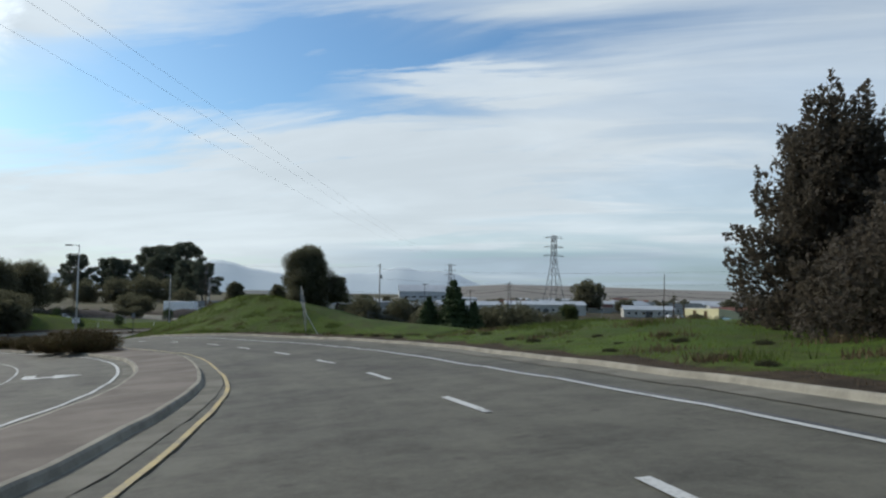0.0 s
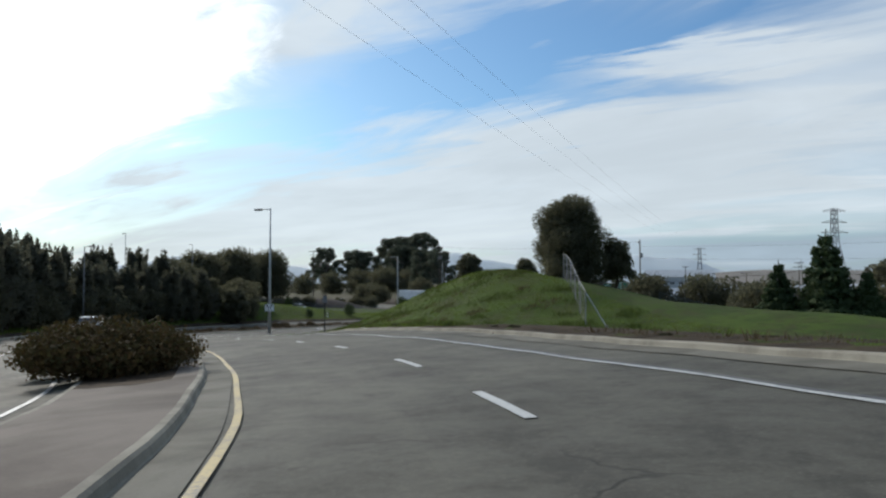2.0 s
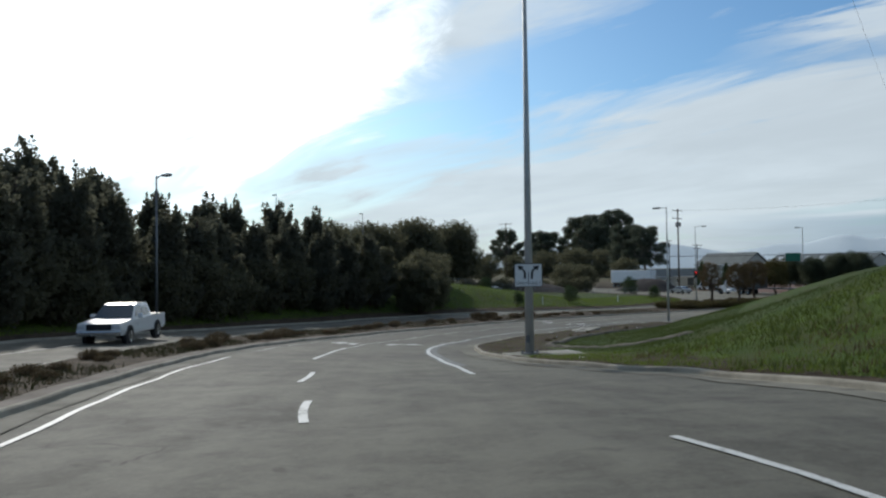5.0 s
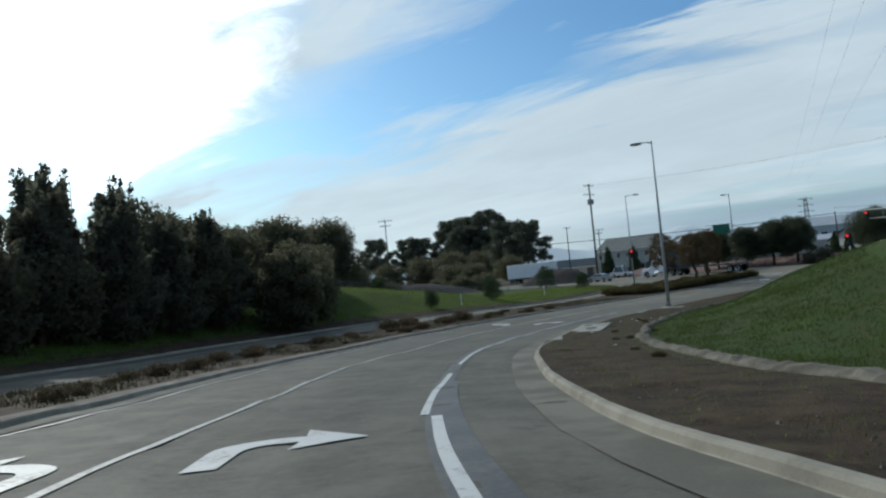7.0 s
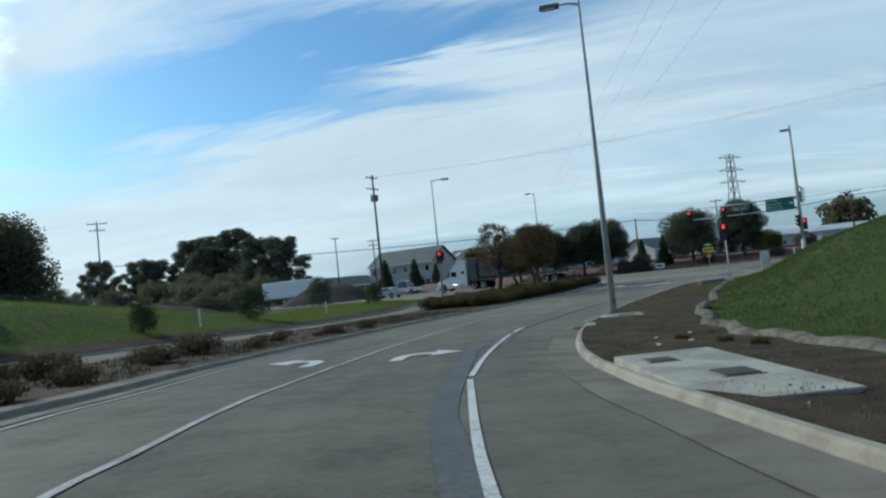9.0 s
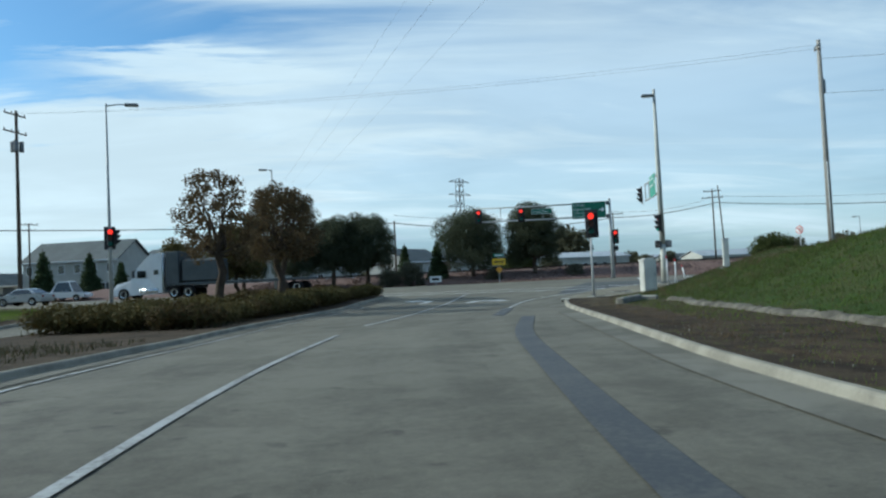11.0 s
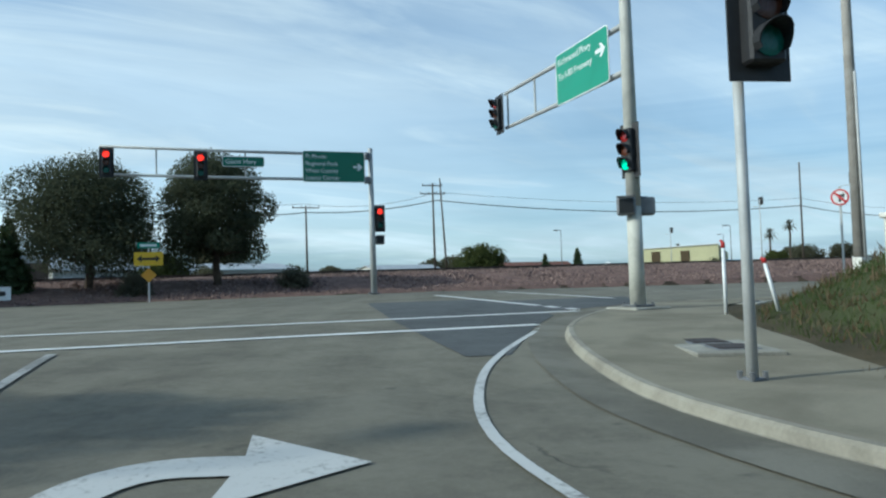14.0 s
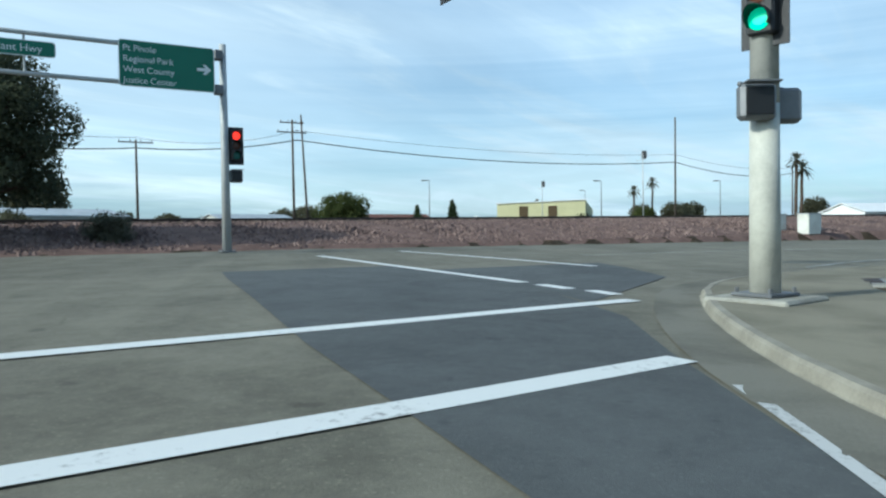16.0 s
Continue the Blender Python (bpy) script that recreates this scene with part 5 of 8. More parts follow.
utility_pole(25.2, 230.6, -7, 5.7, (), WOOD, -30, -4.0, 0.13, 0, "leaning bare wooden pole beside another pole")
utility_pole(64.0, 201.0, -7, 7.8, (), WOOD, -30, 1.0)
utility_pole(-27.0, 232.0, -7, 1.2, (), WOOD, -30)
utility_pole(110, 190, -7, 4.0, ((0.3, 1.5),), WOOD, -30)
utility_pole(-3.0, 262.0, -7, 5.0, ((0.3, 1.2),), WOOD, -30)


def wire(p0, p1, sag, r=0.013, name="overhead_wire", label="dark overhead wire sagging between poles", n=24):
    p0, p1 = Vector(p0), Vector(p1)
    pts = [p0.lerp(p1, k / n) - Vector((0, 0, 4 * sag * (k / n) * (1 - k / n))) for k in range(n + 1)]
    return tagged(Geo().tube(pts, r, 5, False).make(name, WIRE), label, "wire", "overhead wires")


for dx, dz in ((-0.9, 0.0), (0.9, -0.1)):
    wire((U1[0] + dx, U1[1] - 0.4 * dx, 9.7 + dz), (U2[0] + dx * 0.5, U2[1], 8.3 + dz), 0.9, 0.007)
for dz in (0.0, -1.2):
    wire((U2[0], U2[1], 7.4 + dz * 2), (60, 128, 6.6 + dz * 2), 0.8, 0.012)
LINE_RR = [(-27.0, 232.0, 0.9), (12.4, 241.1, 1.9), (24.3, 231.2, 3.1), (64.0, 201.0, 1.9), (110, 190, 2.6)]
for a, b in zip(LINE_RR, LINE_RR[1:]):
    wire(a, b, 0.5 if abs(a[0] - b[0]) < 20 else 1.1, 0.055)
    wire((a[0], a[1], a[2] + 1.0), (b[0], b[1], b[2] + 1.0), 0.9, 0.02)
wire((-110, 225, 2.0), (-27.0, 232.0, 0.9), 0.9, 0.05)
for dx, dz in ((-4, 0.0), (0, 1.2), (5, 0.0)):
    wire((-42 + dx, -40, 27 + dz), (-7 + dx, 480, 27 + dz), 2.0, 0.012)
# ---- plants ----
DENSE, FINE = 1.9, 0.80
def leaves(clumps, n, size, seed, flat=0.0, droop=0.0, shell=0.35, long=1.0):
    """Many small leaf blades scattered through ellipsoid clumps, thicker towards their outside."""
    rng = np.random.default_rng(seed)
    c = np.array([k[0] for k in clumps], float)
    r = np.array([k[1] for k in clumps], float)
    n = int(n * DENSE)
    size = size * FINE
    w = (r.prod(1)) ** 0.67
    k = rng.choice(len(clumps), n, p=w / w.sum())
    way = rng.normal(size=(n, 3))
    way /= np.linalg.norm(way, axis=1)[:, None]
    rad = rng.uniform(0.0, 1.0, n) ** shell * rng.uniform(0.82, 1.12, n)
    p = c[k] + way * rad[:, None] * r[k]
    nrm = way + rng.normal(scale=0.7, size=(n, 3))
    nrm[:, 2] += flat
    nrm /= np.linalg.norm(nrm, axis=1)[:, None]
    a = np.cross(nrm, rng.normal(size=(n, 3)))
    a /= np.linalg.norm(a, axis=1)[:, None]
    a[:, 2] -= droop
    b = np.cross(nrm, a)
    sz = size * rng.uniform(0.55, 1.35, (n, 1))
    a, b = a * sz * long, b * sz * 0.62
    tri = np.stack([p - a, p + a * 0.5 + b, p + a * 0.7 - b], 1).reshape(-1, 3)
    return tri, np.arange(3 * n).reshape(-1, 3)


def crown_mesh(name, clumps, n, size, mat, parent, seed, **kw):
    v, f = leaves(clumps, n, size, seed, **kw)
    me = bpy.data.meshes.new(name)
    me.from_pydata(v.tolist(), [], f.tolist())
    me.materials.append(mat)
    ob = new(name, me)
    ob.parent = parent
    return ob


def branch(g, p0, p1, r0, r1, rng, bend=0.12, n=6):
    p0, p1 = Vector(p0), Vector(p1)
    pts = [p0.lerp(p1, k / 4) + Vector(rng.normal(size=3) * bend * (p1 - p0).length * (0 if k in (0, 4) else 0.5)) for k in range(5)]
    g.tube(pts, [r0 + (r1 - r0) * k / 4 for k in range(5)], n, False)
    return pts


def broad_tree(h, w, seed, mat, label, leaf=0.24, n=6500, bare=0.18, bark=None, lumps=16, shell=0.35, lump=1.0):
    """Round-headed tree: trunk, limbs and a crown of uneven leaf clumps."""
    rng = np.random.default_rng(seed)
    ob = thing("tree", pose(0, 0, -200), label, "tree")
    trunk = Geo()
    fork = Vector((rng.normal() * 0.1, rng.normal() * 0.1, h * bare * 1.6))
    branch(trunk, (0, 0, -0.3), fork, 0.035 * h, 0.025 * h, rng, 0.08, 8)
    clumps = []
    for k in range(lumps):
        t, q = 2 * math.pi * (k * 0.618), (k + 0.5) / lumps
        z = h * (bare + 0.12 + (0.86 - bare) * q)
        out = w / 2 * math.sqrt(max(0.05, 1 - ((q - 0.38) / 0.66) ** 2)) * rng.uniform(0.5, 0.82)
        c = Vector((out * math.cos(t), out * math.sin(t), z))
        rr = w * rng.uniform(0.17, 0.27) * lump
        clumps.append((c, (rr, rr, rr * rng.uniform(0.65, 0.95))))
        if k % 2 == 0:
            branch(trunk, fork, c, 0.014 * h, 0.004 * h, rng, 0.12, 5)
    if lump > 0.9:
        clumps.append(((0, 0, h * 0.52), (w * 0.27, w * 0.27, h * 0.24)))
    trunk.make("trunk", bark or BARK, ob, "", True)
    crown_mesh("crown", clumps, n, leaf, mat, ob, seed, shell=shell)
    return ob


def spire_tree(h, w, seed, mat, label, leaf=0.22, n=5000, tiers=11, skirt=0.06):
    """Pointed conifer: whorls of drooping boughs round a straight trunk."""
    rng = np.random.default_rng(seed)
    ob = thing("conifer", pose(0, 0, -200), label, "tree")
    g = Geo()
    branch(g, (0, 0, -0.3), (0, 0, h * 0.97), 0.022 * h, 0.004 * h, rng, 0.01, 8)
    clumps = []
    for k in range(tiers):
        q = k / tiers
        z, r = h * (skirt + (0.95 - skirt) * q), w / 2 * (1 - q) ** 0.8 + 0.1
        m = 4 + int(4 * (1 - q))
        for i in range(m):
            t = 2 * math.pi * (i + rng.uniform(0, 0.6)) / m + k
            rr = r * rng.uniform(0.7, 1.05)
            c = Vector((rr * 0.62 * math.cos(t), rr * 0.62 * math.sin(t), z - 0.05 * rr))
            clumps.append((c, (rr * 0.42 + 0.12, rr * 0.42 + 0.12, h * 0.052)))
            g.tube([(0, 0, z + 0.02 * h), c * 1.15 - Vector((0, 0, 0.15 * z))], [0.006 * h, 0.002 * h], 4, False)
    g.make("trunk", BARK, ob, "", True)
    crown_mesh("crown", clumps, n, leaf, mat, ob, seed, droop=0.15, flat=0.4)
    return ob


def plume_leaves(plumes, n, size, seed):
    """Needle sprays along tapering plumes: base, tip and radius of each."""
    rng = np.random.default_rng(seed + 500)
    b, t = np.array([q[0] for q in plumes], float), np.array([q[1] for q in plumes], float)
    r = np.array([q[2] for q in plumes], float)
    n, size = int(n * DENSE), size * FINE
    w = np.linalg.norm(t - b, axis=1) * r
    k = rng.choice(len(plumes), n, p=w / w.sum())
    axis = (t - b)[k]
    u = rng.beta(1.1, 1.5, n)[:, None]
    out = rng.normal(size=(n, 3))
    out -= axis * ((out * axis).sum(1) / (axis**2).sum(1))[:, None]
    out /= np.linalg.norm(out, axis=1)[:, None]
    p = b[k] + axis * u + out * (r[k, None] * (1 - u) ** 0.8 * np.sqrt(rng.uniform(0.05, 1.1, (n, 1))))
    a = axis / np.linalg.norm(axis, axis=1)[:, None] * 0.8 + out * 0.7 + rng.normal(scale=0.35, size=(n, 3))
    a /= np.linalg.norm(a, axis=1)[:, None]
    side = np.cross(a, rng.normal(size=(n, 3)))
    side /= np.linalg.norm(side, axis=1)[:, None]
    sz = size * rng.uniform(0.6, 1.4, (n, 1))
    tri = np.stack([p - a * sz, p + a * sz * 0.4 + side * sz * 0.5, p + a * sz * 0.6 - side * sz * 0.5], 1).reshape(-1, 3)
    return tri, np.arange(3 * n).reshape(-1, 3)


def feather_pine(h, w, seed, label, n=5200, leaf=0.26, mat=None, limbs=30):
    """Dark pine: rising limbs that carry upright tapering plumes of needles round a dense heart."""
    rng = np.random.default_rng(seed)
    ob = thing("pine_tree", pose(0, 0, -200), label, "tree")
    g = Geo()
    branch(g, (0, 0, -0.3), (0, 0, h * 0.9), 0.026 * h, 0.008 * h, rng, 0.04, 8)
    plumes, heart = [], []
    for k in range(limbs):
        q = k / limbs
        z = h * (0.03 + 0.72 * q)
        r = w / 2 * (1 - 0.72 * q**1.4) * rng.uniform(0.55, 1.05)
        t = k * 2.4 + rng.uniform(-0.3, 0.3)
        d = Vector((math.cos(t), math.sin(t), 0))
        rise = h * rng.uniform(0.10, 0.22)
        base, tip = d * r * 0.35 + Vector((0, 0, z)), d * r + Vector((0, 0, z + rise))
        branch(g, (0, 0, z), base.lerp(tip, 0.7), 0.008 * h, 0.003 * h, rng, 0.1, 4)
        plumes.append((base, tip, w * rng.uniform(0.11, 0.17)))
        for turn in (-0.5, 0.5):
            d2 = Vector((math.cos(t + turn), math.sin(t + turn), 0))
            mid = base.lerp(tip, 0.45)
            plumes.append((mid, mid + d2 * r * 0.42 + Vector((0, 0, rise * rng.uniform(0.4, 1.0))), w * 0.09))
        heart.append((d * r * 0.45 + Vector((0, 0, z + 0.03 * h)), (w * 0.16, w * 0.16, h * 0.07)))
    for k in range(3):
        x, y = rng.normal(size=2) * 0.07 * w
        plumes.append(((x, y, h * 0.70), (x * 1.6, y * 1.6, h * rng.uniform(0.92, 1.0)), w * 0.10))
    g.make("trunk", BARK, ob, "", True)
    v1, f1 = plume_leaves(plumes, n * 0.62, leaf, seed)
    v2, f2 = leaves(heart, n * 0.38, leaf, seed, shell=0.45, long=1.2)
    me = bpy.data.meshes.new("crown")
    me.from_pydata(np.vstack([v1, v2]).tolist(), [], np.vstack([f1, f2 + len(v1)]).tolist())
    me.materials.append(mat or LEAF_PINE)
    new("crown", me).parent = ob
    return ob


def gum_tree(h, w, seed, label):
    """Eucalyptus: pale forking trunk, rounded clumps held apart with sky between them."""
    rng = np.random.default_rng(seed)
    ob = thing("eucalyptus", pose(0, 0, -200), label, "tree")
    g = Geo()
    fork = Vector((0, 0, h * 0.3))
    branch(g, (0, 0, -0.3), fork, 0.03 * h, 0.022 * h, rng, 0.05, 8)
    clumps = []
    for k in range(46):
        t, q = k * 2.4, (k + 0.5) / 46
        r = w / 2 * rng.uniform(0.35, 1.0) * (1.05 - 0.66 * q * q)
        c = Vector((r * math.cos(t), r * math.sin(t), h * (0.28 + 0.66 * q)))
        branch(g, fork, c, 0.012 * h, 0.003 * h, rng, 0.12, 5)
        rr = w * rng.uniform(0.07, 0.15)
        clumps.append((c, (rr, rr, rr * rng.uniform(0.5, 0.85))))
    clumps.append(((0, 0, h * 0.45), (w * 0.2, w * 0.2, h * 0.2)))
    g.make("trunk", BARK_PALE, ob, "", True)
    crown_mesh("crown", clumps, 15000, 0.36, LEAF_EUC, ob, seed, shell=0.4, droop=0.3)
    return ob


def shrub(w, h, seed, mat, label, n=2600, leaf=0.10, name="shrub", lumps=9):
    rng = np.random.default_rng(seed)
    ob = thing(name, pose(0, 0, -200), label, "shrub")
    g = Geo()
    clumps = []
    for k in range(lumps):
        t, r = k * 2.4, w / 2 * 0.62 * math.sqrt((k + 0.3) / lumps)
        hh = h * (1 - 0.45 * (r / (w / 2)) ** 2) * rng.uniform(0.75, 1.0)
        c = Vector((r * math.cos(t), r * math.sin(t), hh * 0.52))
        clumps.append((c, (w * 0.21, w * 0.21, hh * 0.5)))
        branch(g, (r * 0.2 * math.cos(t), r * 0.2 * math.sin(t), -0.1), c, 0.03, 0.01, rng, 0.1, 4)
    g.make("stem", BARK, ob)
    crown_mesh("foliage", clumps, n, leaf, mat, ob, seed, shell=0.3)
    return ob


def settle(ob, spots, label="", group=""):
    """Puts a plant at the first spot and copies of it at the rest: x, y, turn, scale, and a base height if not the ground's."""
    for k, (x, y, turn, scale, *base) in enumerate(spots):
        z = base[0] if base else ground_at(x, y)
        m = pose(x, y, z, 0, 0, turn) @ Matrix.Scale(scale, 4)
        if k == 0:
            ob.matrix_world = m
            if group:
                ob["group"] = group
        else:
            copy = copy_thing(ob, pose(0, 0, 0))
            copy.matrix_basis = m
    return ob


# knoll and meadow
settle(broad_tree(8.2, 6.9, 11, LEAF_DARK, "large round dark-leaved tree on the grassy knoll", 0.135, 34000, 0.02, lumps=38, lump=0.92), [(-14.2, 86.0, 0, 0.85, -0.45)])
settle(broad_tree(4.6, 3.0, 12, LEAF_DARK, "small dark tree on the slope of the knoll", 0.16, 3600, 0.25), [(-23.4, 88.5, 0, 0.85, -1.4), (-20.4, 99.5, 70, 0.8, -1.3), (-10.6, 86.6, 140, 0.95, -1.0)], group="knoll trees")
settle(spire_tree(9.0, 6.2, 13, LEAF_CONE, "broad dark-green conifer beyond the meadow", 0.28, 6500), [(3.1, 79.2, 0, 0.88, -4.0), (0.4, 80.4, 40, 0.66, -4.0), (5.3, 78.6, 110, 0.62, -4.2), (7.2, 88.0, 60, 0.62, -5.5)])
settle(broad_tree(6.5, 7.5, 14, LEAF_DARK, "dark reddish tree below the meadow", 0.26, 4200, 0.05), [(-3.3, 101.7, 0, 0.9, -5.4), (-8.8, 101.7, 60, 0.85, -5.0), (1.6, 96.0, 130, 0.85, -5.6), (0.2, 91.4, 20, 0.7, -4.9), (7.6, 87.2, 220, 0.75, -5.2), (10.4, 84.6, 300, 0.85, -5.4), (14.5, 88.0, 80, 0.8, -6.0)], group="trees below the meadow")
settle(feather_pine(9.4, 7.6, 15, "large feathery dark tree beside the road", 26000, 0.115, LEAF_ROADSIDE, 40), [(12.9, 20.2, 0, 1.0, -0.6)])
settle(feather_pine(9.2, 7.8, 17, "tall feathery dark pine beside the road", 26000, 0.115, LEAF_ROADSIDE, 44), [(14.2, 14.6, 40, 1.0, -0.3)])
settle(broad_tree(5.0, 6.6, 18, LEAF_ROADSIDE, "dense dark skirt of brush below the pines", 0.11, 16000, 0.0, lumps=16), [(13.4, 16.6, 0, 0.85, -0.5)])

settle(broad_tree(3.0, 5.6, 36, LEAF_DARK, "dark tangled bush below the meadow", 0.2, 3000, 0.0, lumps=12), [(x, y, 53.0 * k, 0.85 + 0.07 * (k % 3), z) for k, (x, y, z) in enumerate(((-11.0, 100.0, -5.0), (-6.0, 100.5, -5.2), (-1.0, 98.5, -5.3), (0.8, 94.0, -5.0), (3.5, 91.5, -5.0), (5.5, 89.0, -5.0), (8.8, 86.5, -5.2), (12.0, 85.5, -5.5), (16.5, 86.0, -5.8)))], group="bushes below the meadow")

# dark tree bank to the left
bank = [feather_pine(9.5, 7.0, 20 + k, "tall feathery dark pine in the roadside tree bank", 7000, 0.22) for k in range(3)]
spots = [[], [], []]
rng = np.random.default_rng(5)
FRONT = ((44, 92, 104, 116, 122, 134, 146), (11.0, 10.2, 10.6, 11.0, 9.4, 9.4, 9.2))
REAR = ((44, 92, 104, 116, 122, 128, 134, 146), (13.6, 12.6, 13.0, 13.0, 12.6, 11.8, 11.2, 11.0))
for row, (tall, deep_, gap) in enumerate(((FRONT, 5.0, 3.4), (REAR, 12.0, 4.2))):
    for k, run in enumerate(np.arange(44, 147, gap)):
        off = float(np.interp(run, *MED_L) - np.interp(run, *LEFT_W)) - deep_ - rng.uniform(-1.2, 1.2)
        x, y = place([run], [off])[0]
        spots[(k + row) % 3].append((x, y, rng.uniform(0, 360), float(np.interp(run, *tall)) / 10.0 * rng.uniform(0.84, 1.0)))
for ob, sp in zip(bank, spots):
    settle(ob, sp, group="roadside tree bank")
under = broad_tree(4.6, 6.4, 30, LEAF_DARK, "dense dark undergrowth below the pines", 0.24, 3600, 0.0, lumps=14)
sp = []
for run in np.arange(46, 141, 3.6):
    off = float(np.interp(run, *MED_L) - np.interp(run, *LEFT_W)) - rng.uniform(4.4, 6.4)
    x, y = place([run], [off])[0]
    sp.append((x, y, rng.uniform(0, 360), rng.uniform(0.8, 1.1)))
sp += [(-78.6, 139.0, 20, 0.8), (-80.6, 142.5, 200, 0.85), (-83.0, 146.5, 90, 0.9), (-86.0, 151.5, 140, 0.7), (-79.0, 136.0, 300, 0.7)]
settle(under, sp, group="undergrowth")
settle(broad_tree(5.6, 6.6, 31, LEAF_DARK, "large round dark oak above the green bank", 0.18, 9000, 0.0), [(-93.5, 142, 110, 1.2), (-90, 134.5, 200, 1.2), (-98, 166, 250, 0.9)], group="oaks above the bank")
settle(broad_tree(5.2, 4.4, 32, LEAF_DARK, "big round-topped bush at the end of the tree bank", 0.17, 8000, 0.0), [(-76.2, 133.4, 0, 1.05), (-82.0, 133.5, 120, 1.1), (-80.5, 128.5, 220, 1.1)], group="round bushes")
settle(feather_pine(9.2, 5.0, 33, "slender open pine with a thin crown", 3000), [(-80.6, 117.4, 0, 1.0), (-79.3, 120.8, 90, 1.0)])
# far groups
settle(broad_tree(18.5, 17.5, 34, LEAF_DARK, "huge spreading dark oak behind the green strip", 0.42, 16000, 0.14, lumps=40), [(-117.6, 211.8, 0, 0.80, -6.9), (-119.9, 198.6, 80, 0.81, -6.9), (-121.5, 185.8, 200, 0.74, -6.9)], group="spreading oaks")
dark_hedge = broad_tree(3.0, 5.6, 35, LEAF_DARK, "low dark bush in the hedge behind the green strip", 0.2, 3000, 0.0, lumps=12)
settle(dark_hedge, [(-116.0 + 3.9 * k, 207.0 + 1.7 * k, 67.0 * k, 0.72 + 0.06 * (k % 4), -7.1) for k in range(8)], group="hedge behind the strip")
gums = [gum_tree(26, 20, 40 + k, "tall grey-green eucalyptus with rounded leaf clumps") for k in range(3)]
settle(gums[0], [(-174.2, 511.8, 0, 1.68, -7.4), (-233.0, 522.4, 40, 1.22, -7.4), (-187.0, 498.0, 200, 1.30, -7.4)], group="eucalyptus grove")
settle(gums[1], [(-201.2, 524.1, 0, 1.58, -7.4), (-114.7, 362.4, 90, 0.90, -7.4), (-222.0, 515.0, 130, 1.2, -7.4)], group="eucalyptus grove")
settle(gums[2], [(-189.0, 515.0, 0, 1.58, -7.4), (-260.0, 532.0, 60, 1.34, -7.4), (-125.0, 371.0, 170, 0.94, -7.4)], group="eucalyptus grove")
settle(broad_tree(9, 14, 45, LEAF_DARK, "dense dark tree under the eucalyptus grove", 0.45, 3600, 0.0), [(-158.0, 446.4, 0, 1.5, -7.4), (-176.0, 446, 80, 1.6, -7.4), (-196.0, 452.0, 150, 1.44, -7.4), (-212.1, 446.2, 20, 1.3, -7.4), (-224.1, 431.2, 240, 1.2, -7.4), (-106.5, 268.5, 100, 0.62, -7.3), (-112.5, 271.0, 300, 0.66, -7.3), (-117.0, 345.0, 40, 0.9, -7.4)], group="grove undergrowth")
settle(broad_tree(4.0, 4.2, 46, LEAF_CONE, "small dark evergreen on the green strip", 0.14, 2600, 0.0), [(-73.0, 202.5, 0, 0.78), (-71.7, 168.1, 70, 0.58), (-73.7, 154.3, 130, 0.40), (-65.3, 191.4, 190, 0.5), (-86.0, 168.0, 10, 0.5)], group="small evergreens")
# trees beyond the crossing
cr = broad_tree(7.2, 6.0, 50, LEAF_DENSE, "large dense dark tree beyond the crossing", 0.10, 26000, 0.20, lumps=26, shell=0.25, lump=0.91)
settle(cr, [(-35.2, 216.0, 0, 1.0, -7.1), (-38.6, 216.6, 140, 0.97, -7.1), (-42.6, 217.5, 80, 0.88, -7.1), (-47.0, 222.0, 160, 0.9, -7.1), (-19.1, 209.6, 300, 1.05, -7.1)], group="trees beyond the crossing")
settle(broad_tree(7.1, 7.5, 58, LEAF_DENSE, "broad dense dark tree beyond the crossing", 0.10, 30000, 0.20, lumps=28, shell=0.25, lump=0.91), [(-24.6, 213.0, 30, 0.99, -7.1)])
settle(broad_tree(4.6, 7.2, 51, LEAF_GOLD, "yellow-green rounded tree beyond the railway", 0.22, 5200, 0.15), [(44.7, 240.9, 0, 1.05, -7), (76, 208, 60, 0.62, -7), (6, 262, 20, 0.9, -7), (-12, 268, 200, 0.8, -7)], group="trees beyond the railway")
settle(broad_tree(5.0, 7.0, 52, LEAF_DARK, "round dark bush beyond the railway", 0.26, 3200, 0.0), [(74, 203, 0, 0.72, -7), (88, 222, 50, 0.6, -7), (20, 275, 90, 0.7, -7), (34, 262, 0, 0.6, -7)], group="bushes beyond the railway")
settle(spire_tree(7.5, 4.2, 53, LEAF_CONE, "dark pointed conifer beyond the crossing", 0.26, 3000), [(-28.1, 214.1, 0, 0.66, -7.1), (-28.8, 222.8, 30, 0.66, -7), (37.6, 224.7, 60, 0.5, -7), (39.6, 221.2, 140, 0.58, -7), (-64.0, 252, 30, 0.9, -7), (-60, 249, 100, 0.7, -7), (-69.5, 251, 210, 0.95, -7)], group="pointed conifers")
settle(broad_tree(3.2, 4.6, 54, LEAF_PINE, "dark low bush before the house", 0.16, 3000, 0.0), [(-32.0, 211.6, 0, 0.66, -7.1), (-34.0, 212.4, 60, 0.5, -7.1), (-16.4, 206.2, 60, 0.42, -7.1), (-23.9, 209.4, 0, 0.4, -7.1)], group="low dark bushes")
settle(broad_tree(6.3, 3.8, 55, LEAF_AUTUMN, "thin-leaved young tree in the median bed", 0.10, 2800, 0.26, lumps=34, shell=0.5, lump=0.6), [(-53.0, 176.0, 0, 1.0, -7.45)])
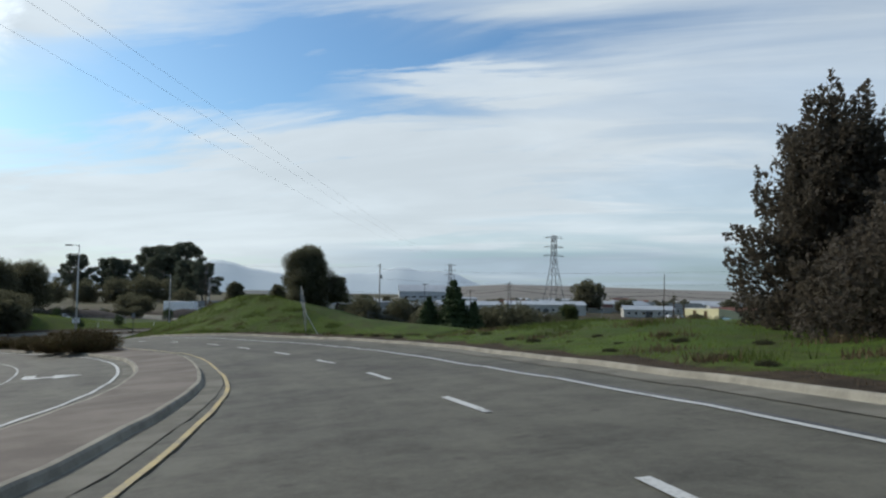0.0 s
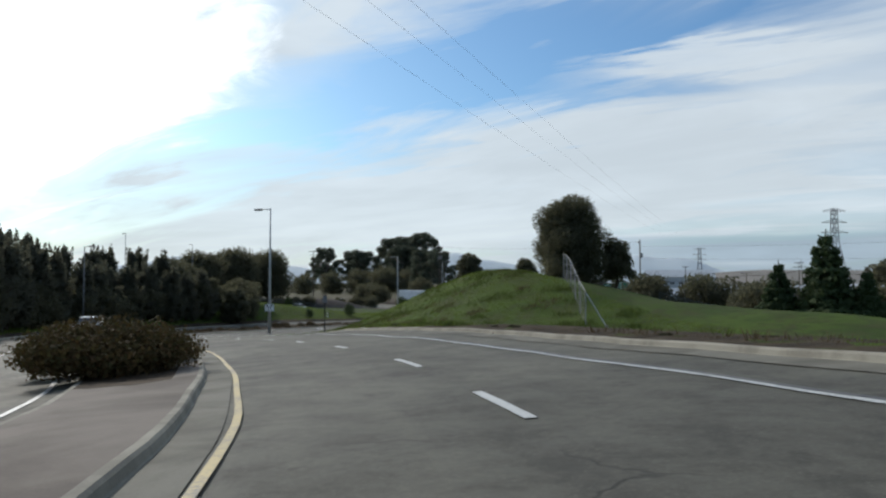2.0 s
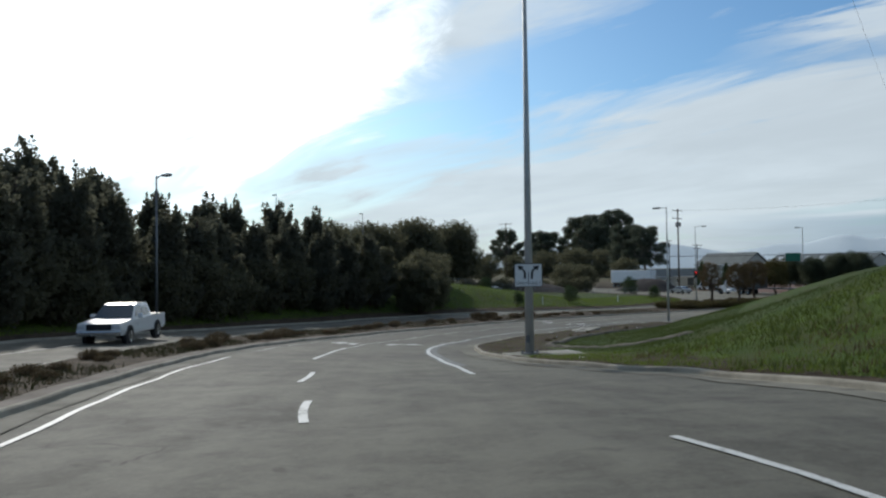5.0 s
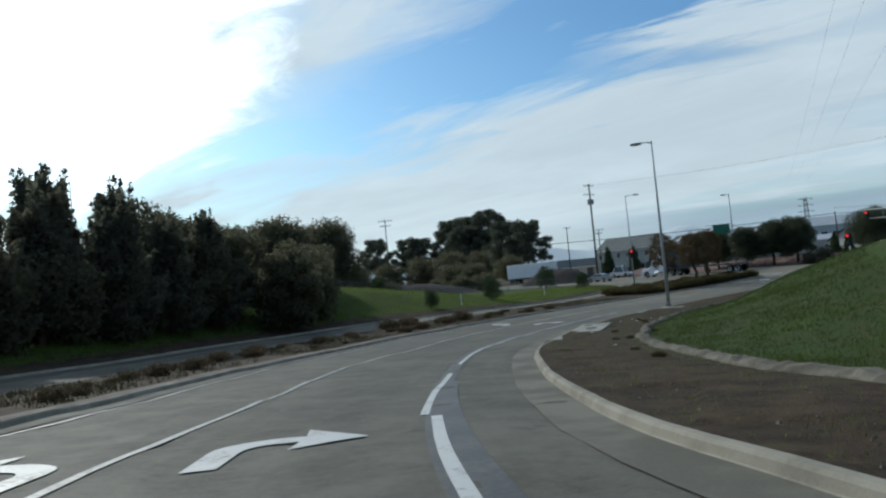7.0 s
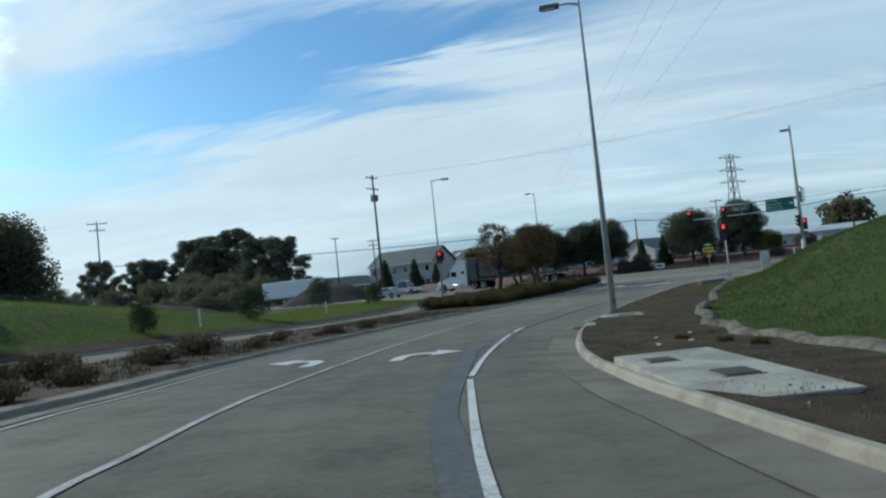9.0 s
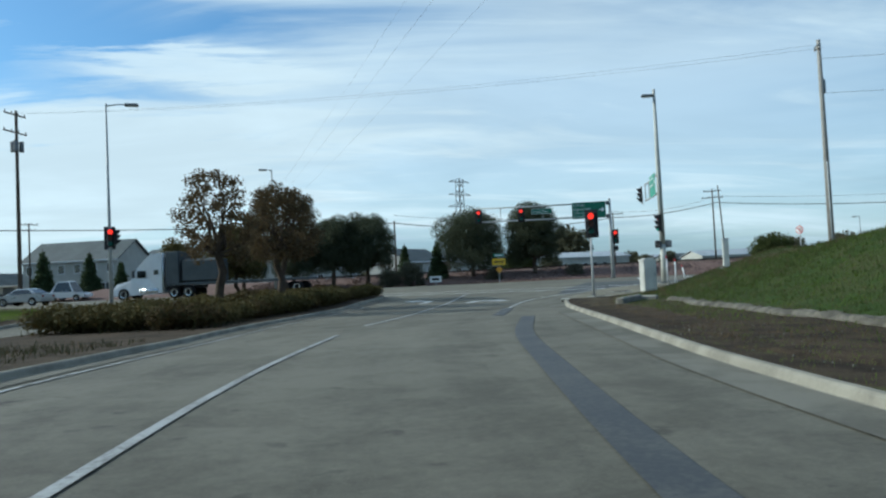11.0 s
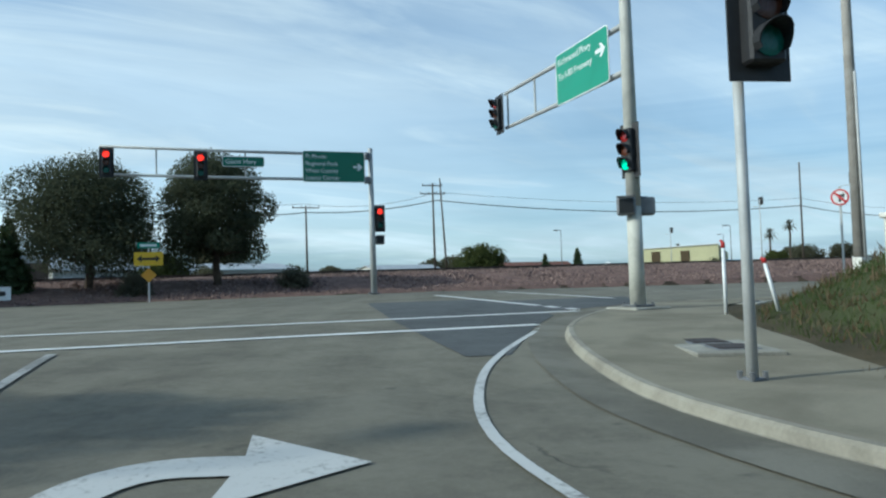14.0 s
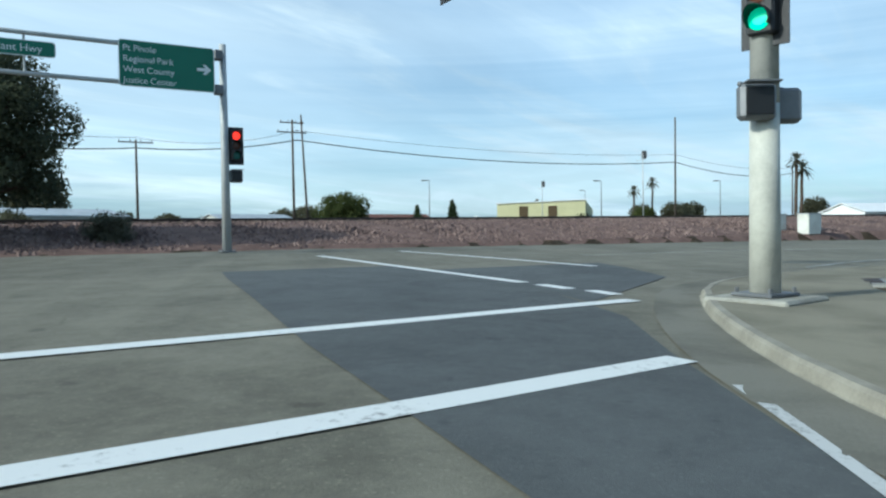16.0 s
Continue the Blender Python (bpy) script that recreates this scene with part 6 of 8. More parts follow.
settle(broad_tree(6.2, 4.8, 59, LEAF_AUTUMN, "open-crowned tree with thin brownish leaves in the median bed", 0.09, 6200, 0.30, lumps=44, shell=0.5, lump=0.55), [(-49.7, 179.3, 40, 0.96, -7.45), (-48.4, 185.8, 150, 1.0, -7.3)], group="open-crowned median trees")
settle(broad_tree(6.0, 5.4, 56, LEAF_OLIVE, "olive-brown leafy tree near the crossing", 0.2, 3800, 0.2), [(-48.6, 212.5, 0, 1.0, -7.1), (-53.5, 216.5, 80, 0.85, -7.1)], group="olive trees")
far = broad_tree(7, 8, 57, LEAF_DARK, "distant dark tree on the plain", 0.5, 1500, 0.05)
spots = [(77, 363, 0, 2.1, -7.4), (96, 372, 30, 0.9, -7.4), (110, 352, 60, 0.8, -7.4), (134, 330, 0, 1.0, -7.4), (150, 335, 90, 1.2, -7.4), (180, 340, 50, 1.4, -7.4), (58, 330, 10, 0.7, -7.4), (46, 325, 60, 0.75, -7.4), (38, 318, 100, 0.7, -7.4), (28, 320, 10, 0.8, -7.4), (-40, 360, 10, 0.8, -7.4), (-60, 370, 200, 0.9, -7.4), (160, 260, 0, 0.9, -7.2), (200, 240, 40, 1.0, -7.2), (-200, 260, 0, 1.3, -7), (-185, 230, 50, 1.2, -7), (-170, 200, 80, 1.2, -7), (150, 215, 0, 0.8, -7), (190, 190, 20, 1.0, -7)]
plain = np.random.default_rng(92)
for k in range(80):
    az, dist = radians(plain.uniform(-9, 31)), plain.uniform(300, 600)
    if dist * math.cos(az) < 330:
        continue
    spots.append((1.2 + dist * math.sin(az), -1.2 + dist * math.cos(az), plain.uniform(0, 360), plain.uniform(0.35, 0.95), -7.5))
settle(far, spots, group="distant trees")

# median planting
rust = shrub(4.4, 1.6, 60, LEAF_RUST, "low rusty-brown mounded shrub on the median", 5200, 0.085)
sp = [(*place([run], [off])[0], a, sc) for run, off, a, sc in ((51.2, -5.5, 60, 0.6), (51.0, -3.2, 20, 0.56), (52.9, -3.7, 90, 0.70), (55.6, -4.2, 150, 0.66), (58.6, -4.6, 40, 0.6), (62.0, -5.0, 80, 0.56), (65.5, -5.4, 200, 0.5), (57.0, -5.4, 100, 0.5), (69.0, -5.8, 10, 0.42))]
mx_, my_ = place([48.3], [-4.15])[0]
settle(shrub(4.5, 1.4, 66, LEAF_RUST, "rounded rusty-brown mound of shrub on the median", 12000, 0.07, lumps=20), [(float(mx_), float(my_), 0, 1.0, float(road_z([mx_], [my_])[0]) + 0.12)])
settle(rust, [(x, y, a, sc, float(road_z([x], [y])[0]) + 0.12) for x, y, a, sc in sp], group="median shrubs")
bed = shrub(3.2, 1.15, 61, LEAF_OLIVE, "olive and rust shrub in the median bed", 3600, 0.085)
bed2 = shrub(3.0, 1.0, 62, LEAF_RUST, "rust-brown shrub in the median bed", 3400, 0.08)
sp, sp2 = [], []
for k, run in enumerate(np.arange(183, 202.5, 1.7)):
    for j, q in enumerate((0.2, 0.55, 0.85)):
        lo, hi = np.interp(run, *KERB_L) - 0.9, np.interp(run, *MED_L) + 0.9
        x, y = place([run], [lo + (hi - lo) * q])[0]
        if hi > lo - 0.3:
            continue
        (sp if (k + j) % 3 else sp2).append((x, y, rng.uniform(0, 360), rng.uniform(0.7, 1.05) * (0.8 if run > 200 else 1.0), float(road_z([x], [y])[0]) + 0.12))
settle(bed, sp, group="median bed shrubs")
settle(bed2, sp2, group="median bed shrubs")
weed = shrub(1.5, 0.55, 63, STRAW, "dry brown weed clump on the median", 520, 0.07)
sp = []
for run in np.arange(48, 166, 1.0):
    lo, hi = np.interp(run, *KERB_L) - 0.9, np.interp(run, *MED_L) + 0.5
    if rng.uniform() < 0.62:
        x, y = place([run], [lo + (hi - lo) * rng.uniform(0.05, 0.9)])[0]
        sp.append((x, y, rng.uniform(0, 360), rng.uniform(0.35, 0.95) * (1.5 if 148 < run < 158 else 1.0), float(road_z([x], [y])[0]) + 0.12))
settle(weed, sp, group="median weeds")


def blades(name, spots, h, mat, label, seed, per=5):
    """One sheet of grass: tufts of thin pointed blades."""
    rng = np.random.default_rng(seed)
    n = len(spots) * per
    p = np.repeat(np.asarray(spots, float), per, 0) + np.c_[rng.normal(scale=0.10, size=(n, 2)), np.zeros(n)]
    t, ln = rng.uniform(0, 2 * math.pi, n), h * rng.uniform(0.5, 1.4, n)
    side = np.c_[np.cos(t), np.sin(t), np.zeros(n)] * 0.018 * (h / 0.2)
    lean = np.c_[rng.normal(scale=0.35, size=(n, 2)), np.ones(n)] * ln[:, None]
    v = np.stack([p - side, p + side, p + lean], 1).reshape(-1, 3)
    ob = mesh_object(name, v, np.arange(3 * n).reshape(-1, 3).tolist(), mat)
    return tagged(ob, label, "grass", kind="stuff")


def scatter(n, run0, run1, out0, out1, seed):
    rng = np.random.default_rng(seed)
    run, out = rng.uniform(run0, run1, n), rng.uniform(out0, out1, n) ** 1.0
    xy = place(run, np.interp(run, *KERB_R) + out)
    z, r, l, f, s_ = land_z(xy[:, 0], xy[:, 1])
    ok = (r > 0.6) & (np.abs(r - out) < 2.5)
    return np.c_[xy, z - 0.02][ok]


blades("grass_bank", scatter(22000, 96, 192, 4.0, 14, 1), 0.105, GRASS_DIMMED, "long grass on the bank, coloured darker for its dimmer light", 70)
blades("grass_knoll", np.vstack([scatter(17000, 58, 100, 0.8, 16, 2), scatter(7000, -5, 60, 1.5, 16, 3)]), 0.105, GRASS, "bright green grass on the knoll and meadow", 72)


def scatter_left(n, run0, run1, out0, out1, seed):
    rng = np.random.default_rng(seed)
    run, out = rng.uniform(run0, run1, n), rng.uniform(out0, out1, n)
    xy = place(run, np.interp(run, *LEFT_EDGE) - out)
    z, r, l, f, s_ = land_z(xy[:, 0], xy[:, 1])
    return np.c_[xy, z - 0.02][l > 0.6]


blades("grass_left", np.vstack([scatter_left(22000, 128, 196, 2.5, 17, 81), scatter_left(5000, 60, 128, 2.0, 6, 82)]), 0.15, GRASS, "bright green grass on the strip beside the far carriageway", 83)
blades("grass_corner", np.vstack([scatter(9000, 176, 202, 1.6, 16, 84)]), 0.075, GRASS, "long grass on the corner bank", 85)
blades("weeds_corner", np.vstack([scatter(2600, 170, 202, 0.8, 14, 86)]), 0.10, STRAW, "dry brown weeds among the corner grass", 87, 4)
LEAF_WEED = leaf_material("bank_weed_leaves", (0.050, 0.075, 0.018), (0.085, 0.110, 0.026), 0.3)
def clusters(n, run0, run1, out0, out1, seed, each=34, spread=0.55):
    """Places of tufts that stand together in loose clumps."""
    rng = np.random.default_rng(seed)
    c = scatter(n, run0, run1, out0, out1, seed)
    wide = rng.uniform(0.4, 1.5, len(c)) * spread
    xy = np.repeat(c[:, :2], each, 0) + rng.normal(size=(len(c) * each, 2)) * np.repeat(wide, each)[:, None]
    z, r, l, f, s_ = land_z(xy[:, 0], xy[:, 1])
    return np.c_[xy, z - 0.02][r > 0.7]


blades("tall_grass", np.vstack([clusters(90, 58, 98, 1.2, 15, 21), clusters(40, 5, 58, 2.0, 14, 23)]), 0.22, LEAF_WEED, "taller darker tufts among the grass", 74, 4)
blades("bank_tufts", clusters(90, 100, 190, 4.6, 13, 22, 60, 0.8), 0.13, LEAF_WEED, "duller tufts among the grass of the bank", 76, 4)
blades("dry_tufts", np.vstack([clusters(26, 58, 98, 1.2, 15, 24), clusters(40, 5, 58, 1.2, 12, 25)]), 0.20, STRAW, "dry brown tufts among the grass", 75, 4)
LEAF_BRUSH = leaf_material("dead_brush", (0.062, 0.045, 0.030), (0.046, 0.052, 0.022), 0.2)
brush = shrub(1.8, 0.55, 65, LEAF_BRUSH, "low tangled brown brush at the edge of the meadow", 900, 0.06)
tufts = np.vstack([scatter(60, 34, 78, 0.9, 4.2, 31), scatter(26, 8, 34, 1.0, 5.0, 32)])
settle(brush, [(float(q[0]), float(q[1]), float(k * 71 % 360), 0.14 + 0.26 * ((k * 29) % 19) / 19, float(q[2]) - 0.03) for k, q in enumerate(tufts)], group="meadow brush")
red_weed = shrub(0.8, 0.32, 67, LEAF_RUST, "small reddish dry weed on the bare verge", 360, 0.045)
tufts = scatter(16, 118, 172, 2.2, 4.4, 33)
settle(red_weed, [(float(q[0]), float(q[1]), float(k * 83 % 360), 0.3 + 0.4 * ((k * 29) % 19) / 19, float(q[2]) - 0.02) for k, q in enumerate(tufts)], group="verge weeds")
corner = np.random.default_rng(88)
spot = np.c_[corner.uniform(-37, -10, 26000), corner.uniform(160, 183, 26000)]
cz, cr, cl, cf, cs = land_z(spot[:, 0], spot[:, 1])
spot = np.c_[spot, cz - 0.02][(cr > 3.6) & (cf < -1)]
blades("corner_grass", spot, 0.10, GRASS_DIMMED, "rough grass on the corner bank", 89)
blades("corner_weeds", spot[::7] + np.array((0.3, 0.2, 0.0)), 0.20, STRAW, "dry weeds on the corner bank", 90, 4)
md = np.random.default_rng(93)
md_run = md.uniform(54, 186, 9000)
md_lo, md_hi = np.interp(md_run, *KERB_L) - 0.75, np.interp(md_run, *MED_L) + 0.45
md_xy = place(md_run, md_lo + (md_hi - md_lo) * md.beta(0.8, 0.8, len(md_run)))
md_keep = np.sin(md_run * 0.9) + np.sin(md_run * 0.37 + 1.0) + md.normal(scale=0.7, size=len(md_run)) > -0.2
blades("median_weeds", np.c_[md_xy, road_z(md_xy[:, 0], md_xy[:, 1]) + 0.11][md_keep], 0.15, LEAF_BRUSH, "dry brown weeds on the median", 94, 4)
blades("median_straw", np.c_[md_xy, road_z(md_xy[:, 0], md_xy[:, 1]) + 0.11][md_keep][::4], 0.12, STRAW, "pale dry straw on the median", 95, 4)
blades("weeds_verge", np.vstack([scatter(1300, 95, 190, 0.4, 4.5, 4), scatter(2200, 0, 95, 0.25, 1.8, 5)]), 0.055, STRAW, "dry weeds along the verge", 71, 4)
# ---- setting, continued ----
walk_line = right_line[corner_at : int(np.argmin(((right_line - cross([30], [4])[0]) ** 2).sum(1)))]
along = np.r_[0, np.cumsum(np.hypot(*np.diff(walk_line, axis=0).T))]
deep = np.interp(along, (0, 2.8, 5.3, 8.3, 11.3, 14.3, 17.3, 22), (2.2, 2.5, 3.0, 3.4, 3.3, 3.0, 2.6, 2.0))
inner = np.array([p + q * w for p, q, w in zip(walk_line, offset_line(walk_line, 1.0) - walk_line, deep)])
tagged(strip("pavement", offset_line(walk_line, 0.138), inner, PAVING, 0.128, None, "", 0.17, 4), "stained grey concrete corner pavement", "pavement", kind="structure")
ditch_run = np.arange(111, 190, 1.0)
ditch_off = np.interp(ditch_run, (111, 117, 132, 138, 152, 158, 167, 177, 184, 190), (6.1, 6.2, 6.5, 6.8, 6.9, 7.4, 8.6, 8.9, 8.6, 8.3))


def ditch_wall():
    """Rough low concrete lip at the foot of the grassy bank."""
    rng = np.random.default_rng(8)
    pts = place(ditch_run, ditch_off + rng.normal(scale=0.10, size=len(ditch_run)))[::2]
    back = np.array([(-38.0, 94.9), (-39.6, 94.7), (-41.0, 94.8), (-42.3, 95.1), (-43.3, 95.5), (-44.2, 96.1)])
    pts = spline(np.vstack([back, pts]), 0.28)
    wob = rng.normal(scale=0.014, size=len(pts))
    prof = [(-0.24, -0.2), (-0.19, 0.02), (-0.08, 0.10), (0.10, 0.12), (0.22, 0.05), (0.30, -0.2)]
    z = land_z(pts[:, 0], pts[:, 1])[0]
    verts, m = [], len(pts)
    for o, h in prof:
        row = offset_line(pts, o) + rng.normal(scale=0.02, size=pts.shape)
        verts += np.c_[row, z + h + wob + rng.normal(scale=0.014, size=len(pts))].tolist()
    faces = [(k * m + i, k * m + i + 1, (k + 1) * m + i + 1, (k + 1) * m + i) for k in range(len(prof) - 1) for i in range(m - 1)]
    ob = mesh_object("ditch_lip", verts, faces, LIP)
    return tagged(ob, "rough crumbling concrete lip at the foot of the bank", "kerb", kind="structure")


ditch_wall()
hw = thing("ditch_headwall", pose(-38.8, 165.8, float(land_z([-38.8], [165.8])[0][0]), 0, 0, -48), "low pale concrete headwall at the end of the ditch", "headwall")
Geo().box((0, 0, 0.04), (0.30, 3.2, 0.36), 0.05).make("wall_block", KERB, hw)
Geo().box((0.42, 1.5, 0.0), (0.7, 0.26, 0.36), 0.05).make("wing", PAD, hw)



def slab(name, x, y, w, d, turn, mat, label, z=None, thick=0.12, grates=(), lift=0.10):
    """A flat cast slab with iron covers let into it."""
    z = float(road_z([x], [y])[0]) + lift if z is None else z
    ob = thing(name, pose(x, y, z, 0, 0, turn), label, "utility pad")
    Geo().box((0, 0, 0), (w, d, thick), 0.015).make("slab", mat, ob)
    for gx, gy, gw, gd in grates:
        frame_ = Geo().box((gx, gy, thick / 2), (gw + 0.1, gd + 0.1, 0.02), 0.006).make("cover_frame", GALV_DARK, ob)
        Geo().box((gx, gy, thick / 2 + 0.012), (gw, gd, 0.02), 0.006).make("cover", RUSTY, frame_, "dark iron cover")
    return ob


slab("utility_pad", -41.2, 87.4, 2.6, 1.9, 50, PAD, "pale concrete utility pad beside the lamp", grates=((-0.3, 0.1, 0.8, 0.5),))
px_, py_ = place([141.5], [3.95])[0]
slab("utility_pad", float(px_), float(py_), 1.5, 4.3, heading_at(141.5), PAD, "long pale concrete pad with iron covers", thick=0.30, grates=((0.1, -0.5, 0.42, 0.55), (-0.3, 1.2, 0.36, 0.40)), lift=0.05)
slab("utility_pad", -50.52, 142.0, 1.5, 1.5, -8, PAD, "pale concrete pad at the foot of a lamp", grates=((0.2, -0.2, 0.6, 0.4),))
slab("utility_pad", -31.1, 177.4, 1.15, 2.2, -52, PAD, "concrete pad with two grey covers on the corner pavement", grates=((0, 0.5, 0.5, 0.62), (0.08, -0.42, 0.5, 0.62)), lift=0.112)
slab("utility_pad", -35.0, 173.6, 1.2, 1.5, -36, PAD, "pale concrete pad with an iron cover by the kerb", grates=((0, 0, 0.42, 0.5),), lift=0.112)
slab("utility_pad", -20.4, 180.4, 2.2, 0.9, 4, PAD, "pale pad with a dark slot behind the pavement", grates=((0, 0, 0.9, 0.28),), lift=0.09)


def storm_inlet(run, turn_extra=0.0, at=None):
    """Kerb inlet: a slab over a black block for the shaded opening, and an iron grate in the gutter."""
    x, y = place([run], [float(np.interp(run, *KERB_R)) + 0.1])[0] if at is None else at
    ob = thing("storm_inlet", pose(x, y, float(road_z([x], [y])[0]), 0, 0, heading_at(run) + turn_extra if at is None else turn_extra), "concrete storm drain inlet in the kerb", "drain")
    small = at is not None
    Geo().box((0.10 if small else 0.14, 0, 0.118), (0.40 if small else 0.34, 1.3 if small else 1.1, 0.06), 0.012).make("lid_slab", PAD, ob)
    # black block in place of the shaded opening; no hollow is cut
    Geo().box((-0.075, 0.2 if small else 0, 0.065), (0.06, 0.7 if small else 1.15, 0.08), 0.005).make("mouth", SIGN_BLACK, ob, "black block standing for the shaded drain opening")
    if small:
        return ob
    # flat black plate paints the shade under the grate
    Geo().box((-0.1, 0, 0.019), (0.74, 1.04, 0.008)).make("pit", SIGN_BLACK, ob, "flat black plate standing for the shade below the grate")
    g = Geo()
    for k in range(9):
        g.box((-0.42 + 0.08 * k, 0, 0.033), (0.022, 1.0, 0.02))
    g.box((-0.1, 0.5, 0.025), (0.72, 0.04, 0.024)).box((-0.1, -0.5, 0.025), (0.72, 0.04, 0.024))
    g.make("grate", RUSTY, ob, "rusty iron gutter grate")
    return ob


storm_inlet(134.3)
storm_inlet(156.6)
storm_inlet(195, -31, (-37.75, 172.45))

# ---- railway ----
def embankment():
    prof = [(21.5, -7.9), (22.0, -7.12), (23.4, -6.9), (27.5, -6.25), (31.5, -5.92), (33.4, -5.86), (40.0, -5.86), (44.0, -7.2)]
    a = np.arange(-62, 220, 2.0)
    rng = np.random.default_rng(9)
    verts, m = [], len(a)
    for b, z in prof:
        row = cross(a, b + rng.normal(scale=0.15, size=m))
        verts += np.c_[row, z + rng.normal(scale=0.05, size=m)].tolist()
    faces = [(k * m + i, k * m + i + 1, (k + 1) * m + i + 1, (k + 1) * m + i) for k in range(len(prof) - 1) for i in range(m - 1)]
    ob = mesh_object("railway_embankment", verts, [f[::-1] for f in faces], BALLAST, smooth=True)
    tagged(ob, "reddish gravel railway embankment beyond the street", "embankment", kind="structure")
    n = 15000
    a, q = rng.uniform(-40, 60, n), rng.uniform(0, 1, n)
    b = 22.4 + 10.5 * q
    z = np.interp(b, [p[0] for p in prof], [p[1] for p in prof])
    c = np.c_[ORIGIN + a[:, None] * ALONG + b[:, None] * ACROSS, z]
    sz = rng.uniform(0.06, 0.17, (n, 1))
    base = np.array([(1, 0, -0.4), (-0.5, 0.87, -0.4), (-0.5, -0.87, -0.4), (0, 0, 0.7)])
    t = rng.uniform(0, 6.28, n)
    rot = np.stack([np.cos(t), -np.sin(t), np.sin(t), np.cos(t)], 1).reshape(-1, 2, 2)
    v = np.repeat(base[None], n, 0)
    v = np.concatenate([np.einsum("nij,nkj->nki", rot, v[:, :, :2]), v[:, :, 2:]], 2) * sz[:, :, None] + c[:, None]
    f = (np.arange(n)[:, None, None] * 4 + np.array([(0, 1, 3), (1, 2, 3), (2, 0, 3)])[None]).reshape(-1, 3)
    st = mesh_object("ballast_stones", v.reshape(-1, 3), f.tolist(), ROCK)
    tagged(st, "loose reddish stones on the railway bank", "gravel", kind="stuff")
    for b in (35.0, 36.45):
        mid, tn = cross([78], [b])[0], math.atan2(ALONG[1], ALONG[0])
        g = Geo().box((0, 0, 0), (280, 0.07, 0.16), 0.01, Matrix.Translation((mid[0], mid[1], -5.70)) @ Matrix.Rotation(tn, 4, "Z"))
        tagged(g.make("rail", RUSTY), "dark rusty steel rail", "rail", "rails")
    tie = thing("railway_tie", pose(*cross([-30], [35.7])[0], -5.83, 0, 0, FACE_V), "dark wooden railway tie", "railway tie", "railway ties")
    Geo().box((0, 0, 0), (0.22, 2.6, 0.16), 0.02).make("timber", WOOD, tie)
    for a0 in np.arange(-29.2, 60, 0.8):
        copy_thing(tie, pose(*cross([a0], [35.7])[0], -5.83, 0, 0, FACE_V))


embankment()

# ---- signs and small street things ----
def post_sign(x, y, z, top, face_deg, label, name="road_sign", mat=None):
    ob = thing(name, pose(x, y, z, 0, 0, face_deg), label, "road sign")
    Geo().box((0, 0, (top - z) / 2), (0.07, 0.05, top - z), 0.008).make("post", mat or GALV, ob)
    return ob


ys = post_sign(-25.1, 205.6, -7.1, -4.3, FACE_V, "yellow two-way arrow sign with small signs")
f1 = plate("arrow_sign", rounded(1.25, 0.62, 0.05), 0.012, SIGN_YELLOW, ys, Matrix.Translation((0, -0.05, 2.0)), "yellow sign with a black double arrow")
plate("arrow", [(-0.5, 0), (-0.3, 0.16), (-0.3, 0.06), (0.3, 0.06), (0.3, 0.16), (0.5, 0), (0.3, -0.16), (0.3, -0.06), (-0.3, -0.06), (-0.3, -0.16)], 0.006, SIGN_BLACK, f1, Matrix.Translation((0, -0.061, 2.0)))
plate("diamond_sign", [(0, -0.34), (0.34, 0), (0, 0.34), (-0.34, 0)], 0.012, material("orange_sign_sheet", (0.62, 0.30, 0.03), rough=0.4, bump=0.0), ys, Matrix.Translation((0, -0.05, 1.25)), "small orange diamond sign")
gs = plate("street_plate", rounded(0.95, 0.26, 0.03), 0.012, SIGN_GREEN_LIT, ys, Matrix.Translation((0, -0.05, 2.62)), "small green name plate")
plate("legend_bar", [(-0.35, -0.05), (0.35, -0.05), (0.35, 0.05), (-0.35, 0.05)], 0.004, SIGN_WHITE, gs, Matrix.Translation((0, -0.06, 2.62)))
ws = post_sign(-30.1, 209.6, -7.1, -6.2, FACE_V, "low white board with dark bars before a hedge", "white_board")
wb = plate("board", rounded(1.15, 0.6, 0.04), 0.03, SIGN_WHITE, ws, Matrix.Translation((0, -0.06, 0.62)))
plate("legend_bar", rounded(0.75, 0.22, 0.08), 0.008, SIGN_BLACK, wb, Matrix.Translation((0, -0.08, 0.62)), "dark bar of unreadable lettering")
ns = post_sign(-15.7, 179.0, ground_at(-15.7, 179.0) - 0.05, -3.95, -82, "round turn prohibition sign on a post")
nb = plate("sign_back", [(0.275 * math.cos(t), 0.275 * math.sin(t)) for t in np.linspace(0, 6.283, 24, endpoint=False)], 0.012, SIGN_WHITE, ns, Matrix.Translation((0, -0.05, -4.3 - ns.matrix_world.translation.z)))
ring = [(0.265 * math.cos(t), 0.265 * math.sin(t)) for t in np.linspace(0, 6.283, 24, endpoint=False)]
plate("red_ring", ring, 0.006, SIGN_RED, nb, Matrix.Translation((0, -0.061, -4.3 - ns.matrix_world.translation.z)))
plate("white_disc", [(0.8 * x, 0.8 * z) for x, z in ring], 0.006, SIGN_WHITE, nb, Matrix.Translation((0, -0.066, -4.3 - ns.matrix_world.translation.z)))
plate("turn_arrow", [(-0.04, -0.15), (0.03, -0.15), (0.03, 0.01), (0.08, 0.01), (0.08, -0.05), (0.15, 0.06), (0.08, 0.15), (0.08, 0.09), (-0.04, 0.09)], 0.004, SIGN_BLACK, nb, Matrix.Translation((0, -0.071, -4.3 - ns.matrix_world.translation.z)))
